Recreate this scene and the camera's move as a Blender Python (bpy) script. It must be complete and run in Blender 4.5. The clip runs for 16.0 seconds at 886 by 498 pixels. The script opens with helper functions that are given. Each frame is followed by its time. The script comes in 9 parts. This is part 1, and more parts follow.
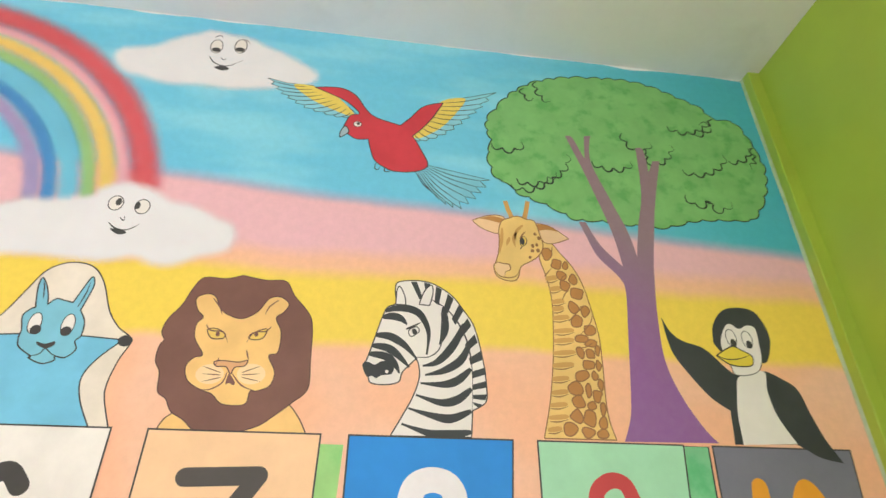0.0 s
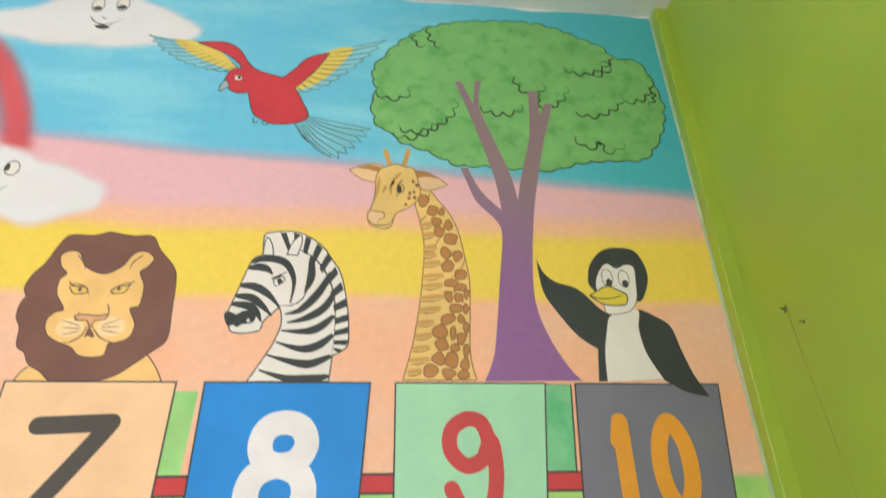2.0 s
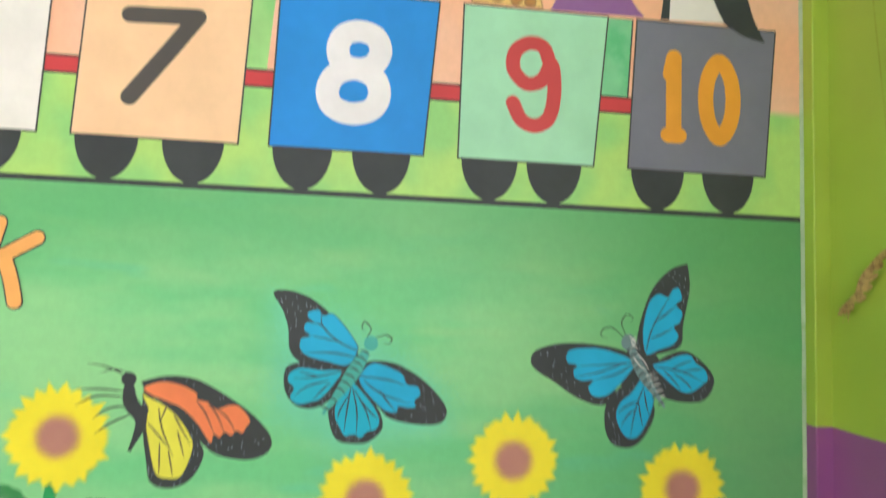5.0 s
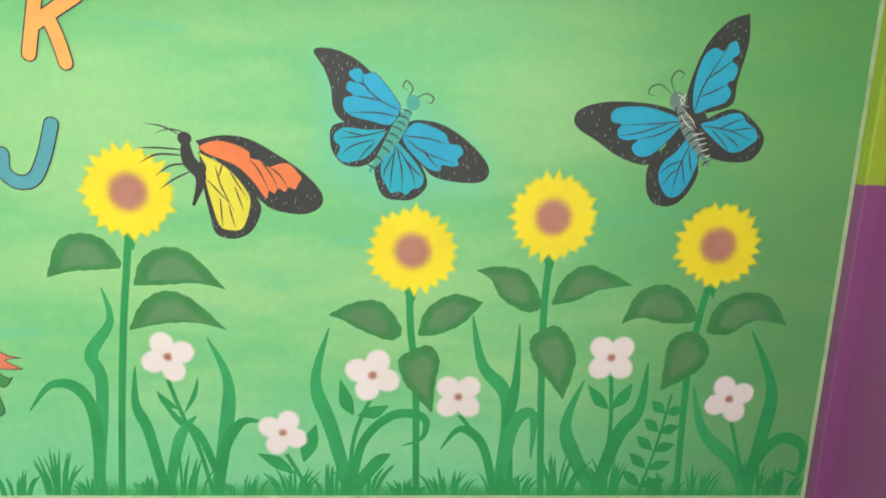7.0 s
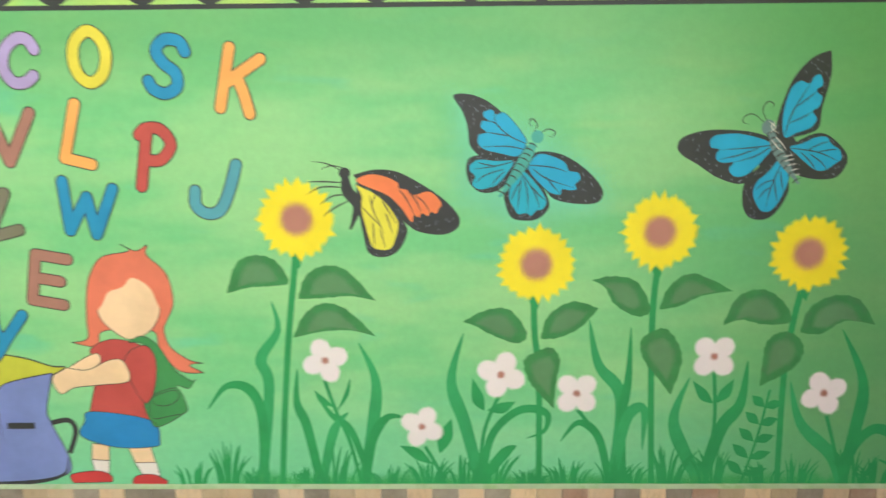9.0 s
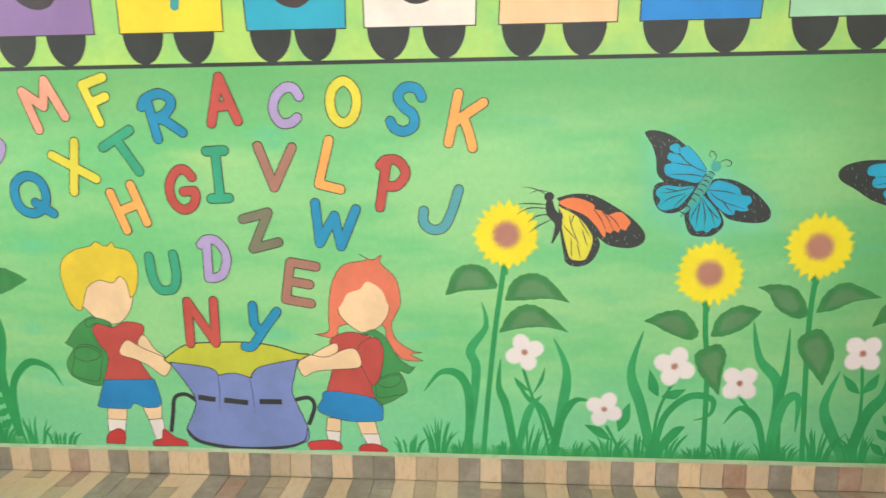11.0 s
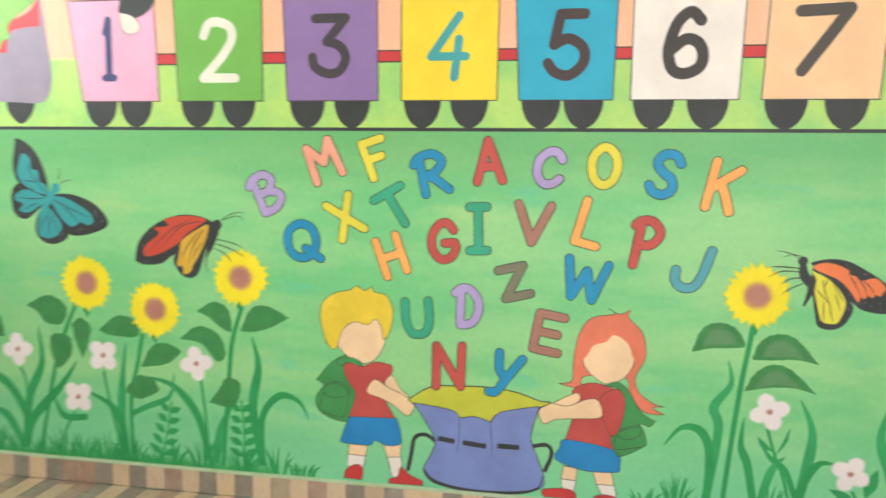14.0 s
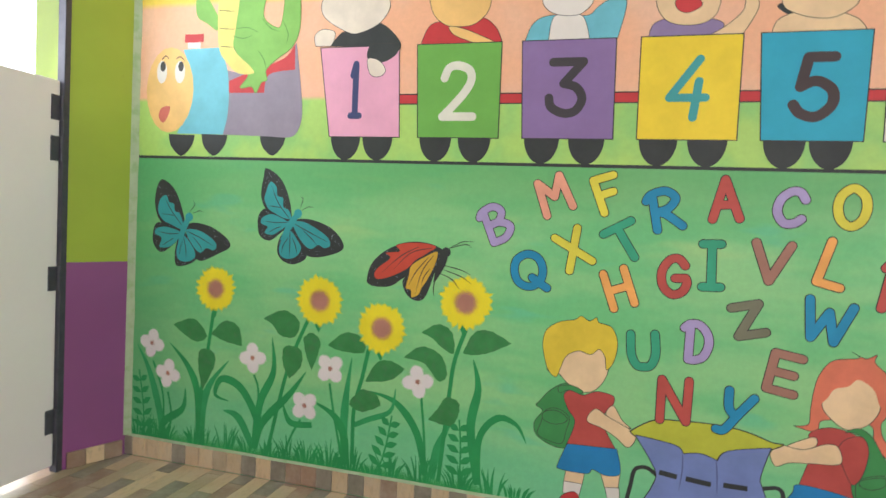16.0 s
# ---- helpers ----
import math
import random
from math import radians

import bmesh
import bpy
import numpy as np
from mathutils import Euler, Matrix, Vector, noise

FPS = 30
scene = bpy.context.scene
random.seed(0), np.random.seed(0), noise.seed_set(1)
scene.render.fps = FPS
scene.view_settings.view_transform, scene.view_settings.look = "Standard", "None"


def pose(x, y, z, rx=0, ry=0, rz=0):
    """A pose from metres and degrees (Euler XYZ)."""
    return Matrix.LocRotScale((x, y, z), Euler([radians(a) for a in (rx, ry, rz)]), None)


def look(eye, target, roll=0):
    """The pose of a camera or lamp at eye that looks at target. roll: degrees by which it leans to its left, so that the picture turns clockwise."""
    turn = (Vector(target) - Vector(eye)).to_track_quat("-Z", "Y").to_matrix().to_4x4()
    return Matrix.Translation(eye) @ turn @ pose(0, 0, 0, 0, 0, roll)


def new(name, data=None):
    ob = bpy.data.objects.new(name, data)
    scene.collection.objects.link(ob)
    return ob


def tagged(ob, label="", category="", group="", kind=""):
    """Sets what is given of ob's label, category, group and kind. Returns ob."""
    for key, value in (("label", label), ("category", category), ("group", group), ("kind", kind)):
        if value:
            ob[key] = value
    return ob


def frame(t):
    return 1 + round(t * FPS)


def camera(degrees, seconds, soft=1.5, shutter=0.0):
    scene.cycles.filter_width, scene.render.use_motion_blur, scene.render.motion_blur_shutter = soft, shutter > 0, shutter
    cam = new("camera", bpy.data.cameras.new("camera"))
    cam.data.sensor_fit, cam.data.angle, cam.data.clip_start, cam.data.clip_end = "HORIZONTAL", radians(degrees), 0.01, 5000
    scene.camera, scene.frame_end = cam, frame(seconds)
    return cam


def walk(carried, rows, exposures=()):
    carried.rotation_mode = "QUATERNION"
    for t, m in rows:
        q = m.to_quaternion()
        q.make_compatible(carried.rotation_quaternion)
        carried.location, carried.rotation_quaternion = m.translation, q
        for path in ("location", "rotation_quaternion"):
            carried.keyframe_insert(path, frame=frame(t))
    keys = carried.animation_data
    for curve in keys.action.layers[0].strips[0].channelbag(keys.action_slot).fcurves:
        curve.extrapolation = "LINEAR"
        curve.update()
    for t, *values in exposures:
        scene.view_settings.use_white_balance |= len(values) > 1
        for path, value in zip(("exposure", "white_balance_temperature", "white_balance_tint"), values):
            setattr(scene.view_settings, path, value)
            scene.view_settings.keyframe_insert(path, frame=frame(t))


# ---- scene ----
cam = camera(73.0, 16.0, soft=1.5, shutter=0.5)
PATH = [
    (0, (3.682, -1.290, 1.497), (3.942, 0.411, 2.518), -0.32),
    (0.5, (3.843, -1.300, 1.502), (3.938, 0.414, 2.528), 1.30),
    (1, (3.981, -1.331, 1.512), (4.137, 0.368, 2.554), -0.12),
    (1.5, (4.037, -1.329, 1.505), (4.229, 0.385, 2.516), -1.48),
    (2, (4.038, -1.316, 1.454), (4.254, 0.448, 2.373), -1.59),
    (2.5, (4.035, -1.290, 1.433), (4.358, 0.524, 2.211), -2.31),
    (3, (4.006, -1.286, 1.401), (4.328, 0.553, 2.119), -2.48),
    (3.5, (3.987, -1.274, 1.360), (4.380, 0.591, 1.967), -3.51),
    (4, (3.989, -1.289, 1.341), (4.333, 0.626, 1.807), -2.61),
    (4.5, (3.941, -1.287, 1.267), (4.226, 0.668, 1.580), 0.72),
    (5, (3.920, -1.302, 1.137), (4.130, 0.681, 1.296), 2.21),
    (5.2, (3.969, -1.315, 1.136), (4.230, 0.667, 1.138), 2.78),
    (7.3, (3.903, -1.323, 0.937), (3.974, 0.634, 0.528), 1.32),
    (7.5, (3.878, -1.334, 0.915), (3.990, 0.614, 0.476), 1.73),
    (7.6, (3.885, -1.339, 0.932), (3.989, 0.602, 0.460), 1.99),
    (8, (3.824, -1.349, 0.909), (4.011, 0.596, 0.481), 1.47),
    (8.5, (3.782, -1.412, 0.969), (3.851, 0.558, 0.629), -0.58),
    (9, (3.691, -1.527, 0.993), (3.667, 0.448, 0.677), -0.42),
    (9.5, (3.549, -1.591, 1.059), (3.390, 0.369, 0.697), -0.20),
    (9.7, (3.521, -1.614, 1.060), (3.326, 0.345, 0.705), -0.46),
    (11.8, (2.925, -1.907, 1.130), (2.820, 0.061, 0.789), -0.76),
    (12, (2.844, -1.896, 1.114), (2.659, 0.077, 0.845), -1.73),
    (12.5, (2.735, -1.921, 1.141), (2.642, 0.061, 0.888), 0.29),
    (13, (2.694, -1.932, 1.126), (2.590, 0.053, 0.904), 0.15),
    (13.5, (2.652, -1.928, 1.139), (2.524, 0.056, 0.926), -0.10),
    (14, (2.559, -2.022, 1.127), (2.282, -0.049, 0.951), 1.10),
    (14.5, (2.464, -2.140, 1.145), (1.985, -0.210, 0.933), -0.03),
    (15, (2.341, -2.203, 1.092), (1.723, -0.304, 0.993), 0.85),
    (15.5, (2.165, -2.233, 1.089), (1.579, -0.322, 1.021), -0.36),
    (16, (2.055, -2.222, 1.119), (1.520, -0.297, 1.033), 2.80),
]
walk(cam, [(t, look(eye, target, roll)) for t, eye, target, roll in PATH],
     exposures=[(0.0, 0.0, 6350, 12), (0.6, 0.0, 6300, 12), (1.0, -0.02, 6300, 12), (1.5, -0.06, 6600, 12), (2.2, 0.04, 6000, 9), (3.0, 0.08, 5700, 7), (4.5, 0.08, 5700, 7), (5.0, 0.06, 6100, 9), (7.5, 0.22, 6450, 11), (8.5, 0.12, 6450, 9), (9.5, 0.18, 6500, 9), (12.0, 0.12, 6500, 13), (12.6, 0.12, 6500, 13), (13.5, -0.02, 6450, 13), (14.0, 0.04, 6450, 13), (14.5, 0.06, 6350, 15), (15.0, -0.25, 6300, 15), (15.5, -0.58, 6300, 14), (16.0, -0.46, 6300, 14)])

# room sizes in metres: x along the mural, y away from the viewer, z up
X_END, Z_TRACK, Z_SKIRT, Z_CEIL = 4.905, 1.352, 0.089, 3.02
X_RIGHT, Y_STRIP = 4.945, -0.040
Y_BACK, X_LEFT = -4.6, -0.13
Z_DADO = 0.880

# ---- world and lights ----
world = bpy.data.worlds.new("overcast_sky")
scene.world = world
world.use_nodes = True
wn = world.node_tree
sky = wn.nodes.new("ShaderNodeTexSky")
sky.sky_type, sky.sun_disc = "NISHITA", False
sky.sun_elevation, sky.sun_rotation = radians(69), radians(321)
wn.links.new(sky.outputs[0], wn.nodes["Background"].inputs[0])
wn.nodes["Background"].inputs[1].default_value = 0.12

sun = new("sun", bpy.data.lights.new("sun", "SUN"))
sun.data.energy, sun.data.angle, sun.data.color = 3.5, radians(0.5), (1.0, 0.95, 0.88)
sun.matrix_world = look((-1.2, 1.5, 5), (0, 0, 0))


def area_lamp(name, eye, target, wide, high, watts, colour):
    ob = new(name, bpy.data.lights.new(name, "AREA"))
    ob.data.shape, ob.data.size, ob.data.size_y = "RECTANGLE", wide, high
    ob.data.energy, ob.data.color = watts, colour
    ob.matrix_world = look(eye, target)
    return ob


# added lamp behind the viewpoint, in an opening made up for it
area_lamp("back_window_light", (3.15, Y_BACK + 0.02, 1.80), (2.85, 0, 1.80), 2.2, 1.4, 54, (1.0, 0.95, 0.985))
# added lamp in an unseen opening, brightens the door leaf and reveal
area_lamp("side_window_light", (X_RIGHT - 0.02, -3.30, 1.75), (0, -2.9, 1.6), 1.7, 1.4, 88, (1.0, 0.95, 0.985))
area_lamp("door_opening_light", (X_LEFT - 0.05, -0.78, 2.15), (3.0, -1.2, 1.3), 0.85, 0.95, 22, (0.95, 0.97, 1.0))


# ---- materials ----
def rgb(r, g, b):
    """Linear colour of an sRGB one given in 0 to 255."""
    return tuple((c / 255 / 12.92) if c < 10 else ((c / 255 + 0.055) / 1.055) ** 2.4 for c in (r, g, b)) + (1.0,)


def pigment(r, g, b, veil=0.06):
    """Paint colour pulled towards pale grey, which puts a light haze into the colour itself."""
    return tuple(c * (1 - veil) + 0.40 * veil for c in rgb(r, g, b)[:3]) + (1.0,)


def node_tree(name):
    m = bpy.data.materials.new(name)
    m.use_nodes = True
    return m, m.node_tree, m.node_tree.nodes["Principled BSDF"]


def add(tree, kind, **values):
    n = tree.nodes.new(kind)
    for key, value in values.items():
        n.inputs[key].default_value = value
    return n


def mix(tree, a, b, fac, blend="MIX"):
    """A colour mix node's result; a, b and fac are sockets or values."""
    n = tree.nodes.new("ShaderNodeMix")
    n.data_type, n.blend_type = "RGBA", blend
    for index, value in ((0, fac), (6, a), (7, b)):
        if isinstance(value, bpy.types.NodeSocket):
            tree.links.new(value, n.inputs[index])
        else:
            n.inputs[index].default_value = value
    return n.outputs[2]


def maths(tree, op, a, b=0.0, c=0.0):
    n = tree.nodes.new("ShaderNodeMath")
    n.operation = op
    for index, value in enumerate((a, b, c)):
        if isinstance(value, bpy.types.NodeSocket):
            tree.links.new(value, n.inputs[index])
        else:
            n.inputs[index].default_value = value
    return n.outputs[0]


def remap(tree, value, low, high, to_low=0.0, to_high=1.0):
    n = tree.nodes.new("ShaderNodeMapRange")
    n.interpolation_type = "SMOOTHSTEP"
    tree.links.new(value, n.inputs[0])
    for index, v in ((1, low), (2, high), (3, to_low), (4, to_high)):
        n.inputs[index].default_value = v
    return n.outputs[0]


def noise_at(tree, where, scale, detail=3.0, rough=0.55):
    n = add(tree, "ShaderNodeTexNoise", Scale=scale, Detail=detail, Roughness=rough)
    if where is not None:
        tree.links.new(where, n.inputs["Vector"])
    return n.outputs[0]


def plaster_bump(tree, bsdf, where, strength=0.12):
    n = add(tree, "ShaderNodeBump", Strength=strength, Distance=0.004)
    both = maths(tree, "ADD", noise_at(tree, where, 9.0, 2.0), maths(tree, "MULTIPLY", noise_at(tree, where, 130.0), 0.25))
    tree.links.new(both, n.inputs["Height"])
    tree.links.new(n.outputs[0], bsdf.inputs["Normal"])


def paint(name, r, g, b, vary=0.10, rough=0.55, soft=False, second=None, patch=7.0):
    """Brush paint on plaster. soft: sprayed, fading out by the mesh's own 'cover'. second: a colour that it is mottled with."""
    m, tree, bsdf = node_tree(name)
    where = tree.nodes.new("ShaderNodeNewGeometry").outputs["Position"]
    base = pigment(r, g, b)
    deep = tuple(c * (1 - 1.0 * vary) for c in base[:3]) + (1.0,)
    pale = tuple(min(1.0, c * (1 + 0.7 * vary) + 0.015 * vary) for c in base[:3]) + (1.0,)
    colour = mix(tree, deep, pale, remap(tree, noise_at(tree, where, patch, 3.0), 0.3, 0.7))
    if second:
        colour = mix(tree, colour, pigment(*second), remap(tree, noise_at(tree, where, patch * 1.7, 4.0), 0.48, 0.68))
    streak = remap(tree, noise_at(tree, where, 45.0, 4.0, 0.7), 0.3, 0.75, 1.0 - 0.35 * vary, 1.0 + 0.2 * vary)
    shade = tree.nodes.new("ShaderNodeCombineColor")
    for k in range(3):
        tree.links.new(streak, shade.inputs[k])
    colour = mix(tree, colour, shade.outputs[0], 1.0, "MULTIPLY")
    tree.links.new(colour, bsdf.inputs["Base Color"])
    bsdf.inputs["Roughness"].default_value = rough
    bsdf.inputs["Specular IOR Level"].default_value = 0.3
    plaster_bump(tree, bsdf, where)
    if soft:
        att = tree.nodes.new("ShaderNodeAttribute")
        att.attribute_name = "cover"
        clear, both = tree.nodes.new("ShaderNodeBsdfTransparent"), tree.nodes.new("ShaderNodeMixShader")
        grain = remap(tree, noise_at(tree, where, 1700.0, 0.0), 0.22, 0.78)
        tree.links.new(maths(tree, "GREATER_THAN", remap(tree, att.outputs["Fac"], 0.0, 1.0), grain), both.inputs[0])
        tree.links.new(clear.outputs[0], both.inputs[1])
        tree.links.new(bsdf.outputs[0], both.inputs[2])
        tree.links.new(both.outputs[0], tree.nodes["Material Output"].inputs[0])
    return m


def mural_ground():
    """The sprayed bands behind the figures: meadow, hill, peach, yellow, pink and sky."""
    m, tree, bsdf = node_tree("mural_ground")
    where = tree.nodes.new("ShaderNodeNewGeometry").outputs["Position"]
    split = tree.nodes.new("ShaderNodeSeparateXYZ")
    tree.links.new(where, split.inputs[0])
    x, z = split.outputs[0], split.outputs[2]
    along = tree.nodes.new("ShaderNodeCombineXYZ")
    tree.links.new(x, along.inputs[0])
    wave = maths(tree, "SUBTRACT", noise_at(tree, along.outputs[0], 1.6, 2.0), 0.5)
    ripple = maths(tree, "SUBTRACT", noise_at(tree, where, 14.0, 3.0), 0.5)

    def above(level, width, swing=0.0, slope=0.0):
        h = maths(tree, "ADD", z, maths(tree, "MULTIPLY", wave, swing))
        h = maths(tree, "ADD", h, maths(tree, "MULTIPLY", ripple, width * 0.6))
        h = maths(tree, "ADD", h, maths(tree, "MULTIPLY", maths(tree, "SUBTRACT", x, 4.0), slope))
        return remap(tree, h, level - width, level + width)

    # meadow below the track
    stretch = add(tree, "ShaderNodeMapping")
    stretch.inputs["Scale"].default_value = (0.9, 1.0, 3.0)
    tree.links.new(where, stretch.inputs["Vector"])
    broad = noise_at(tree, stretch.outputs[0], 1.9, 3.0)
    green = mix(tree, pigment(114, 206, 134), pigment(150, 216, 144), remap(tree, broad, 0.35, 0.65))
    green = mix(tree, green, pigment(186, 220, 140), maths(tree, "MULTIPLY", remap(tree, noise_at(tree, stretch.outputs[0], 2.7, 2.0), 0.55, 0.75),
                                                       remap(tree, z, 0.7, 1.15, 0.0, 0.5)))
    green = mix(tree, green, pigment(100, 208, 165), maths(tree, "MULTIPLY", remap(tree, noise_at(tree, stretch.outputs[0], 3.6, 2.0), 0.60, 0.75), 0.6))
    green = mix(tree, green, pigment(96, 178, 104), remap(tree, z, 1.05, 1.34, 0.0, 0.75))
    green = mix(tree, pigment(118, 212, 158), green, remap(tree, z, 0.09, 0.50, 0.15, 1.0))
    # green deepens towards the right end, and a little at the left
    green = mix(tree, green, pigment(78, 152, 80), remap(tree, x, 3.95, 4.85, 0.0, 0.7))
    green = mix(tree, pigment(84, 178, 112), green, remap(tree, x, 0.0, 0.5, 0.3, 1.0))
    # bands above it
    hill = mix(tree, pigment(180, 222, 112), pigment(150, 212, 118), remap(tree, noise_at(tree, where, 5.0, 2.0), 0.4, 0.65))
    peach = mix(tree, pigment(250, 188, 148), pigment(246, 198, 166), remap(tree, noise_at(tree, where, 2.5, 2.0), 0.4, 0.65))
    upper = mix(tree, hill, peach, above(1.600, 0.012))
    upper = mix(tree, upper, pigment(246, 214, 76), above(2.005, 0.018, 0.05))
    upper = mix(tree, upper, pigment(246, 190, 150), above(2.185, 0.026, 0.06))
    upper = mix(tree, upper, pigment(238, 186, 192), above(2.240, 0.030, 0.05))
    upper = mix(tree, upper, pigment(178, 170, 196), above(2.372, 0.016, 0.035, 0.065))
    blue = mix(tree, pigment(106, 200, 230), pigment(134, 214, 234), remap(tree, noise_at(tree, stretch.outputs[0], 2.2, 3.0), 0.4, 0.65))
    # sky blue turns to a deeper teal towards the right end
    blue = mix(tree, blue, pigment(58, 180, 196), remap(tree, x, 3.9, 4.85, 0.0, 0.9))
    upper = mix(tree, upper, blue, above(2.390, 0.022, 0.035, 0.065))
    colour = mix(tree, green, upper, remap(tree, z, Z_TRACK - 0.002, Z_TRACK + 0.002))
    grain = remap(tree, noise_at(tree, where, 45.0, 5.0, 0.7), 0.3, 0.75, 0.95, 1.03)
    shade = tree.nodes.new("ShaderNodeCombineColor")
    for k in range(3):
        tree.links.new(grain, shade.inputs[k])
    tree.links.new(mix(tree, colour, shade.outputs[0], 1.0, "MULTIPLY"), bsdf.inputs["Base Color"])
    bsdf.inputs["Roughness"].default_value = 0.5
    bsdf.inputs["Specular IOR Level"].default_value = 0.35
    plaster_bump(tree, bsdf, where, 0.15)
    return m


def two_tone(name, high, low):
    """Wall paint in two colours that meet at the dado line, with scuffs."""
    m, tree, bsdf = node_tree(name)
    where = tree.nodes.new("ShaderNodeNewGeometry").outputs["Position"]
    split = tree.nodes.new("ShaderNodeSeparateXYZ")
    tree.links.new(where, split.inputs[0])
    wobble = maths(tree, "MULTIPLY", maths(tree, "SUBTRACT", noise_at(tree, where, 9.0), 0.5), 0.006)
    up = remap(tree, maths(tree, "ADD", split.outputs[2], wobble), Z_DADO - 0.002, Z_DADO + 0.002)
    colour = mix(tree, rgb(*low), rgb(*high), up)
    blotch = remap(tree, noise_at(tree, where, 2.2, 4.0), 0.3, 0.75, 0.90, 1.04)
    shade = tree.nodes.new("ShaderNodeCombineColor")
    for k in range(3):
        tree.links.new(blotch, shade.inputs[k])
    colour = mix(tree, colour, shade.outputs[0], 1.0, "MULTIPLY")
    scuff = maths(tree, "MULTIPLY", remap(tree, noise_at(tree, where, 23.0, 5.0, 0.7), 0.66, 0.78), 0.25)
    colour = mix(tree, colour, rgb(120, 130, 70), scuff)
    tree.links.new(colour, bsdf.inputs["Base Color"])
    bsdf.inputs["Roughness"].default_value = 0.38
    plaster_bump(tree, bsdf, where, 0.18)
    return m


def tile_clay(name, r, g, b):
    """A glazed floor tile, each piece a little different."""
    m, tree, bsdf = node_tree(name)
    where = tree.nodes.new("ShaderNodeNewGeometry").outputs["Position"]
    own = tree.nodes.new("ShaderNodeObjectInfo").outputs["Random"]
    colour = mix(tree, rgb(r * 0.9, g * 0.9, b * 0.9), rgb(min(255, r * 1.08), min(255, g * 1.08), min(255, b * 1.08)), own)
    drawn = add(tree, "ShaderNodeMapping")
    drawn.inputs["Scale"].default_value = (3.0, 1.0, 1.0)
    tree.links.new(where, drawn.inputs["Vector"])
    colour = mix(tree, colour, rgb(r * 0.72, g * 0.70, b * 0.68), maths(tree, "MULTIPLY", remap(tree, noise_at(tree, drawn.outputs[0], 26.0, 5.0, 0.7), 0.45, 0.75), 0.55))
    dust = remap(tree, noise_at(tree, where, 7.0, 5.0, 0.7), 0.35, 0.75, 0.18, 0.55)
    colour = mix(tree, colour, rgb(204, 194, 176), dust)
    tree.links.new(colour, bsdf.inputs["Base Color"])
    bsdf.inputs["Roughness"].default_value = 0.35
    plaster_bump(tree, bsdf, where, 0.08)
    return m


def graded(name, low, high, z0, z1):
    """Two paints brushed into one another from bottom to top."""
    m, tree, bsdf = node_tree(name)
    where = tree.nodes.new("ShaderNodeNewGeometry").outputs["Position"]
    split = tree.nodes.new("ShaderNodeSeparateXYZ")
    tree.links.new(where, split.inputs[0])
    up = maths(tree, "ADD", split.outputs[2], maths(tree, "MULTIPLY", maths(tree, "SUBTRACT", noise_at(tree, where, 3.0, 1.0), 0.5), 0.25))
    colour = mix(tree, pigment(*low), pigment(*high), remap(tree, up, z0, z1))
    streak = remap(tree, noise_at(tree, where, 40.0, 5.0, 0.7), 0.3, 0.75, 0.0, 0.04)
    tree.links.new(mix(tree, colour, rgb(222, 206, 214), streak), bsdf.inputs["Base Color"])
    bsdf.inputs["Roughness"].default_value = 0.55
    plaster_bump(tree, bsdf, where, 0.12)
    return m


def metal(name, r, g, b, rough=0.45, metallic=0.3):
    m, tree, bsdf = node_tree(name)
    where = tree.nodes.new("ShaderNodeNewGeometry").outputs["Position"]
    tree.links.new(mix(tree, rgb(r * 0.86, g * 0.86, b * 0.86), rgb(r, g, b), remap(tree, noise_at(tree, where, 14.0, 5.0, 0.65), 0.35, 0.65)), bsdf.inputs["Base Color"])
    bsdf.inputs["Roughness"].default_value, bsdf.inputs["Metallic"].default_value = rough, metallic
    plaster_bump(tree, bsdf, where, 0.06)
    return m


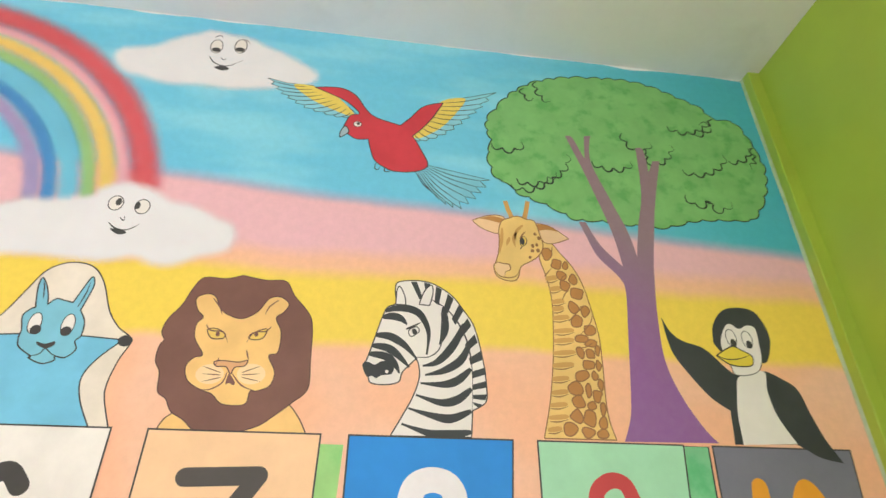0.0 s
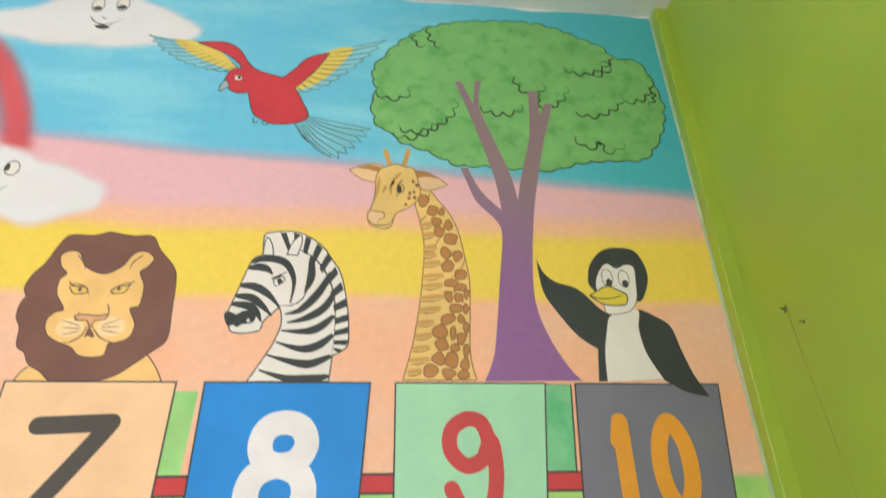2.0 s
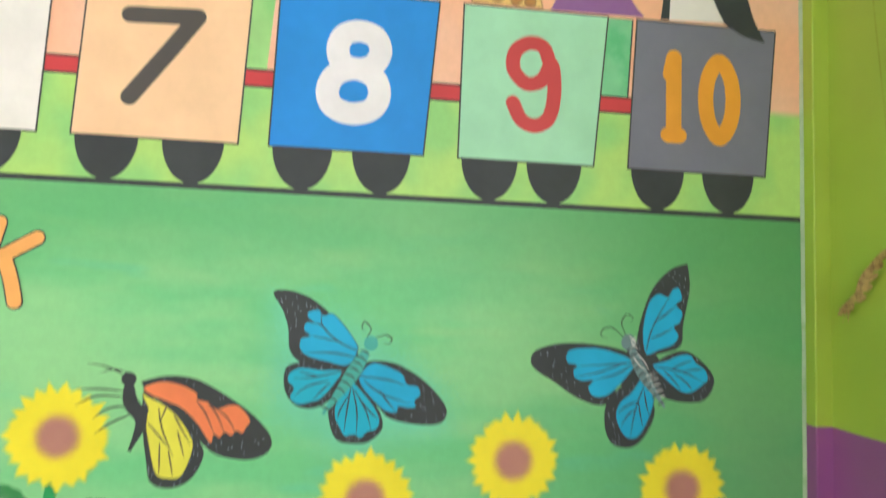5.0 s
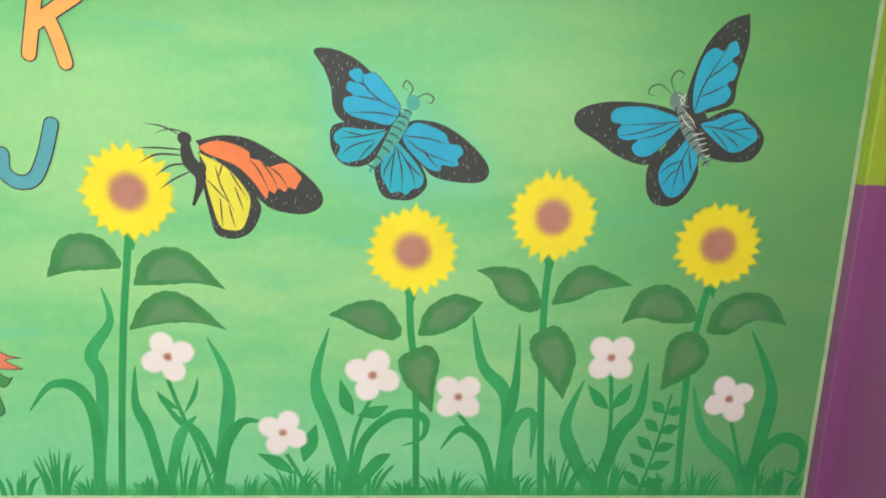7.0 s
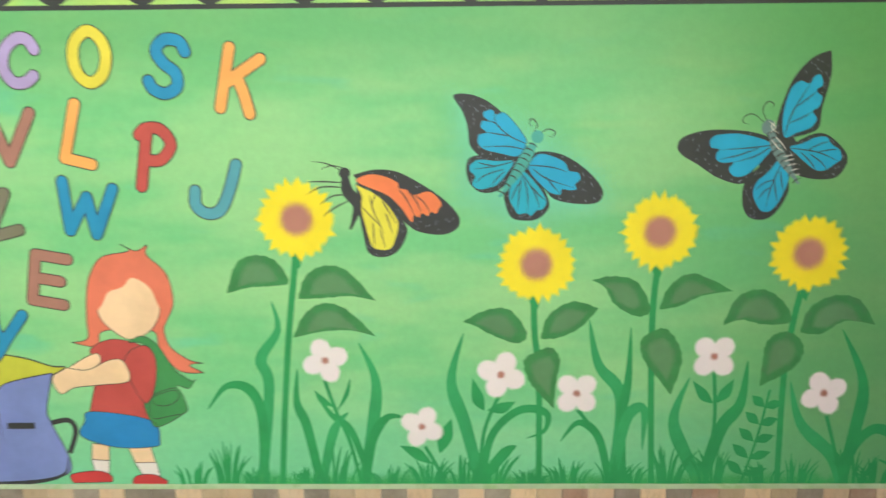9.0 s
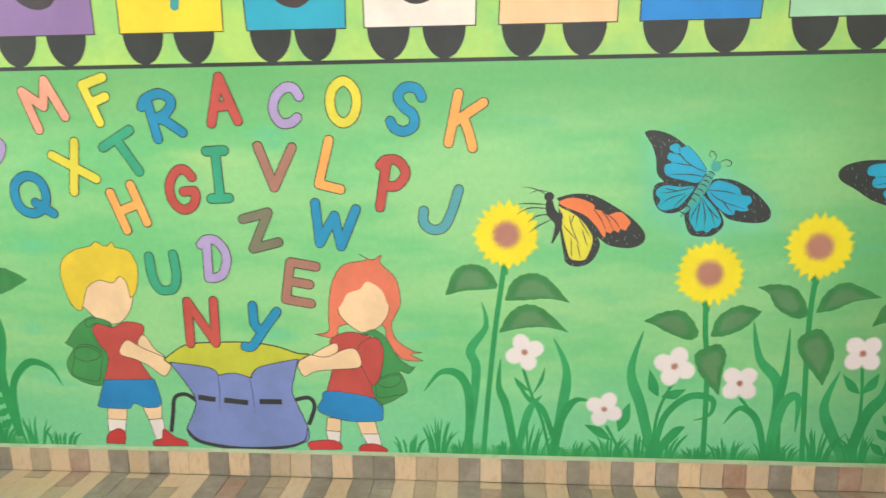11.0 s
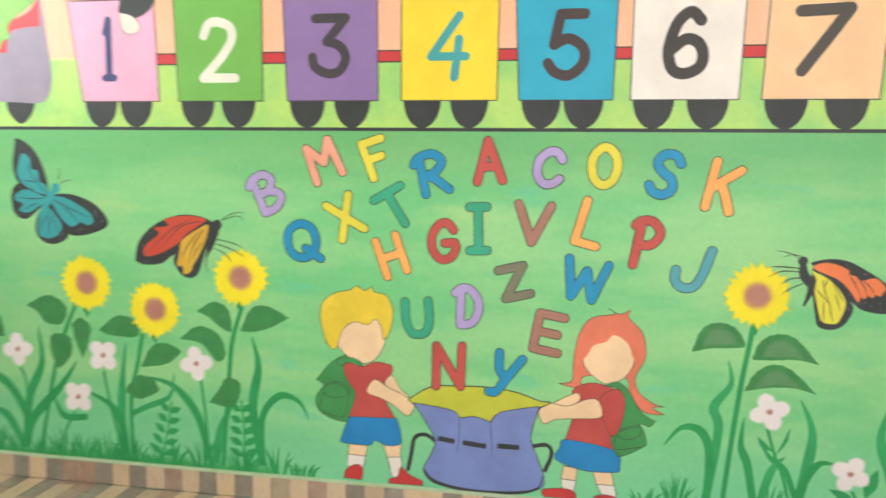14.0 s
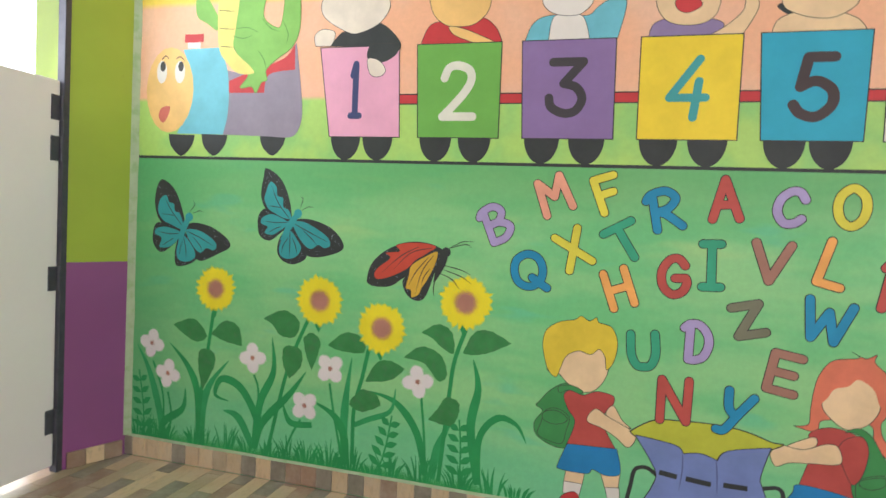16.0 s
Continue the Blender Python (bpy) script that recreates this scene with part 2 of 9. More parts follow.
PAINTS = {
    "CREAM": (236, 224, 206), "SKYBLUE": (116, 196, 226), "SKYBLUE_HEAD": (124, 194, 214), "TAN": (246, 200, 122), "PALE_TAN": (246, 212, 160), "DARK_TAN": (226, 168, 116),
    "MANE": (122, 80, 66), "EYE_YELLOW": (238, 200, 96), "GIRAFFE": (238, 200, 118), "GIRAFFE_EAR": (238, 200, 150), "GIRAFFE_BROWN": (150, 104, 58), "GIRAFFE_PATCH": (190, 130, 60),
    "GIRAFFE_STREAK": (212, 160, 84), "DARK_GREEN": (18, 44, 22), "FEATHER": (136, 206, 224), "FEATHER_YELLOW": (232, 206, 90), "FEATHER_TAIL": (124, 200, 220),
    "PARROT_RED": (206, 46, 60), "GREY_BLUE": (160, 180, 190), "BEAK": (236, 212, 62), "ENGINE_GREY": (150, 140, 156), "ENGINE_BLUE": (112, 196, 212), "TONGUE": (214, 110, 92),
    "CROC_GREEN": (132, 192, 86), "CROC_YELLOW": (238, 222, 120), "SKIN": (244, 212, 166), "SHIRT_PURPLE": (150, 130, 176), "LEAF_BAG": (54, 146, 76), "HAIR_YELLOW": (236, 208, 52),
    "SHIRT_RED": (192, 74, 66), "SHORTS": (0, 132, 196), "SHOE_RED": (202, 50, 50), "HAIR_RED": (230, 124, 92), "LINING": (196, 202, 54), "SACK_BLUE": (120, 140, 200), "SACK_DARK": (88, 100, 150),
    "BF_BLUE": (0, 172, 214), "BF_TEAL": (0, 180, 206), "BF_DULL": (44, 164, 168), "BF_BODY": (70, 176, 160), "BF_GREY": (110, 140, 140), "BF_ORANGE": (240, 130, 72), "BF_YELLOW": (226, 220, 62),
    "BF_RED": (206, 72, 48), "BF_AMBER": (220, 176, 50), "LILAC": (176, 160, 208), "SALMON": (240, 166, 138), "YELLOW": (228, 218, 66), "BLUE": (0, 146, 192), "BRICK": (196, 80, 70),
    "ORANGE": (250, 178, 92), "MINT": (44, 170, 130), "UMBER": (172, 122, 104), "TEAL": (80, 166, 178), "SLATE": (122, 122, 98),
}
MIXED = {name: paint("paint_" + name.lower(), *colour, 0.09) for name, colour in PAINTS.items()}
(CREAM, SKYBLUE, SKYBLUE_HEAD, TAN, PALE_TAN, DARK_TAN, MANE, EYE_YELLOW, GIRAFFE, GIRAFFE_EAR, GIRAFFE_BROWN, GIRAFFE_PATCH, GIRAFFE_STREAK, DARK_GREEN, FEATHER, FEATHER_YELLOW,
 FEATHER_TAIL, PARROT_RED, GREY_BLUE, BEAK, ENGINE_GREY, ENGINE_BLUE, TONGUE, CROC_GREEN, CROC_YELLOW, SKIN, SHIRT_PURPLE, LEAF_BAG, HAIR_YELLOW, SHIRT_RED, SHORTS, SHOE_RED, HAIR_RED, LINING,
 SACK_BLUE, SACK_DARK, BF_BLUE, BF_TEAL, BF_DULL, BF_BODY, BF_GREY, BF_ORANGE, BF_YELLOW, BF_RED, BF_AMBER, LILAC, SALMON, YELLOW, BLUE, BRICK, ORANGE, MINT, UMBER, TEAL, SLATE) = MIXED.values()
LEAF = paint("paint_leaf", 48, 140, 70, 0.10, second=(60, 132, 74), patch=16.0)
LEAF_GREY = paint("spray_leaf_grey", 88, 144, 94, 0.10, soft=True)
STEM = paint("paint_stem", 16, 156, 82, 0.10)
STEM_PALE = paint("paint_stem_pale", 34, 166, 94, 0.12)
TRUNK = graded("paint_trunk", (140, 84, 150), (140, 112, 122), 1.95, 2.45)
TREE_GREEN = paint("paint_tree_crown", 124, 188, 108, 0.08, second=(96, 170, 88), patch=11.0)
CLOUD = paint("spray_cloud", 234, 232, 232, 0.03, soft=True)
SUN_YELLOW = paint("spray_yellow", 250, 234, 26, 0.06, soft=True)
SUN_ORANGE = paint("spray_orange", 236, 186, 60, 0.06, soft=True)
SUN_BROWN = paint("spray_brown", 186, 128, 110, 0.10, soft=True)
DAISY_WHITE = paint("spray_white", 240, 234, 232, 0.03, soft=True)
MANE_DARK = paint("paint_mane_line", 92, 62, 50, 0.1)
CROC_DARK = paint("paint_croc_line", 92, 150, 60, 0.08)
HALO = paint("spray_halo", 118, 214, 170, 0.05, soft=True)
GRASS_SPRAY = paint("spray_green", 48, 168, 88, 0.15, soft=True)
ARCH_RED = paint("spray_arch_red", 216, 86, 94, 0.06, soft=True)
ARCH_PINK = paint("spray_arch_pink", 236, 178, 190, 0.05, soft=True)
ARCH_YELLOW = paint("spray_arch_yellow", 236, 200, 104, 0.05, soft=True)
ARCH_GREEN = paint("spray_arch_green", 150, 196, 124, 0.05, soft=True)
ARCH_SKY = paint("spray_arch_sky", 110, 194, 222, 0.05, soft=True)
ARCH_BLUE = paint("spray_arch_blue", 62, 140, 202, 0.06, soft=True)
ARCH_VIOLET = paint("spray_arch_violet", 166, 152, 196, 0.06, soft=True)
ROPE = paint("rope_fibre", 206, 178, 112, 0.2, 0.9, second=(158, 128, 78), patch=60.0)
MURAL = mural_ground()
SIDE = two_tone("lime_and_purple_paint", (166, 190, 68), (148, 86, 140))
WHITEWASH = paint("ceiling_whitewash", 246, 244, 248, 0.03, 0.8, second=(238, 236, 240), patch=2.0)
CAULK = paint("bare_plaster_bead", 178, 198, 160, 0.08, 0.8, second=(158, 188, 136), patch=12.0)
CLAYS = [tile_clay("clay_sand", 214, 186, 144), tile_clay("clay_grey", 118, 112, 98), tile_clay("clay_brown", 150, 112, 86), tile_clay("clay_olive", 172, 152, 116)]
GROUT = paint("grout", 176, 168, 150, 0.15, 0.85)
DOOR_WHITE = paint("door_white_enamel", 244, 240, 236, 0.02, 0.35, patch=1.5)
FRAME_GREY = metal("frame_grey_steel", 82, 82, 92, 0.5, 0.2)
BLACK = paint("paint_black", 42, 48, 48, 0.12)
INK = paint("paint_ink_line", 52, 50, 48, 0.1)
WHITE = paint("paint_white", 236, 230, 222, 0.04)
RED = paint("paint_red", 206, 52, 56, 0.08)


# ---- mesh helpers ----
def mesh_object(name, bm, material, parent=None, label=""):
    data = bpy.data.meshes.new(name)
    bm.to_mesh(data)
    bm.free()
    for m in material if isinstance(material, (list, tuple)) else [material]:
        data.materials.append(m)
    ob = new(name, data)
    ob.parent = parent
    if label:
        tagged(ob, label)
    return ob


def part(name, bm, material, parent, label=""):
    return mesh_object(name, bm, material, parent, label)


def add_box(bm, low, high, bevel=0.0):
    lo, hi = Vector(low), Vector(high)
    made = bmesh.ops.create_cube(bm, size=1.0, matrix=Matrix.Translation((lo + hi) / 2) @ Matrix.Diagonal((*(hi - lo), 1)))
    if bevel:
        edges = list({e for v in made["verts"] for e in v.link_edges})
        bmesh.ops.bevel(bm, geom=edges, offset=bevel, segments=2, affect="EDGES", profile=0.6)


def box(low, high, bevel=0.0):
    bm = bmesh.new()
    add_box(bm, low, high, bevel)
    return bm


COAT = 0.0002  # thickness of one coat of paint


def curve(points, closed=True, steps=6):
    """A smooth line through points. A point with a third value is a sharp corner."""
    pts = [Vector(p[:2]) for p in points]
    sharp = [len(p) > 2 for p in points]
    n, out = len(pts), []
    for i in range(n if closed else n - 1):
        a, b = pts[i], pts[(i + 1) % n]
        before = pts[i - 1] if (closed or i > 0) else a
        after = pts[(i + 2) % n] if (closed or i + 2 < n) else b
        ta = Vector((0, 0)) if sharp[i] else (b - before) / 2
        tb = Vector((0, 0)) if sharp[(i + 1) % n] else (after - a) / 2
        for k in range(steps):
            s = k / steps
            h = (2 * s**3 - 3 * s**2 + 1, s**3 - 2 * s**2 + s, -2 * s**3 + 3 * s**2, s**3 - s**2)
            out.append(h[0] * a + h[1] * ta + h[2] * b + h[3] * tb)
    if not closed:
        out.append(pts[-1])
    return out


def add_area(bm, outline, coat, slot=0):
    face = bm.faces.new([bm.verts.new((p[0], -COAT * coat, p[1])) for p in outline])
    face.normal_update()
    if face.normal.y > 0:
        face.normal_flip()
    face.material_index = slot
    bmesh.ops.triangulate(bm, faces=[face])


def add_stroke(bm, line, width, coat, closed=False, taper=False, slot=0, rise=0.0):
    """A brush line of that width along the points."""
    n, rows = len(line), []
    for i, p in enumerate(line):
        a = line[i - 1] if (closed or i) else line[0]
        b = line[(i + 1) % n] if (closed or i + 1 < n) else line[-1]
        d = (b - a).normalized() if (b - a).length > 1e-7 else Vector((1, 0))
        s = i / max(1, n - 1)
        full = 1.0
        if taper == "blade":
            full = min(1.0, 0.06 + 1.9 * s) * (1.0 - 0.25 * s)
        elif taper:
            full = 0.25 + 0.75 * math.sin(math.pi * min(1.0, 0.08 + s))
        w = width * full / 2
        side = Vector((-d.y, d.x)) * w
        rows.append([bm.verts.new((q.x, -COAT * (coat + rise * s), q.y)) for q in (p + side, p - side)])
    for i in range(n if closed else n - 1):
        (a, b), (c, d) = rows[i], rows[(i + 1) % n]
        f = bm.faces.new((a, c, d, b))
        f.normal_update()
        if f.normal.y > 0:
            f.normal_flip()
        f.material_index = slot


def figure(name, label, category="mural painting", group=""):
    """A painted thing. Each lies a hair further out than the last, as coats do, so that none share a plane."""
    ob = new(name)
    figure.made += 1
    ob.location.y = -COAT * 0.04 * (figure.made % 25)
    return tagged(ob, label, category, group)


figure.made = 0
OUTLINES = {}


def area(fig, name, material, coat, points, smooth=True, line=0.0, ink=None, steps=6):
    """A painted area, with its own brushed outline where line is its width."""
    outline = curve(points, True, steps) if smooth else [Vector(p[:2]) for p in points]
    bm = bmesh.new()
    add_area(bm, outline, coat)
    OUTLINES.setdefault((fig.name, name), []).append(outline)
    if line:
        add_stroke(bm, outline, line, coat + 0.4, closed=True, slot=1)
    return part(name, bm, [material, ink or INK], fig)


def stroke(fig, name, material, coat, width, points, taper=True, steps=6, smooth=True):
    bm = bmesh.new()
    add_stroke(bm, curve(points, False, steps) if smooth else [Vector(p[:2]) for p in points], width, coat, taper=taper)
    return part(name, bm, material, fig)


def oval(cx, cz, rx, rz, turn=0.0, n=20):
    c, s = math.cos(radians(turn)), math.sin(radians(turn))
    ring = [(rx * math.cos(2 * math.pi * k / n), rz * math.sin(2 * math.pi * k / n)) for k in range(n)]
    return [Vector((cx + c * u - s * v, cz + s * u + c * v)) for u, v in ring]


def disc(fig, name, material, coat, cx, cz, rx, rz, turn=0.0, line=0.0):
    return area(fig, name, material, coat, oval(cx, cz, rx, rz, turn), False, line)


def sprayed(fig, name, material, coat, outline, reach, radial=False):
    """An area whose edge fades out over reach: the mesh carries how much it covers."""
    n = len(outline)
    mid = sum(outline, Vector((0, 0))) / n
    area_sign = sum(outline[i - 1].x * outline[i].y - outline[i].x * outline[i - 1].y for i in range(n))
    sign = 1 if area_sign > 0 else -1
    bm = bmesh.new()
    cover = bm.verts.layers.float.new("cover")

    def ring(offset, value):
        made = []
        for i, p in enumerate(outline):
            d = (outline[(i + 1) % n] - outline[i - 1]).normalized()
            out = (p - mid).normalized() * sign if radial else Vector((d.y, -d.x))
            v = bm.verts.new((p.x + out.x * offset, -COAT * coat, p.y + out.y * offset))
            v[cover] = value
            made.append(v)
        return made

    inner, outer = ring(-reach * 0.5 * sign, 1.0), ring(reach * 0.5 * sign, 0.0)
    for i in range(n):
        bm.faces.new((inner[i - 1], inner[i], outer[i], outer[i - 1]))
    if radial:
        hub = bm.verts.new((mid.x, -COAT * coat, mid.y))
        hub[cover] = 1.0
        for i in range(n):
            bm.faces.new((inner[i - 1], inner[i], hub))
    else:
        bmesh.ops.triangulate(bm, faces=[bm.faces.new(inner)])
    for f in bm.faces:
        f.normal_update()
        if f.normal.y > 0:
            f.normal_flip()
    return part(name, bm, material, fig)


# brush strokes of hand-painted characters in a unit box; a third value marks a sharp turn
STROKES = {
    "0": [[(0.5, 1), (0.12, 0.8), (0, 0.5), (0.12, 0.2), (0.5, 0), (0.88, 0.2), (1, 0.5), (0.88, 0.8), (0.5, 1)]],
    "1": [[(0.2, 0.78), (0.5, 1, 1), (0.52, 0)], [(0.05, 0), (1, 0)]],
    "2": [[(0.05, 0.76), (0.2, 0.96), (0.5, 1), (0.85, 0.9), (0.9, 0.68), (0.6, 0.38), (0.03, 0, 1), (1, 0)]],
    "3": [[(0.08, 1, 1), (0.97, 1, 1), (0.42, 0.58, 1), (0.8, 0.5), (0.98, 0.28), (0.8, 0.05), (0.45, 0), (0.08, 0.12), (0, 0.3)]],
    "4": [[(0.80, 1, 1), (0, 0.34, 1), (1, 0.34)], [(0.80, 0.62), (0.68, 0)]],
    "5": [[(0.97, 1, 1), (0.32, 1, 1), (0.16, 0.5, 1), (0.55, 0.6), (0.95, 0.45), (0.97, 0.2), (0.6, 0), (0.2, 0.05), (0, 0.2)]],
    "6": [[(0.9, 0.86), (0.62, 1), (0.25, 0.82), (0.03, 0.4), (0.15, 0.08), (0.5, 0), (0.9, 0.1), (1, 0.3), (0.85, 0.5), (0.5, 0.56), (0.12, 0.4)]],
    "7": [[(0, 0.97, 1), (1, 1, 1), (0.66, 0.62), (0.36, 0.3), (0.08, 0)]],
    "8": [[(0.53, 0.54), (0.26, 0.60), (0.17, 0.77), (0.28, 0.94), (0.56, 1), (0.84, 0.94), (0.95, 0.77), (0.82, 0.60), (0.53, 0.54)], [(0.50, 0.54), (0.15, 0.45), (0.02, 0.25), (0.14, 0.07), (0.48, 0), (0.83, 0.07), (0.96, 0.25), (0.85, 0.45), (0.50, 0.54)]],
    "9": [[(0.88, 0.72), (0.72, 0.95), (0.4, 1), (0.08, 0.88), (0.05, 0.66), (0.35, 0.5), (0.7, 0.56), (0.9, 0.76), (0.98, 0.45), (0.88, 0.12), (0.58, 0), (0.25, 0.06), (0.05, 0.26)]],
    "A": [[(0, 0), (0.5, 1, 1), (1, 0)], [(0.2, 0.36), (0.8, 0.36)]],
    "B": [[(0.1, 0), (0.13, 0.95)], [(-0.1, 0.84), (0.1, 0.97), (0.6, 1), (0.86, 0.78), (0.6, 0.54), (0.15, 0.52, 1), (0.65, 0.5), (1, 0.27), (0.65, 0.02), (0.1, 0)]],
    "C": [[(1, 0.8), (0.75, 1), (0.4, 0.98), (0.06, 0.7), (0.02, 0.3), (0.35, 0), (0.75, 0.03), (1, 0.2)]],
    "D": [[(0.14, 0), (0.16, 0.95)], [(-0.1, 0.86), (0.15, 0.98), (0.55, 0.97), (0.9, 0.75), (1, 0.45), (0.8, 0.12), (0.45, 0), (0.14, 0)]],
    "E": [[(1, 1, 1), (0.05, 1, 1), (0.05, 0, 1), (1, 0)], [(0.05, 0.5), (0.85, 0.5)]],
    "F": [[(1, 1, 1), (0.05, 1, 1), (0.15, 0)], [(0.1, 0.52), (0.8, 0.54)]],
    "G": [[(0.95, 0.8), (0.7, 1), (0.35, 0.96), (0.04, 0.65), (0.06, 0.25), (0.4, 0), (0.8, 0.06), (1, 0.3), (0.95, 0.45, 1), (0.55, 0.45)]],
    "H": [[(0, 1), (0, 0)], [(1, 1), (1, 0)], [(0, 0.5), (1, 0.5)]],
    "I": [[(0.5, 1), (0.5, 0)], [(0, 1), (1, 1)], [(0, 0), (1, 0)]],
    "J": [[(1, 1), (0.95, 0.5), (0.8, 0.12), (0.45, 0), (0.1, 0.1), (0, 0.36)]],
    "K": [[(0.1, 1), (0.1, 0)], [(1, 0.92), (0.62, 0.7), (0.15, 0.42)], [(0.42, 0.56), (0.7, 0.3), (0.95, 0)]],
    "L": [[(0.1, 1), (0.05, 0, 1), (1, 0)]],
    "M": [[(0, 0), (0.08, 1, 1), (0.5, 0.45, 1), (0.92, 1, 1), (1, 0)]],
    "N": [[(0, 0), (0.05, 1, 1), (0.92, 0, 1), (1, 1)]],
    "O": [[(0.5, 1), (0.12, 0.82), (0, 0.5), (0.14, 0.16), (0.5, 0), (0.86, 0.16), (1, 0.5), (0.88, 0.82), (0.5, 1)]],
    "P": [[(0.1, 0), (0.13, 0.95)], [(-0.12, 0.86), (0.1, 0.98), (0.6, 1), (1, 0.78), (0.7, 0.5), (0.14, 0.46)]],
    "Q": [[(0.45, 1), (0.1, 0.85), (0, 0.52), (0.12, 0.2), (0.45, 0.06), (0.78, 0.2), (0.9, 0.52), (0.78, 0.86), (0.45, 1)], [(0.55, 0.32), (1, 0)]],
    "R": [[(0.1, 0), (0.13, 0.95)], [(-0.12, 0.82), (0.1, 0.97), (0.62, 1), (0.93, 0.76), (0.6, 0.52), (0.16, 0.48, 1), (0.5, 0.38), (1, 0)]],
    "S": [[(1, 0.84), (0.75, 1), (0.3, 0.97), (0.1, 0.74), (0.4, 0.54), (0.8, 0.42), (0.92, 0.18), (0.6, 0), (0.2, 0.03), (0, 0.16)]],
    "T": [[(0, 1), (1, 1)], [(0.5, 1), (0.55, 0)]],
    "U": [[(0, 1), (0, 0.4), (0.2, 0.06), (0.5, 0), (0.8, 0.06), (1, 0.4), (1, 1)]],
    "V": [[(0, 1), (0.48, 0, 1), (1, 1)]],
    "W": [[(0, 1), (0.22, 0, 1), (0.5, 0.75, 1), (0.75, 0, 1), (1, 1)]],
    "X": [[(0, 1), (1, 0)], [(1, 1), (0, 0)]],
    "Z": [[(0, 1, 1), (0.95, 1, 1), (0.05, 0, 1), (1, 0)]],
    "y": [[(0, 1), (0.2, 0.6), (0.52, 0.46)], [(1, 1), (0.62, 0.5), (0.3, 0.05), (0, 0)]],
}


def add_brush(bm, line, width, coat, slot):
    """A stroke with round ends and turns."""
    cuts = [0] + [i for i in range(1, len(line) - 1) if (line[i] - line[i - 1]).angle(line[i + 1] - line[i], 0) > 0.5] + [len(line) - 1]
    for k, (i, j) in enumerate(zip(cuts, cuts[1:])):
        add_stroke(bm, line[i : j + 1], width, coat + 0.12 * k, slot=slot, rise=0.10)
    for k, i in enumerate(cuts):
        add_area(bm, oval(line[i].x, line[i].y, width / 2, width / 2, n=14), coat + 0.12 * k - 0.01, slot)


def brush_text(fig, name, text, material, coat, cx, cz, wide, high, turn, width, rim=0.0):
    """Hand-painted characters fitted to a box; rim: width of the dark line round them."""
    c, s = math.cos(radians(turn)), math.sin(radians(turn))
    step = wide / len(text)
    for index, letter in enumerate(text):
        narrow = 0.62 if letter == "1" and len(text) > 1 else 1.0
        w = (wide if len(text) == 1 else step * 0.94 * narrow) - width
        x0 = -wide / 2 + index * step + width / 2 + (step * 0.94 * (1 - narrow) / 2 if len(text) > 1 else 0)
        bm = bmesh.new()
        for k, path in enumerate(STROKES[letter]):
            flat = [(x0 + p[0] * w, -high / 2 + width / 2 + p[1] * (high - width), *p[2:]) for p in path]
            turned = [(cx + c * p[0] - s * p[1], cz + s * p[0] + c * p[1], *p[2:]) for p in flat]
            ring = path[0] == path[-1] and len(path[0]) == 2
            line = curve(turned[:-1], True, 7) if ring else curve(turned, False, 7)
            line += line[:1] if ring else []
            if rim:
                add_brush(bm, line, width + 2 * rim, coat + 0.25 * k, 1)
            add_brush(bm, line, width, coat + 1.0 + 0.25 * k, 0)
        part(name, bm, [material, INK], fig)


def one_mesh(name, label, areas):
    """A painted shape of several colours in a single mesh."""
    bm = bmesh.new()
    colours = []
    for material, coat, points, *plain in areas:
        if material not in colours:
            colours.append(material)
        add_area(bm, curve(points), coat, colours.index(material))
    edge = len(colours)
    for material, coat, points, *plain in areas:
        if not plain:
            add_stroke(bm, curve(points), 0.0022, coat + 0.25, closed=True, slot=edge)
    return tagged(mesh_object(name, bm, colours + [INK]), label, "mural painting")


def arch_band(fig, name, material, coat, cx, cz, outer, inner, n=48):
    """One sprayed band of the rainbow, soft at both edges."""
    soft = (outer - inner) * 0.7
    bm = bmesh.new()
    cover = bm.verts.layers.float.new("cover")
    rows = []
    for k in range(n + 1):
        a = math.pi * k / n
        row = []
        for r, value in ((outer + soft / 2, 0.0), (outer - soft / 2, 1.0), (inner + soft / 2, 1.0), (inner - soft / 2, 0.0)):
            v = bm.verts.new((cx + r * math.cos(a), -COAT * (coat + (0.3 if round(outer * 1000) % 2 else 0)), cz + r * math.sin(a)))
            v[cover] = value
            row.append(v)
        rows.append(row)
    for a, b in zip(rows, rows[1:]):
        for i in range(3):
            f = bm.faces.new((a[i], b[i], b[i + 1], a[i + 1]))
            f.normal_update()
            if f.normal.y > 0:
                f.normal_flip()
    return part(name, bm, material, fig)


def scalloped(fig, name, material, coat, points):
    """A tree crown with a bumpy inked edge."""
    line = curve(points, True, 14)
    n, run, bumpy = len(line), 0.0, []
    mid = sum(line, Vector((0, 0))) / n
    for i, p in enumerate(line):
        run += (p - line[i - 1]).length
        wide = run / 0.052 + 0.35 * noise.noise((run * 9.0, 0, 0))
        bumpy.append(p + (p - mid).normalized() * (0.010 * abs(math.sin(math.pi * wide)) ** 0.7 - 0.005))
    bm = bmesh.new()
    add_area(bm, bumpy, coat)
    add_stroke(bm, bumpy, 0.0036, coat + 0.4, closed=True, slot=1)
    return part(name, bm, [material, DARK_GREEN], fig)


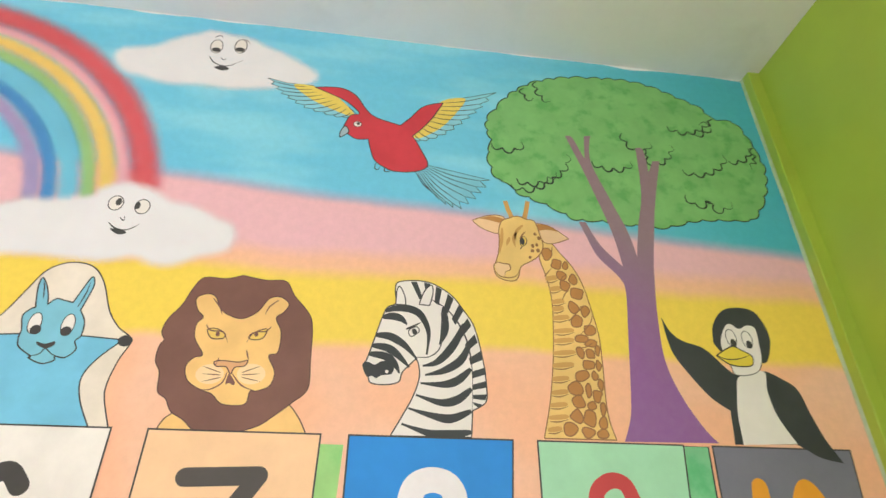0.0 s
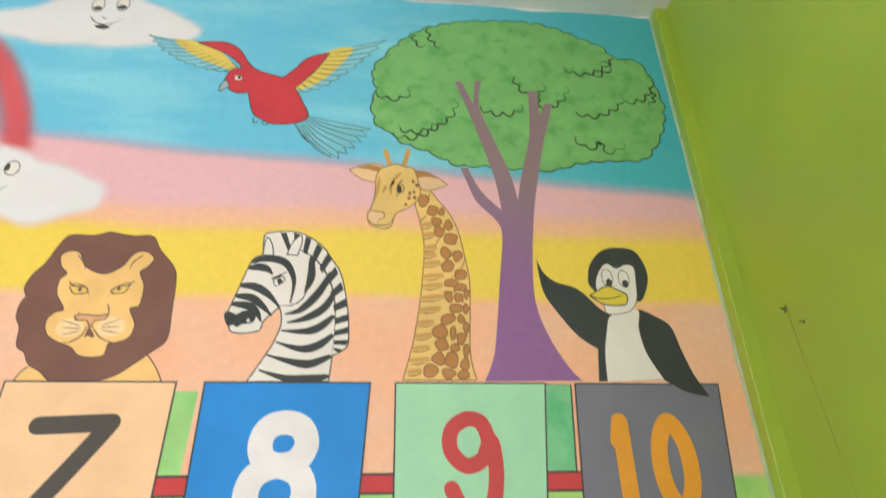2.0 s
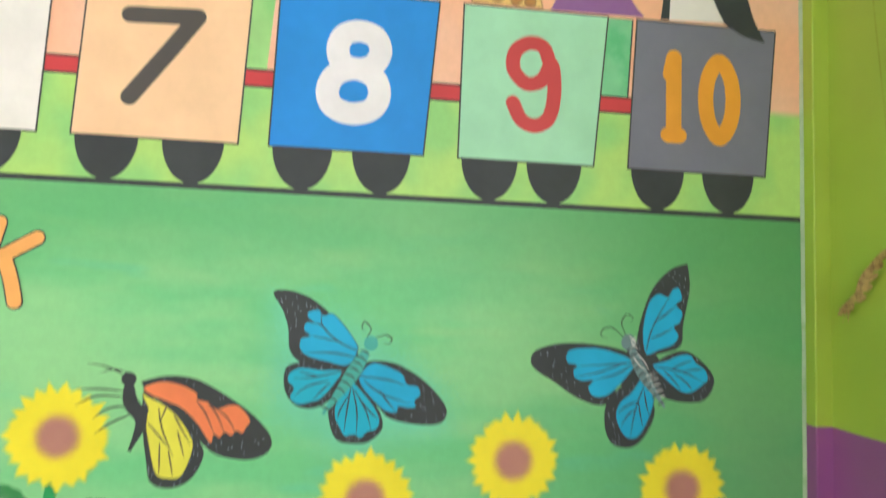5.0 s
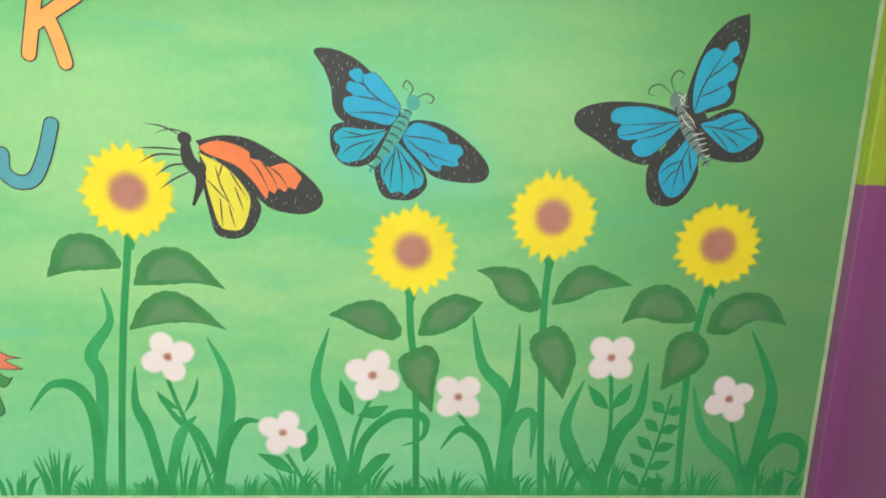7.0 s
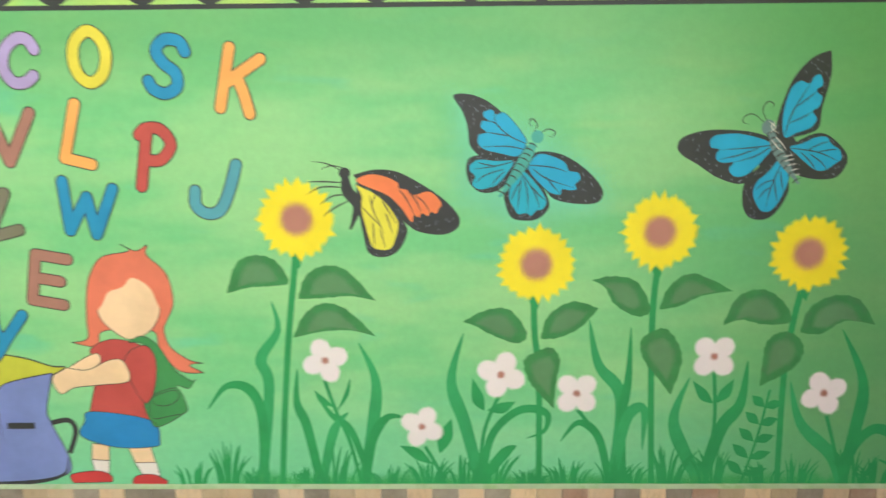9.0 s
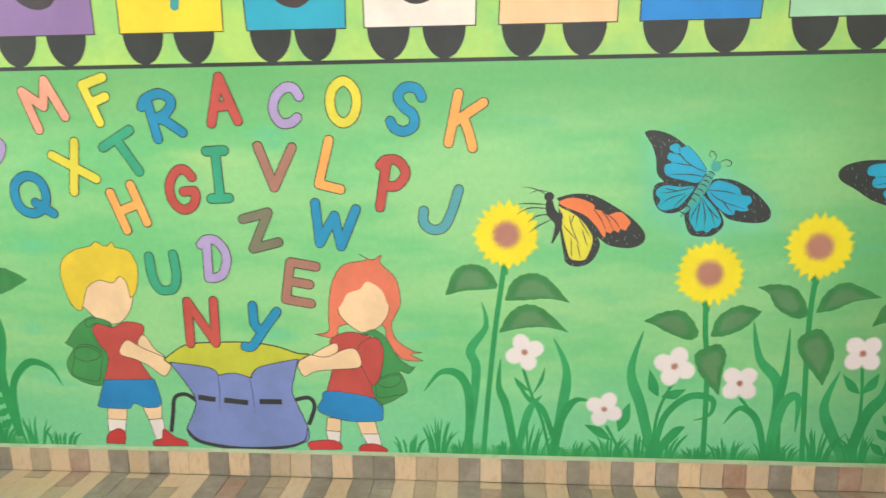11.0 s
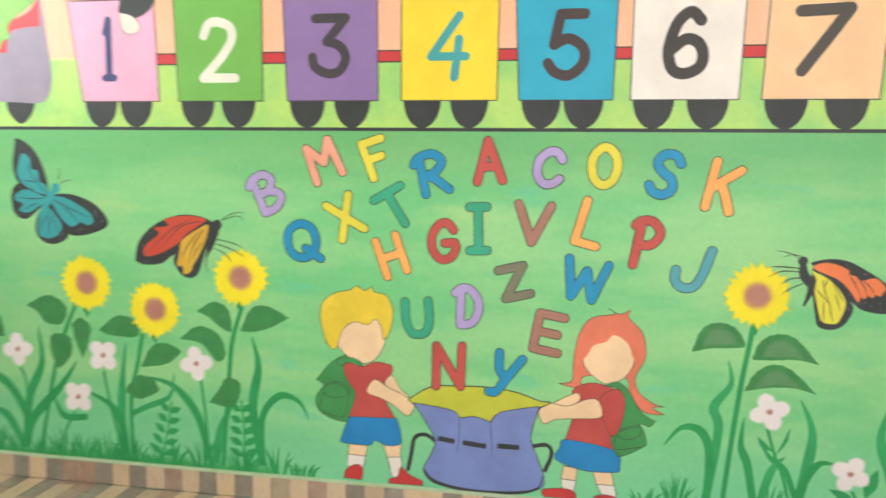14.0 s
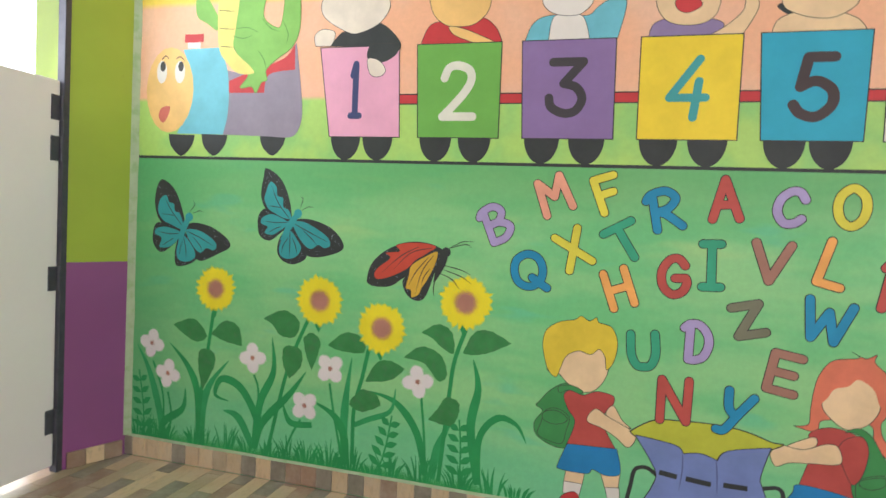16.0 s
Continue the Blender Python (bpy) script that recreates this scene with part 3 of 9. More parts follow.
def scallop(fig, name, material, coat, width, points, bump=0.036):
    """A brush line made of small hanging loops, as round a clump of leaves."""
    line = curve(points, False, 16)
    total = sum((q - p).length for p, q in zip(line, line[1:]))
    loops = max(1, round(total / bump))
    out, run = [], 0.0
    for i, p in enumerate(line):
        if i:
            run += (p - line[i - 1]).length
        d = (line[min(i + 1, len(line) - 1)] - line[max(i - 1, 0)]).normalized()
        out.append(p + Vector((d.y, -d.x)) * 0.016 * abs(math.sin(math.pi * loops * run / total)))
    bm = bmesh.new()
    add_stroke(bm, out, width, coat, taper=True)
    return part(name, bm, material, fig)


def toothed_leaf(fig, coat, points, grey=True):
    """A leaf with a slightly toothed edge, and a greyish sprayed middle where it has one."""
    line = curve(points, True, 9)
    mid = sum(line, Vector((0, 0))) / len(line)
    edge = [p + (p - mid).normalized() * 0.0009 * ((i % 4) - 1.5) for i, p in enumerate(line)]
    bm = bmesh.new()
    add_area(bm, edge, coat)
    part("leaf", bm, LEAF, fig)
    if grey:
        inner = [mid + (p - mid) * 0.62 for p in curve(points, True, 4)]
        sprayed(fig, "leaf_middle", LEAF_GREY, coat + 0.8, inner, 0.022, radial=True)


def sunflower_head(fig, cx, cz, r):
    rng = random.Random(round(cx * 1000))
    n = 46
    ring = []
    for k in range(n):
        a = 2 * math.pi * k / n + rng.uniform(-0.03, 0.03)
        q = r * ((1.10 + rng.uniform(-0.10, 0.06)) if k % 2 else (0.93 + rng.uniform(-0.06, 0.06)))
        ring.append(Vector((cx + q * math.cos(a), cz + q * math.sin(a))))
    area(fig, "cup", STEM, 1.8, [(cx - 0.004, cz - r * 0.78, 1), (cx + 0.010, cz - r * 1.02), (cx + 0.002, cz - r * 1.36, 1), (cx - 0.017, cz - r * 1.02)])
    sprayed(fig, "petals", SUN_YELLOW, 2.2, ring, 0.016, radial=True)
    sprayed(fig, "glow", SUN_ORANGE, 2.5, oval(cx, cz, r * 0.45, r * 0.45, n=28), 0.030, radial=True)
    sprayed(fig, "centre", SUN_BROWN, 2.8, oval(cx, cz, r * 0.41, r * 0.41, n=28), 0.030, radial=True)


def daisy_head(fig, cx, cz, r, turn):
    r *= 1.18
    for k in range(4):
        a = radians(turn + 90 * k)
        p = [Vector((cx + r * 0.52 * math.cos(a), cz + r * 0.52 * math.sin(a)))][0]
        sprayed(fig, "petal", DAISY_WHITE, 2.2 + 0.2 * k, oval(p.x, p.y, r * 0.50, r * 0.44, turn + 90 * k, n=22), 0.010, radial=True)
    sprayed(fig, "centre", SUN_BROWN, 3.2, oval(cx, cz, r * 0.15, r * 0.15, n=16), 0.010, radial=True)


def inside(p, outline):
    hit = False
    for a, b in zip(outline, outline[1:] + outline[:1]):
        if (a.y > p.y) != (b.y > p.y) and p.x < (b.x - a.x) * (p.y - a.y) / (b.y - a.y) + a.x:
            hit = not hit
    return hit


def wing_dots(fig, per_wing=20):
    """Small pale dabs scattered over the dark wing edges, clear of the coloured patches."""
    rng = random.Random(len(fig.name) + len(OUTLINES))
    bm = bmesh.new()
    patches = OUTLINES.get((fig.name, "wing_patch"), [])
    for wing in OUTLINES.get((fig.name, "wing"), []):
        xs, zs = [p.x for p in wing], [p.y for p in wing]
        mid = sum(wing, Vector((0, 0))) / len(wing)
        made = 0
        for k in range(per_wing * 8):
            p = Vector((rng.uniform(min(xs), max(xs)), rng.uniform(min(zs), max(zs))))
            far = p + (p - mid).normalized() * 0.004
            if made < per_wing and inside(p, wing) and inside(far, wing) and not any(inside(p, q) for q in patches) and (p - mid).length > 0.035:
                add_area(bm, oval(p.x, p.y, 0.0006, 0.0030, rng.uniform(-12, 12), n=6), 2.9)
                made += 1
    tagged(part("wing_dabs", bm, GREY_BLUE, fig), kind="stuff")


def fern_sprig(fig, x0, z0, x1, z1):
    a, b = Vector((x0, z0)), Vector((x1, z1))
    stroke(fig, "stalk", STEM, 1, 0.007, [a, (a + b) / 2 + Vector((0.006, 0)), b], taper=False)
    d = (b - a).normalized()
    side = Vector((-d.y, d.x))
    for k in range(5):
        p = a + (b - a) * (0.10 + 0.18 * k)
        for s in (-1, 1):
            tip = p + (d * 0.034 + side * s * 0.058) * (1 - 0.07 * k)
            mid = (p + tip) / 2
            n = Vector((-(tip - p).y, (tip - p).x)).normalized() * 0.0135
            area(fig, "leaflet", STEM, 1.3, [(*p, 1), mid + n, (*tip, 1), mid - n])


# ---- room ----
def structure(name, bm, material, label, category):
    return tagged(mesh_object(name, bm, material), label, category, kind="structure")


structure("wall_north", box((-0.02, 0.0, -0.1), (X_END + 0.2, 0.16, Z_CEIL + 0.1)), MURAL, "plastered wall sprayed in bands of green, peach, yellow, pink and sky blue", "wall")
structure("floor", box((-1.6, Y_BACK - 0.2, -0.12), (X_RIGHT + 0.3, 0.05, -0.006)), GROUT, "grout bed under striped beige and brown floor tiles", "floor")
structure("ceiling", box((-0.4, Y_BACK - 0.2, Z_CEIL), (X_RIGHT + 0.3, 0.1, Z_CEIL + 0.12)), WHITEWASH, "whitewashed plaster ceiling, rough at its edge", "ceiling")
# the gap out of view is made up, cut for the added side lamp
bm = bmesh.new()
for y0, y1, z0, z1 in ((-2.4, Y_STRIP, -0.1, Z_CEIL + 0.05), (Y_BACK - 0.2, -4.2, -0.1, Z_CEIL + 0.05), (-4.2, -2.4, -0.1, 1.0), (-4.2, -2.4, 2.5, Z_CEIL + 0.05)):
    add_box(bm, (X_RIGHT, y0, z0), (X_RIGHT + 0.16, y1, z1))
structure("wall_east", bm, SIDE, "side wall painted glossy lime green over purple with an added unseen opening", "wall")
structure("trim_corner_strip", box((X_END, Y_STRIP, -0.1), (X_RIGHT + 0.1, 0.0, Z_CEIL + 0.05), 0.004), SIDE, "narrow corner pilaster painted lime green over purple", "trim")

# south wall with an added unseen opening for its lamp, west wall with the doorway
bm = bmesh.new()
for low, high in (((-1.6, 0), (2.05, Z_CEIL)), ((4.55, 0), (X_RIGHT, Z_CEIL)), ((2.05, 0), (4.55, 0.95)), ((2.05, 2.55), (4.55, Z_CEIL))):
    add_box(bm, (low[0], Y_BACK - 0.16, low[1]), (high[0], Y_BACK, high[1]))
structure("wall_south", bm, SIDE, "rear wall painted lime green over purple with an added unseen opening", "wall")

Y_HINGE, Y_LATCH = -0.275, -1.20  # the doorway's sides
Z_LEAF = 1.62
bm = bmesh.new()
v = [bm.verts.new((x, y, z)) for z in (-0.1, Z_CEIL + 0.05) for x, y in ((-0.018, -0.022), (-0.115, -0.25), (-0.30, -0.25), (-0.30, 0.12), (-0.018, 0.12))]
for i in range(5):
    bm.faces.new((v[i], v[(i + 1) % 5], v[5 + (i + 1) % 5], v[5 + i]))
bm.faces.new(v[:5]), bm.faces.new(v[5:])
bmesh.ops.recalc_face_normals(bm, faces=bm.faces)
structure("wall_west", bm, SIDE, "splayed door reveal painted lime green over purple", "wall")
bm = box((-0.30, Y_BACK - 0.16, -0.1), (-0.115, Y_LATCH - 0.03, Z_CEIL + 0.05))
add_box(bm, (-0.30, Y_LATCH - 0.03, 2.62), (-0.115, -0.25, Z_CEIL + 0.05))
structure("wall_west_rear", bm, SIDE, "side wall painted lime green over purple beside the doorway", "wall")

door = tagged(new("door_1"), "white enamelled metal door leaf in a dark steel frame, open above", "door", kind="structure")
part("door_frame", box((-0.150, -0.278, 0.0), (-0.112, -0.250, 2.62), 0.003), FRAME_GREY, door, "dark grey steel door frame")
part("door_frame", box((-0.150, Y_LATCH - 0.03, 0.0), (-0.112, Y_LATCH, 2.62), 0.003), FRAME_GREY, door)
part("door_leaf", box((-0.160, Y_LATCH + 0.004, 0.030), (-0.128, -0.282, Z_LEAF), 0.004), DOOR_WHITE, door, "white enamelled leaf with faint smudges")
for z in (0.22, 0.815, 1.345, 1.51):
    bm = box((-0.130, -0.322, z - 0.05), (-0.122, -0.270, z + 0.05), 0.002)
    bmesh.ops.create_cone(bm, cap_ends=True, segments=12, radius1=0.008, radius2=0.008, depth=0.10, matrix=Matrix.Translation((-0.118, -0.279, z)))
    part("hinge", bm, FRAME_GREY, door, "dark steel hinge")
GLOW = bpy.data.materials.new("bright_hazy_daylight")
GLOW.use_nodes = True
shine = GLOW.node_tree.nodes.new("ShaderNodeEmission")
shine.inputs[0].default_value, shine.inputs[1].default_value = (0.93, 0.97, 1.0, 1.0), 7.0
GLOW.node_tree.links.new(shine.outputs[0], GLOW.node_tree.nodes["Material Output"].inputs[0])
structure("backdrop", box((-6.1, -9.0, -0.1), (-6.0, 7.0, 7.0)), GLOW, "plain overexposed daylight far outside the doorway", "backdrop")
structure("ground", box((-30.0, -20.0, -0.35), (-1.6, 20.0, -0.13)), GROUT, "pale concrete yard outside the doorway", "ground")

# ---- the painted train ----
WAGONS = [  # top left, top right, bottom left, bottom right, body and numeral colours
    ("1", 0.884, 1.222, 0.937, 1.238, (238, 172, 198), (50, 62, 112)),
    ("2", 1.296, 1.627, 1.313, 1.630, (112, 182, 76), (232, 232, 214)),
    ("3", 1.702, 2.036, 1.719, 2.043, (142, 114, 168), (60, 54, 60)),
    ("4", 2.119, 2.446, 2.123, 2.446, (248, 218, 46), (58, 164, 166)),
    ("5", 2.499, 2.824, 2.518, 2.818, (30, 172, 202), (66, 50, 50)),
    ("6", 2.872, 3.210, 2.873, 3.202, (240, 234, 224), (58, 54, 50)),
    ("7", 3.280, 3.620, 3.269, 3.608, (250, 206, 158), (74, 68, 62)),
    ("8", 3.678, 4.030, 3.672, 4.006, (0, 138, 222), (238, 234, 234)),
    ("9", 4.085, 4.424, 4.083, 4.395, (166, 222, 182), (202, 60, 60)),
    ("10", 4.494, 4.840, 4.476, 4.812, (118, 118, 134), (236, 160, 24)),
]
Z_TOP, Z_FLOOR = 1.802, 1.446
NUMERALS = {  # centre, width, height and brush width
    "1": (1.044, 1.632, 0.064, 0.230, 0.026),
    "2": (1.466, 1.622, 0.154, 0.224, 0.032),
    "3": (1.870, 1.630, 0.152, 0.216, 0.032),
    "4": (2.281, 1.622, 0.144, 0.227, 0.028),
    "5": (2.666, 1.622, 0.150, 0.227, 0.034),
    "6": (3.034, 1.622, 0.144, 0.226, 0.036),
    "7": (3.438, 1.625, 0.175, 0.221, 0.036),
    "8": (3.848, 1.623, 0.171, 0.238, 0.050),
    "9": (4.250, 1.627, 0.136, 0.225, 0.033),
    "10": (4.645, 1.624, 0.226, 0.223, 0.038),
}
track = figure("painted_track_line", "black painted rail line along the whole mural")
area(track, "rail", BLACK, 1, [(0.0, Z_TRACK - 0.008), (X_END, Z_TRACK - 0.008), (X_END, Z_TRACK + 0.004), (0.0, Z_TRACK + 0.004)], False)
for k, (text, tl, tr, bl, br, body, ink) in enumerate(WAGONS):
    wagon = figure("painted_wagon", "flat painted train wagon with a black outline and big numeral " + text, group="wagons of the painted train")
    if k < 9:
        gap = WAGONS[k + 1]
        area(wagon, "coupling", RED, 2, [(br - 0.01, 1.575), (gap[3] + 0.01, 1.575), (gap[3] + 0.01, 1.612), (br - 0.01, 1.612)], False, 0.005)
    for cx in (bl + 0.072, br - 0.092):
        half = [(cx + 0.064 * math.cos(a), Z_FLOOR + 0.004 + 0.096 * math.sin(a)) for a in [math.pi + math.pi * i / 16 for i in range(17)]]
        area(wagon, "wheel", BLACK, 4, half, False)
    colour = paint("paint_wagon_" + text, *body, 0.06)
    area(wagon, "body", colour, 6, [(tl, Z_TOP), (tr, Z_TOP), (br, Z_FLOOR), (bl, Z_FLOOR)], False, 0.005)
    cx, cz, w, h, brush = NUMERALS[text]
    brush_text(wagon, "numeral", text, paint("paint_numeral_" + text, *ink, 0.06), 7, cx, cz, w, h, 0.0, brush)
HEDGE = paint("paint_hedge", 128, 206, 150, 0.10, second=(92, 190, 126), patch=6.0)
HEDGE_PALE = paint("paint_hedge_pale", 162, 216, 130, 0.10, second=(140, 206, 120), patch=6.0)
for x0, x1, z1 in ((3.616, 3.668, 1.782), (4.412, 4.484, 1.800)):
    hedge = figure("painted_hedge_block", "plain mid-green block painted between two wagons")
    area(hedge, "block", HEDGE if x0 > 4 else HEDGE_PALE, 1.5, [(x0, z1), (x1, z1), (x1 - 0.01, 1.612), (x0 - 0.005, 1.612)], False, 0.004 if x0 > 4 else 0.0)

edge = bmesh.new()
low = [Z_CEIL - 0.001 - 0.016 * max(0.0, noise.noise((i * 0.19, 7, 0))) - 0.004 * abs(noise.noise((i * 1.7, 2, 0))) for i in range(141)]
for i in range(140):
    a, c = X_END * i / 140, X_END * (i + 1) / 140
    edge.faces.new([edge.verts.new(p) for p in ((a, -0.0012, low[i]), (c, -0.0012, low[i + 1]), (c, -0.0012, Z_CEIL), (a, -0.0012, Z_CEIL))])
structure("trim_ceiling_edge", edge, WHITEWASH, "ragged whitewash edge over the top of the mural", "trim")

# ---- the painted figures ----
fig = figure("painted_rainbow", "sprayed rainbow arch in soft red, pink, yellow, green, blue and violet")
for name, material, outer, inner in (("red_band", ARCH_RED, 0.711, 0.646), ("pink_band", ARCH_PINK, 0.646, 0.613), ("yellow_band", ARCH_YELLOW, 0.613, 0.570), ("green_band", ARCH_GREEN, 0.570, 0.531), ("pale_blue_band", ARCH_SKY, 0.531, 0.484), ("blue_band", ARCH_BLUE, 0.484, 0.445), ("violet_band", ARCH_VIOLET, 0.445, 0.409)):
    arch_band(fig, name, material, 0.6, 2.464, 2.273, outer, inner)

fig = figure("painted_cloud", "white painted cloud with a simple cartoon face", group="painted clouds")
sprayed(fig, "puff", CLOUD, 1.2, curve([(2.950, 2.816), (2.966, 2.858), (3.044, 2.882), (3.097, 2.922), (3.147, 2.948), (3.191, 2.971), (3.249, 2.961), (3.298, 2.957), (3.351, 2.929), (3.403, 2.909), (3.455, 2.879), (3.509, 2.836), (3.489, 2.792), (3.420, 2.773), (3.360, 2.757), (3.270, 2.744), (3.194, 2.748), (3.106, 2.741), (3.043, 2.758), (2.989, 2.767)]), 0.03)
disc(fig, "eye", WHITE, 1.8, 3.212, 2.906, 0.0170, 0.0280, 0, line=0.0025)
disc(fig, "pupil", INK, 2.6, 3.213, 2.892, 0.0120, 0.0090, 0)
disc(fig, "eye", WHITE, 1.8, 3.279, 2.917, 0.0170, 0.0290, 0, line=0.0025)
disc(fig, "pupil", INK, 2.6, 3.279, 2.903, 0.0130, 0.0090, 0)
stroke(fig, "mouth", INK, 2, 0.004, [(3.200, 2.861), (3.220, 2.837), (3.255, 2.831), (3.294, 2.860)])
area(fig, "tongue", INK, 2, [(3.220, 2.821), (3.243, 2.811), (3.262, 2.821), (3.240, 2.829)])
stroke(fig, "nose", INK, 2, 0.003, [(3.231, 2.862), (3.240, 2.854), (3.247, 2.860)])
stroke(fig, "brow", INK, 2, 0.003, [(3.201, 2.943), (3.215, 2.953), (3.224, 2.944)])
stroke(fig, "brow", INK, 2, 0.003, [(3.268, 2.942), (3.290, 2.946), (3.304, 2.931)])

fig = figure("painted_cloud", "white painted cloud with a simple cartoon face", group="painted clouds")
sprayed(fig, "puff", CLOUD, 1.2, curve([(2.757, 2.300), (2.837, 2.311), (2.881, 2.329), (2.929, 2.330), (2.988, 2.343), (3.024, 2.351), (3.037, 2.373), (3.083, 2.395), (3.137, 2.389), (3.167, 2.375), (3.205, 2.353), (3.260, 2.342), (3.318, 2.314), (3.361, 2.294), (3.371, 2.254), (3.354, 2.221), (3.300, 2.202), (3.243, 2.175), (3.200, 2.174), (3.154, 2.190), (3.085, 2.174), (3.000, 2.177), (2.941, 2.180), (2.883, 2.178), (2.803, 2.176)]), 0.03)
disc(fig, "eye", WHITE, 1.8, 3.081, 2.334, 0.0170, 0.0210, 0, line=0.0025)
disc(fig, "pupil", INK, 2.6, 3.087, 2.338, 0.0070, 0.0110, 0)
disc(fig, "eye", WHITE, 1.8, 3.143, 2.329, 0.0170, 0.0210, 0, line=0.0025)
disc(fig, "pupil", INK, 2.6, 3.132, 2.331, 0.0060, 0.0110, 0)
stroke(fig, "mouth", INK, 2, 0.004, [(3.078, 2.279), (3.098, 2.263), (3.124, 2.261), (3.148, 2.279)])
area(fig, "tongue", INK, 2, [(3.086, 2.261), (3.108, 2.247), (3.125, 2.253), (3.108, 2.261)])
stroke(fig, "nose", INK, 2, 0.003, [(3.100, 2.294), (3.110, 2.286), (3.111, 2.299)])

fig = figure("painted_blue_animal", "sky-blue cartoon animal with a cream tail painted above the wagon")
area(fig, "tail", CREAM, 1, [(2.888, 1.974, 1), (2.932, 2.034), (2.962, 2.096), (2.987, 2.143), (3.028, 2.165), (3.077, 2.159), (3.111, 2.121), (3.140, 2.054), (3.168, 2.016), (3.201, 1.988), (3.187, 1.941), (3.178, 1.892), (3.182, 1.857), (3.206, 1.797, 1), (2.956, 1.789, 1)], line=0.003)
area(fig, "body", SKYBLUE, 2, [(2.886, 1.981, 1), (2.948, 1.987), (3.056, 1.993), (3.186, 1.987, 1), (3.147, 1.945), (3.126, 1.902), (3.136, 1.855), (3.170, 1.796, 1), (2.956, 1.789, 1)], line=0.003)
area(fig, "head", SKYBLUE_HEAD, 3, [(2.991, 2.051, 1), (2.981, 2.098), (2.984, 2.123), (3.003, 2.093), (3.013, 2.059, 1), (3.026, 2.074), (3.044, 2.071), (3.062, 2.067, 1), (3.071, 2.097), (3.084, 2.132), (3.093, 2.113), (3.088, 2.078), (3.082, 2.050, 1), (3.097, 2.025), (3.100, 1.993), (3.091, 1.979), (3.098, 1.961), (3.082, 1.942), (3.062, 1.944), (3.063, 1.935), (3.041, 1.927), (3.013, 1.938), (3.015, 1.942), (2.987, 1.961), (2.980, 1.980), (2.980, 1.999), (2.972, 2.030), (2.983, 2.047)], line=0.003)
disc(fig, "nose_tip", INK, 3, 3.190, 1.985, 0.0150, 0.0130, 0)
disc(fig, "eye", WHITE, 4, 3.001, 2.015, 0.0130, 0.0240, 0, line=0.002)
disc(fig, "pupil", INK, 5, 3.007, 2.000, 0.0110, 0.0110, 0)
disc(fig, "eye", WHITE, 4, 3.067, 2.015, 0.0130, 0.0250, 0, line=0.002)
disc(fig, "pupil", INK, 5, 3.067, 2.000, 0.0110, 0.0110, 0)
area(fig, "nose", INK, 4, [(3.018, 1.974), (3.035, 1.970), (3.052, 1.976), (3.053, 1.967), (3.039, 1.960), (3.022, 1.966)])
stroke(fig, "mouth", INK, 4, 0.003, [(3.015, 1.942), (3.031, 1.948), (3.039, 1.960), (3.057, 1.947), (3.082, 1.942)])
stroke(fig, "ear_line", INK, 4, 0.003, [(3.000, 2.072), (2.994, 2.099), (2.988, 2.115)])
stroke(fig, "ear_line", INK, 4, 0.003, [(3.074, 2.057), (3.082, 2.091), (3.084, 2.119)])

fig = figure("painted_lion", "painted cartoon lion head with a dark brown mane")
area(fig, "shoulder", TAN, 1, [(3.292, 1.793, 1), (3.308, 1.827), (3.348, 1.843), (3.469, 1.856), (3.537, 1.865), (3.569, 1.837), (3.590, 1.800, 1)], line=0.0026, ink=MANE_DARK)
area(fig, "mane", MANE, 2, [(3.407, 2.160, 1), (3.461, 2.151), (3.506, 2.151), (3.530, 2.115), (3.566, 2.074), (3.578, 2.040), (3.582, 1.960), (3.583, 1.897), (3.554, 1.866), (3.518, 1.835), (3.487, 1.813), (3.434, 1.799), (3.373, 1.800), (3.341, 1.823), (3.314, 1.839), (3.299, 1.864), (3.280, 1.879), (3.274, 1.920), (3.261, 1.944), (3.261, 1.976), (3.269, 1.993, 1), (3.259, 2.011), (3.266, 2.042), (3.288, 2.077), (3.304, 2.121), (3.323, 2.148), (3.373, 2.149)], line=0.0026, ink=MANE_DARK)
area(fig, "face", TAN, 3, [(3.323, 2.066), (3.315, 2.093), (3.331, 2.106), (3.354, 2.103), (3.375, 2.069), (3.402, 2.054), (3.426, 2.052), (3.454, 2.071), (3.474, 2.104), (3.499, 2.110), (3.520, 2.093), (3.510, 2.071), (3.496, 2.056), (3.511, 2.023), (3.510, 1.976), (3.492, 1.966), (3.509, 1.931), (3.503, 1.900), (3.476, 1.887), (3.464, 1.886), (3.457, 1.858), (3.412, 1.857), (3.388, 1.877), (3.362, 1.886), (3.333, 1.905), (3.324, 1.935), (3.337, 1.955), (3.353, 1.963), (3.330, 1.999), (3.327, 2.032), (3.338, 2.050)], line=0.0026, ink=MANE_DARK)
disc(fig, "muzzle", PALE_TAN, 3.8, 3.376, 1.920, 0.0290, 0.0220, 0)
disc(fig, "muzzle", PALE_TAN, 3.8, 3.461, 1.924, 0.0300, 0.0230, 0)
area(fig, "eye", EYE_YELLOW, 4.5, [(3.353, 2.020), (3.371, 2.024), (3.391, 2.013), (3.389, 2.002), (3.365, 2.001)], line=0.0026, ink=MANE_DARK)
area(fig, "eye", EYE_YELLOW, 4.5, [(3.443, 2.008), (3.453, 2.019), (3.479, 2.029), (3.473, 2.007), (3.452, 2.002)], line=0.0026, ink=MANE_DARK)
disc(fig, "pupil", MANE, 5.5, 3.376, 2.011, 0.0045, 0.0055, 0)
disc(fig, "pupil", MANE, 5.5, 3.458, 2.015, 0.0045, 0.0055, 0)
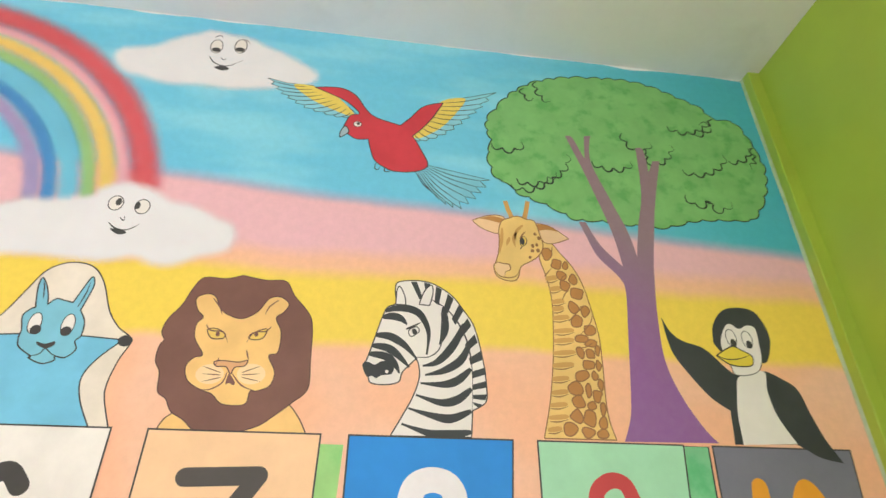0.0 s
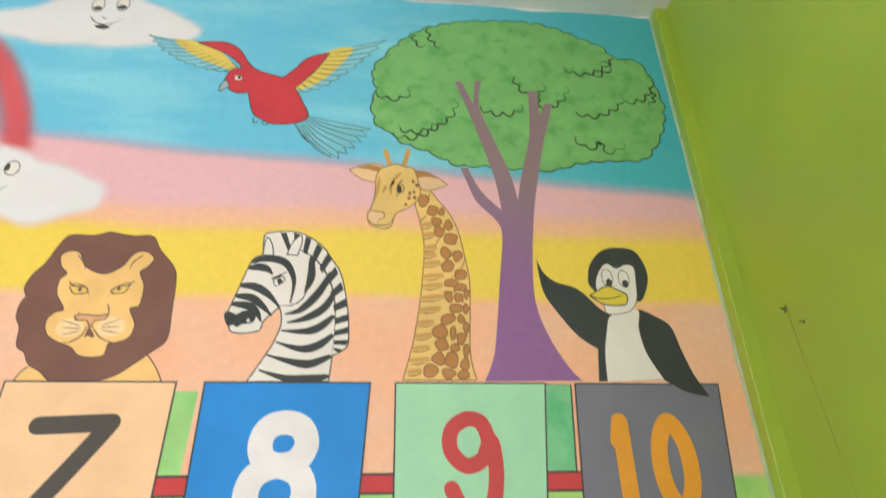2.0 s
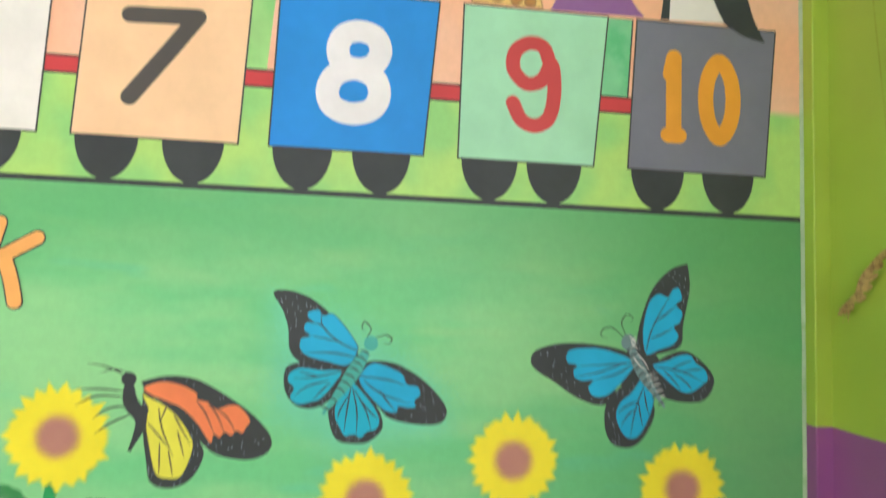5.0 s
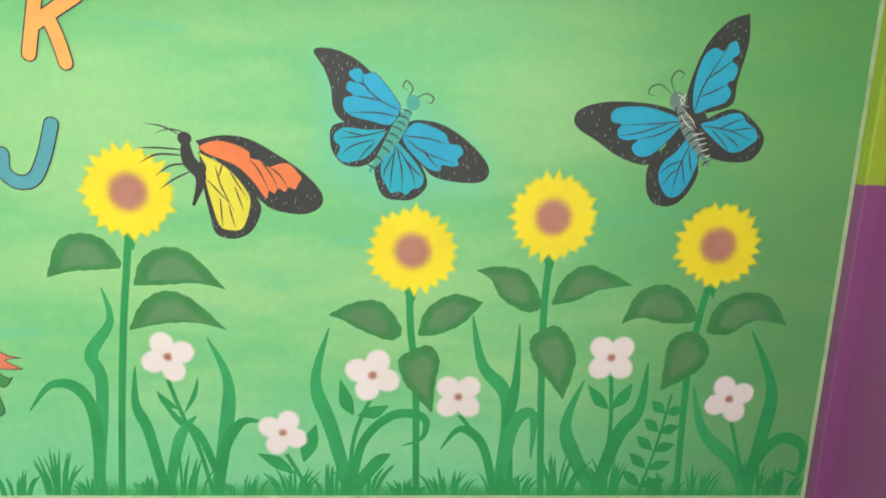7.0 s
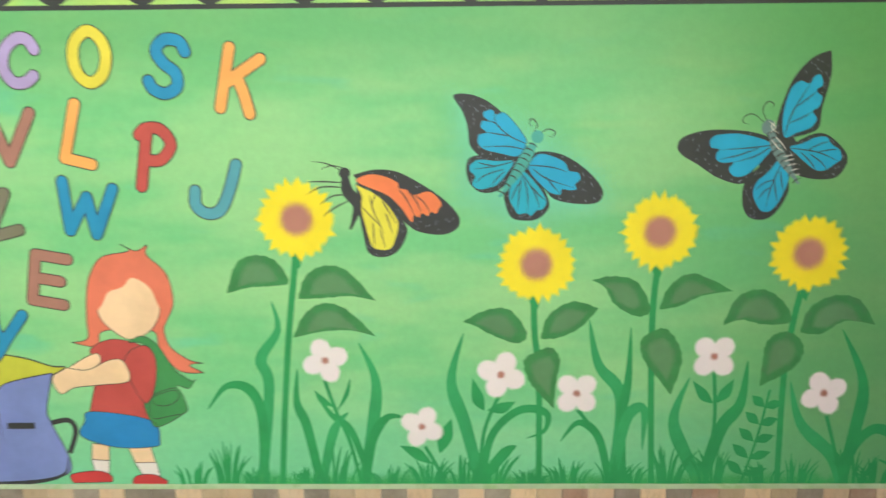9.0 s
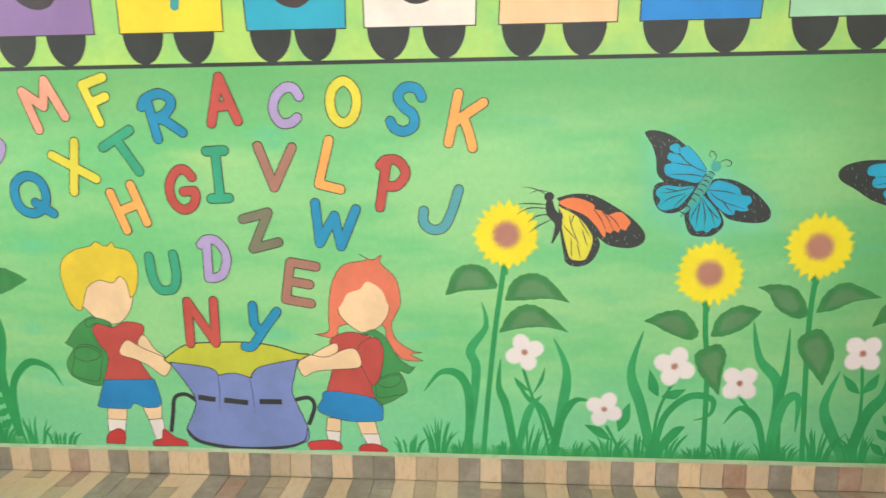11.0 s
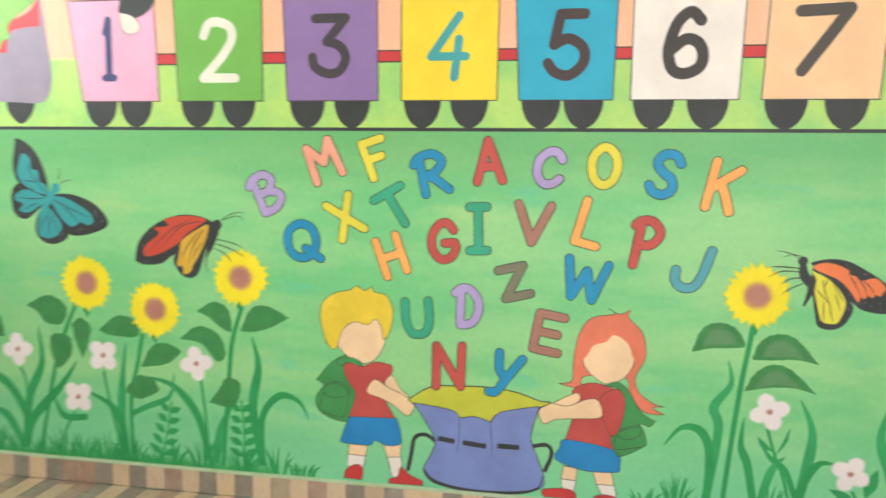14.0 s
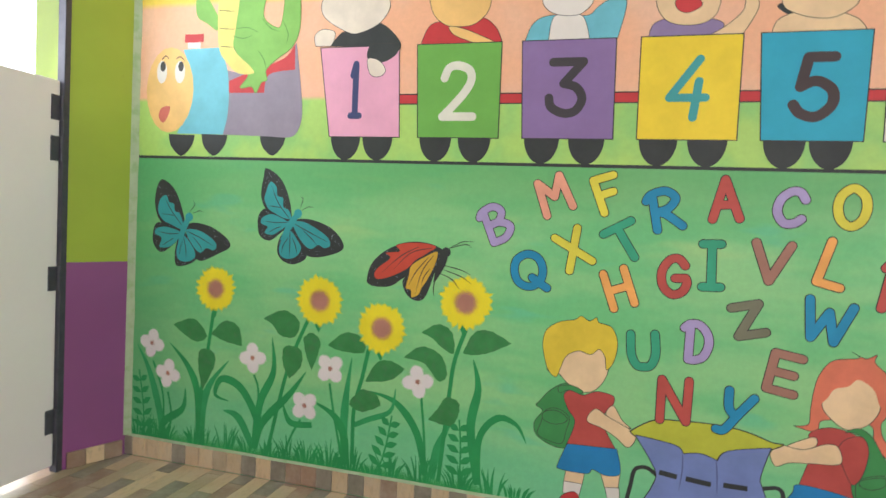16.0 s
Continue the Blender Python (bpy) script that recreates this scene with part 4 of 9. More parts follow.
stroke(fig, "line", MANE, 5, 0.0032, [(3.348, 2.032), (3.360, 2.019), (3.387, 2.016), (3.400, 1.993)])
stroke(fig, "line", MANE, 5, 0.0032, [(3.488, 2.035), (3.477, 2.023), (3.453, 2.019), (3.440, 1.995)])
stroke(fig, "line", MANE, 5, 0.0032, [(3.389, 1.957), (3.385, 1.944), (3.384, 1.940)])
stroke(fig, "line", MANE, 5, 0.0032, [(3.443, 1.977), (3.451, 1.954)])
stroke(fig, "line", MANE, 5, 0.0032, [(3.411, 1.927), (3.404, 1.902), (3.379, 1.886), (3.356, 1.888)])
stroke(fig, "line", MANE, 5, 0.0032, [(3.421, 1.924), (3.445, 1.898), (3.476, 1.887)])
stroke(fig, "whisker", MANE, 5, 0.0022, [(3.398, 1.924), (3.358, 1.937)])
stroke(fig, "whisker", MANE, 5, 0.0022, [(3.441, 1.926), (3.477, 1.942)])
stroke(fig, "whisker", MANE, 5, 0.0022, [(3.399, 1.919), (3.361, 1.920)])
stroke(fig, "whisker", MANE, 5, 0.0022, [(3.441, 1.921), (3.479, 1.925)])
stroke(fig, "whisker", MANE, 5, 0.0022, [(3.400, 1.914), (3.364, 1.903)])
stroke(fig, "whisker", MANE, 5, 0.0022, [(3.442, 1.916), (3.482, 1.908)])
area(fig, "nose", DARK_TAN, 5, [(3.381, 1.948), (3.401, 1.951), (3.431, 1.949), (3.449, 1.954), (3.444, 1.941), (3.425, 1.937), (3.418, 1.922), (3.407, 1.937), (3.386, 1.938)], line=0.0026, ink=MANE_DARK)
area(fig, "mouth", MANE, 5, [(3.416, 1.922), (3.430, 1.905), (3.428, 1.898), (3.418, 1.902), (3.412, 1.899), (3.412, 1.908)])
stroke(fig, "ear_line", MANE, 5, 0.0032, [(3.351, 2.098), (3.369, 2.076), (3.377, 2.058)])
stroke(fig, "ear_line", MANE, 5, 0.0032, [(3.496, 2.102), (3.477, 2.083), (3.471, 2.064)])

fig = figure("painted_zebra", "painted zebra head with black and white stripes")
area(fig, "head_and_neck", WHITE, 1, [(3.698, 1.956), (3.705, 1.969), (3.720, 2.021), (3.734, 2.071), (3.746, 2.100), (3.765, 2.112), (3.763, 2.146), (3.770, 2.169), (3.818, 2.176), (3.859, 2.168), (3.901, 2.140), (3.927, 2.105), (3.953, 2.062), (3.971, 1.980), (3.977, 1.914), (3.973, 1.882), (3.943, 1.863, 1), (3.939, 1.805, 1), (3.764, 1.803, 1), (3.787, 1.844), (3.810, 1.888), (3.824, 1.933), (3.821, 1.966), (3.815, 1.975, 1), (3.786, 1.944), (3.778, 1.921), (3.748, 1.913), (3.717, 1.916), (3.710, 1.930)], line=0.003)
stroke(fig, "stripe", BLACK, 2.4, 0.0195, [(3.741, 2.090), (3.766, 2.099), (3.799, 2.099), (3.826, 2.084), (3.844, 2.042), (3.840, 1.987)])
stroke(fig, "stripe", BLACK, 2.4, 0.0195, [(3.736, 2.074), (3.760, 2.078), (3.780, 2.072), (3.793, 2.059)])
stroke(fig, "stripe", BLACK, 2.4, 0.0195, [(3.722, 2.029), (3.755, 2.027), (3.788, 2.008), (3.818, 1.975)])
stroke(fig, "stripe", BLACK, 2.4, 0.0195, [(3.716, 2.003), (3.750, 1.999), (3.776, 1.981), (3.801, 1.955)])
stroke(fig, "stripe", BLACK, 2.4, 0.0195, [(3.709, 1.983), (3.745, 1.979), (3.767, 1.963), (3.779, 1.941)])
stroke(fig, "stripe", BLACK, 2.4, 0.0195, [(3.880, 2.109), (3.883, 2.065), (3.879, 2.037), (3.870, 2.013)])
stroke(fig, "stripe", BLACK, 2.4, 0.0195, [(3.929, 2.068), (3.903, 2.015), (3.866, 1.972), (3.831, 1.960)])
stroke(fig, "stripe", BLACK, 2.4, 0.0195, [(3.941, 2.019), (3.918, 1.977), (3.879, 1.951), (3.837, 1.939)])
stroke(fig, "stripe", BLACK, 2.4, 0.0195, [(3.942, 1.958), (3.911, 1.930), (3.879, 1.919), (3.827, 1.920)])
stroke(fig, "stripe", BLACK, 2.4, 0.0195, [(3.942, 1.912), (3.910, 1.886), (3.872, 1.878), (3.817, 1.893)])
stroke(fig, "stripe", BLACK, 2.4, 0.0195, [(3.940, 1.862), (3.897, 1.844), (3.860, 1.847), (3.801, 1.863)])
stroke(fig, "stripe", BLACK, 2.4, 0.0195, [(3.938, 1.816), (3.896, 1.810), (3.848, 1.811), (3.787, 1.829)])
outer = curve([(3.797, 2.171), (3.837, 2.172), (3.876, 2.156), (3.913, 2.123), (3.940, 2.078), (3.960, 2.023), (3.974, 1.969), (3.978, 1.927), (3.973, 1.887), (3.951, 1.867)], False, 8)
inner = curve([(3.815, 2.122), (3.836, 2.130), (3.861, 2.118), (3.890, 2.093), (3.913, 2.054), (3.931, 2.011), (3.941, 1.968), (3.945, 1.926), (3.945, 1.895), (3.945, 1.877)], False, 8)
for k in range(12):
    i = 6 * k + 1
    area(fig, "mane_stripe", BLACK, 2, [outer[i], outer[i + 1], outer[i + 3], inner[min(i + 5, 72)], inner[min(i + 3, 71)], inner[min(i + 2, 70)]], False)
area(fig, "muzzle", BLACK, 2, [(3.696, 1.956), (3.708, 1.964), (3.723, 1.958), (3.739, 1.967), (3.760, 1.965), (3.767, 1.954), (3.761, 1.938), (3.740, 1.934), (3.728, 1.927), (3.719, 1.932), (3.707, 1.930)])
disc(fig, "nostril", WHITE, 3, 3.751, 1.943, 0.0040, 0.0040, 0)
stroke(fig, "line", INK, 3, 0.004, [(3.852, 2.126), (3.886, 2.105), (3.916, 2.067), (3.936, 2.019), (3.945, 1.952), (3.942, 1.862)])
area(fig, "ear", WHITE, 3, [(3.821, 2.112, 1), (3.832, 2.146), (3.850, 2.166), (3.854, 2.145), (3.846, 2.111, 1)], line=0.003)
area(fig, "ear", WHITE, 3, [(3.765, 2.109, 1), (3.767, 2.146), (3.774, 2.157), (3.786, 2.132), (3.789, 2.109, 1)], line=0.003)
stroke(fig, "cheek_line", INK, 3, 0.003, [(3.817, 1.980), (3.847, 1.983), (3.870, 2.004), (3.877, 2.044), (3.873, 2.094)])
area(fig, "eye", WHITE, 3, [(3.797, 2.041), (3.804, 2.050), (3.817, 2.054), (3.822, 2.044), (3.811, 2.033), (3.802, 2.030)], line=0.0025)
disc(fig, "pupil", INK, 4, 3.811, 2.042, 0.0060, 0.0080, 20)
stroke(fig, "brow", INK, 4, 0.006, [(3.791, 2.047), (3.806, 2.054), (3.826, 2.066)])

fig = figure("painted_giraffe", "painted giraffe head and neck with brown patches")
area(fig, "neck", GIRAFFE, 1, [(4.131, 2.267), (4.142, 2.219), (4.150, 2.173), (4.152, 2.127), (4.148, 2.069), (4.142, 2.006), (4.132, 1.940), (4.121, 1.882), (4.101, 1.808, 1), (4.268, 1.809, 1), (4.258, 1.850), (4.256, 1.896), (4.260, 1.974), (4.262, 2.054), (4.253, 2.118), (4.239, 2.191), (4.217, 2.244), (4.188, 2.284), (4.168, 2.311), (4.141, 2.316)], line=0.0028, ink=GIRAFFE_BROWN)
area(fig, "ear", GIRAFFE_EAR, 1.5, [(3.957, 2.365, 1), (3.992, 2.382), (4.027, 2.388), (4.045, 2.377), (4.028, 2.333), (3.999, 2.336), (3.975, 2.348)], line=0.0025, ink=GIRAFFE_BROWN)
area(fig, "ear", GIRAFFE_EAR, 1.5, [(4.126, 2.369), (4.160, 2.368), (4.190, 2.352), (4.217, 2.330, 1), (4.177, 2.313), (4.150, 2.313), (4.135, 2.337)], line=0.0025, ink=GIRAFFE_BROWN)
area(fig, "ear_shade", GIRAFFE_PATCH, 2.1, [(3.977, 2.373, 1), (4.010, 2.384), (4.042, 2.377), (4.035, 2.364), (4.004, 2.370)])
area(fig, "ear_shade", GIRAFFE_PATCH, 2.1, [(4.130, 2.368), (4.163, 2.367), (4.190, 2.350, 1), (4.160, 2.354), (4.135, 2.350)])
stroke(fig, "horn", GIRAFFE_STREAK, 1.6, 0.013, [(4.067, 2.379), (4.057, 2.408), (4.050, 2.437)], taper=False)
stroke(fig, "horn", GIRAFFE_STREAK, 1.6, 0.013, [(4.099, 2.382), (4.107, 2.412), (4.113, 2.442)], taper=False)
area(fig, "head", GIRAFFE, 2.6, [(4.028, 2.344), (4.037, 2.370), (4.054, 2.380), (4.081, 2.390), (4.105, 2.382), (4.127, 2.377), (4.138, 2.338), (4.144, 2.302), (4.131, 2.273), (4.110, 2.255), (4.081, 2.236), (4.072, 2.208), (4.061, 2.194), (4.038, 2.193), (4.015, 2.205), (4.009, 2.231), (4.015, 2.245), (4.023, 2.273), (4.027, 2.308)], line=0.0028, ink=GIRAFFE_BROWN)
area(fig, "muzzle", GIRAFFE_EAR, 3.4, [(4.012, 2.235), (4.023, 2.243), (4.046, 2.241), (4.050, 2.227), (4.040, 2.218), (4.035, 2.205), (4.018, 2.211)])
stroke(fig, "mouth_line", GIRAFFE_BROWN, 4, 0.0035, [(4.012, 2.237), (4.019, 2.244), (4.034, 2.241), (4.049, 2.239), (4.051, 2.224), (4.038, 2.217), (4.036, 2.205)])
stroke(fig, "mouth_line", GIRAFFE_BROWN, 4, 0.0035, [(4.012, 2.217), (4.024, 2.204), (4.047, 2.201), (4.067, 2.209), (4.075, 2.229)])
area(fig, "eye", EYE_YELLOW, 3.4, [(4.083, 2.314), (4.093, 2.327), (4.101, 2.317), (4.097, 2.303), (4.086, 2.297)], line=0.002)
disc(fig, "pupil", INK, 4.4, 4.089, 2.311, 0.0060, 0.0110, 0)
stroke(fig, "brow", GIRAFFE_BROWN, 4, 0.004, [(4.082, 2.318), (4.092, 2.334), (4.100, 2.343)])
stroke(fig, "eye_line", INK, 4, 0.003, [(4.086, 2.295), (4.082, 2.286)])
stroke(fig, "face_shade", GIRAFFE_STREAK, 3.5, 0.009, [(4.037, 2.348), (4.033, 2.309), (4.026, 2.270)])
stroke(fig, "face_shade", GIRAFFE_STREAK, 3.5, 0.009, [(4.075, 2.337), (4.066, 2.317), (4.069, 2.292)])
stroke(fig, "face_shade", GIRAFFE_STREAK, 3.5, 0.009, [(4.094, 2.363), (4.076, 2.342), (4.067, 2.315)])
stroke(fig, "face_shade", GIRAFFE_STREAK, 3.5, 0.009, [(4.055, 2.321), (4.046, 2.296)])
disc(fig, "spot", GIRAFFE_BROWN, 3.6, 4.125, 2.337, 0.0040, 0.0050, 0)
disc(fig, "spot", GIRAFFE_BROWN, 3.6, 4.135, 2.325, 0.0050, 0.0060, 0)
disc(fig, "spot", GIRAFFE_BROWN, 3.6, 4.127, 2.304, 0.0040, 0.0050, 0)
disc(fig, "spot", GIRAFFE_BROWN, 3.6, 4.114, 2.285, 0.0050, 0.0050, 0)
disc(fig, "spot", GIRAFFE_BROWN, 3.6, 4.129, 2.287, 0.0050, 0.0060, 0)
disc(fig, "spot", GIRAFFE_BROWN, 3.6, 4.106, 2.265, 0.0040, 0.0050, 0)
disc(fig, "spot", GIRAFFE_BROWN, 3.6, 4.116, 2.300, 0.0040, 0.0060, 0)
area(fig, "patch", GIRAFFE_PATCH, 1.6, [(4.165, 2.277), (4.155, 2.262), (4.144, 2.262), (4.138, 2.289), (4.152, 2.296), (4.162, 2.292)], line=0.0032, ink=GIRAFFE_BROWN)
area(fig, "patch", GIRAFFE_PATCH, 1.63, [(4.186, 2.249), (4.180, 2.235), (4.161, 2.241), (4.164, 2.255), (4.169, 2.264), (4.187, 2.260)], line=0.0032, ink=GIRAFFE_BROWN)
area(fig, "patch", GIRAFFE_PATCH, 1.66, [(4.204, 2.242), (4.198, 2.236), (4.191, 2.239), (4.190, 2.248), (4.198, 2.259), (4.204, 2.254)], line=0.0032, ink=GIRAFFE_BROWN)
area(fig, "patch", GIRAFFE_PATCH, 1.69, [(4.197, 2.212), (4.184, 2.203), (4.175, 2.209), (4.172, 2.223), (4.179, 2.230), (4.194, 2.225)], line=0.0032, ink=GIRAFFE_BROWN)
area(fig, "patch", GIRAFFE_PATCH, 1.72, [(4.204, 2.190), (4.195, 2.175), (4.181, 2.178), (4.179, 2.197), (4.186, 2.203), (4.199, 2.199)], line=0.0032, ink=GIRAFFE_BROWN)
area(fig, "patch", GIRAFFE_PATCH, 1.75, [(4.225, 2.204), (4.216, 2.193), (4.204, 2.201), (4.203, 2.208), (4.212, 2.223), (4.220, 2.220)], line=0.0032, ink=GIRAFFE_BROWN)
area(fig, "patch", GIRAFFE_PATCH, 1.78, [(4.235, 2.169), (4.227, 2.153), (4.205, 2.158), (4.205, 2.178), (4.214, 2.184), (4.235, 2.179)], line=0.0032, ink=GIRAFFE_BROWN)
area(fig, "patch", GIRAFFE_PATCH, 1.81, [(4.220, 2.125), (4.206, 2.113), (4.197, 2.119), (4.193, 2.132), (4.200, 2.146), (4.213, 2.139)], line=0.0032, ink=GIRAFFE_BROWN)
area(fig, "patch", GIRAFFE_PATCH, 1.84, [(4.247, 2.121), (4.234, 2.105), (4.227, 2.109), (4.224, 2.129), (4.231, 2.134), (4.241, 2.134)], line=0.0032, ink=GIRAFFE_BROWN)
area(fig, "patch", GIRAFFE_PATCH, 1.6, [(4.223, 2.089), (4.217, 2.079), (4.199, 2.078), (4.196, 2.094), (4.210, 2.109), (4.224, 2.101)], line=0.0032, ink=GIRAFFE_BROWN)
area(fig, "patch", GIRAFFE_PATCH, 1.63, [(4.256, 2.070), (4.248, 2.059), (4.229, 2.058), (4.228, 2.078), (4.235, 2.082), (4.250, 2.082)], line=0.0032, ink=GIRAFFE_BROWN)
area(fig, "patch", GIRAFFE_PATCH, 1.66, [(4.233, 2.045), (4.222, 2.038), (4.202, 2.040), (4.203, 2.052), (4.217, 2.057), (4.231, 2.053)], line=0.0032, ink=GIRAFFE_BROWN)
area(fig, "patch", GIRAFFE_PATCH, 1.69, [(4.252, 2.034), (4.246, 2.027), (4.225, 2.030), (4.225, 2.037), (4.239, 2.046), (4.252, 2.042)], line=0.0032, ink=GIRAFFE_BROWN)
area(fig, "patch", GIRAFFE_PATCH, 1.72, [(4.218, 2.006), (4.212, 1.996), (4.202, 2.006), (4.200, 2.021), (4.208, 2.025), (4.217, 2.018)], line=0.0032, ink=GIRAFFE_BROWN)
area(fig, "patch", GIRAFFE_PATCH, 1.75, [(4.243, 2.001), (4.239, 1.999), (4.226, 2.000), (4.224, 2.017), (4.232, 2.021), (4.242, 2.016)], line=0.0032, ink=GIRAFFE_BROWN)
area(fig, "patch", GIRAFFE_PATCH, 1.78, [(4.257, 2.014), (4.252, 2.005), (4.247, 2.013), (4.248, 2.025), (4.252, 2.032), (4.259, 2.027)], line=0.0032, ink=GIRAFFE_BROWN)
area(fig, "patch", GIRAFFE_PATCH, 1.81, [(4.240, 1.977), (4.232, 1.972), (4.214, 1.972), (4.213, 1.988), (4.220, 1.992), (4.239, 1.989)], line=0.0032, ink=GIRAFFE_BROWN)
area(fig, "patch", GIRAFFE_PATCH, 1.84, [(4.258, 1.981), (4.250, 1.968), (4.245, 1.972), (4.245, 1.987), (4.249, 1.994), (4.256, 1.986)], line=0.0032, ink=GIRAFFE_BROWN)
area(fig, "patch", GIRAFFE_PATCH, 1.6, [(4.223, 1.953), (4.205, 1.941), (4.191, 1.943), (4.192, 1.959), (4.206, 1.966), (4.219, 1.966)], line=0.0032, ink=GIRAFFE_BROWN)
area(fig, "patch", GIRAFFE_PATCH, 1.63, [(4.246, 1.953), (4.240, 1.945), (4.232, 1.947), (4.230, 1.957), (4.236, 1.967), (4.243, 1.960)], line=0.0032, ink=GIRAFFE_BROWN)
area(fig, "patch", GIRAFFE_PATCH, 1.66, [(4.255, 1.932), (4.250, 1.920), (4.244, 1.926), (4.242, 1.936), (4.248, 1.948), (4.255, 1.941)], line=0.0032, ink=GIRAFFE_BROWN)
area(fig, "patch", GIRAFFE_PATCH, 1.69, [(4.204, 1.917), (4.194, 1.907), (4.174, 1.911), (4.169, 1.927), (4.188, 1.940), (4.200, 1.933)], line=0.0032, ink=GIRAFFE_BROWN)
area(fig, "patch", GIRAFFE_PATCH, 1.72, [(4.223, 1.911), (4.217, 1.903), (4.213, 1.905), (4.211, 1.926), (4.218, 1.936), (4.223, 1.930)], line=0.0032, ink=GIRAFFE_BROWN)
area(fig, "patch", GIRAFFE_PATCH, 1.75, [(4.245, 1.905), (4.239, 1.892), (4.229, 1.895), (4.227, 1.912), (4.232, 1.920), (4.249, 1.916)], line=0.0032, ink=GIRAFFE_BROWN)
area(fig, "patch", GIRAFFE_PATCH, 1.78, [(4.205, 1.884), (4.190, 1.878), (4.180, 1.882), (4.175, 1.897), (4.190, 1.908), (4.199, 1.904)], line=0.0032, ink=GIRAFFE_BROWN)
area(fig, "patch", GIRAFFE_PATCH, 1.81, [(4.231, 1.881), (4.222, 1.875), (4.213, 1.876), (4.211, 1.887), (4.222, 1.894), (4.228, 1.891)], line=0.0032, ink=GIRAFFE_BROWN)
area(fig, "patch", GIRAFFE_PATCH, 1.84, [(4.253, 1.876), (4.245, 1.861), (4.241, 1.868), (4.241, 1.885), (4.245, 1.891), (4.251, 1.891)], line=0.0032, ink=GIRAFFE_BROWN)
area(fig, "patch", GIRAFFE_PATCH, 1.6, [(4.196, 1.853), (4.187, 1.843), (4.171, 1.851), (4.166, 1.859), (4.183, 1.875), (4.192, 1.867)], line=0.0032, ink=GIRAFFE_BROWN)
area(fig, "patch", GIRAFFE_PATCH, 1.63, [(4.226, 1.854), (4.218, 1.836), (4.197, 1.846), (4.198, 1.856), (4.206, 1.873), (4.223, 1.870)], line=0.0032, ink=GIRAFFE_BROWN)
area(fig, "patch", GIRAFFE_PATCH, 1.66, [(4.251, 1.839), (4.241, 1.832), (4.234, 1.837), (4.232, 1.845), (4.239, 1.857), (4.249, 1.859)], line=0.0032, ink=GIRAFFE_BROWN)
area(fig, "patch", GIRAFFE_PATCH, 1.69, [(4.180, 1.828), (4.165, 1.815), (4.150, 1.819), (4.150, 1.838), (4.162, 1.845), (4.177, 1.839)], line=0.0032, ink=GIRAFFE_BROWN)
area(fig, "patch", GIRAFFE_PATCH, 1.72, [(4.218, 1.820), (4.204, 1.811), (4.196, 1.814), (4.190, 1.828), (4.199, 1.835), (4.218, 1.829)], line=0.0032, ink=GIRAFFE_BROWN)
area(fig, "patch", GIRAFFE_PATCH, 1.75, [(4.251, 1.820), (4.245, 1.813), (4.229, 1.813), (4.225, 1.823), (4.238, 1.832), (4.247, 1.830)], line=0.0032, ink=GIRAFFE_BROWN)
area(fig, "streak", GIRAFFE_STREAK, 1.5, [(4.144, 2.211), (4.170, 2.217), (4.172, 2.206), (4.144, 2.200)])
stroke(fig, "crease", GIRAFFE_BROWN, 1.9, 0.003, [(4.142, 2.196), (4.158, 2.196), (4.177, 2.206)])
area(fig, "streak", GIRAFFE_STREAK, 1.5, [(4.150, 2.181), (4.175, 2.187), (4.177, 2.176), (4.150, 2.171)])
stroke(fig, "crease", GIRAFFE_BROWN, 1.9, 0.003, [(4.147, 2.166), (4.163, 2.167), (4.182, 2.176)])
area(fig, "streak", GIRAFFE_STREAK, 1.5, [(4.153, 2.146), (4.180, 2.152), (4.182, 2.141), (4.153, 2.136)])
stroke(fig, "crease", GIRAFFE_BROWN, 1.9, 0.003, [(4.151, 2.132), (4.167, 2.132), (4.187, 2.141)])
area(fig, "streak", GIRAFFE_STREAK, 1.5, [(4.153, 2.127), (4.177, 2.132), (4.179, 2.121), (4.153, 2.116)])
stroke(fig, "crease", GIRAFFE_BROWN, 1.9, 0.003, [(4.150, 2.112), (4.165, 2.112), (4.183, 2.121)])
area(fig, "streak", GIRAFFE_STREAK, 1.5, [(4.152, 2.102), (4.187, 2.108), (4.189, 2.097), (4.152, 2.092)])
stroke(fig, "crease", GIRAFFE_BROWN, 1.9, 0.003, [(4.150, 2.088), (4.170, 2.088), (4.194, 2.097)])
area(fig, "streak", GIRAFFE_STREAK, 1.5, [(4.153, 2.068), (4.194, 2.073), (4.196, 2.063), (4.153, 2.058)])
stroke(fig, "crease", GIRAFFE_BROWN, 1.9, 0.003, [(4.151, 2.054), (4.174, 2.054), (4.201, 2.063)])
area(fig, "streak", GIRAFFE_STREAK, 1.5, [(4.151, 2.043), (4.191, 2.048), (4.193, 2.038), (4.151, 2.033)])
stroke(fig, "crease", GIRAFFE_BROWN, 1.9, 0.003, [(4.149, 2.029), (4.172, 2.029), (4.198, 2.038)])
area(fig, "streak", GIRAFFE_STREAK, 1.5, [(4.145, 2.011), (4.191, 2.017), (4.193, 2.007), (4.145, 2.002)])
stroke(fig, "crease", GIRAFFE_BROWN, 1.9, 0.003, [(4.143, 1.998), (4.169, 1.998), (4.198, 2.006)])
area(fig, "streak", GIRAFFE_STREAK, 1.5, [(4.141, 1.981), (4.184, 1.986), (4.186, 1.976), (4.140, 1.971)])
stroke(fig, "crease", GIRAFFE_BROWN, 1.9, 0.003, [(4.138, 1.968), (4.163, 1.968), (4.190, 1.976)])
area(fig, "streak", GIRAFFE_STREAK, 1.5, [(4.136, 1.948), (4.169, 1.952), (4.171, 1.943), (4.136, 1.938)])
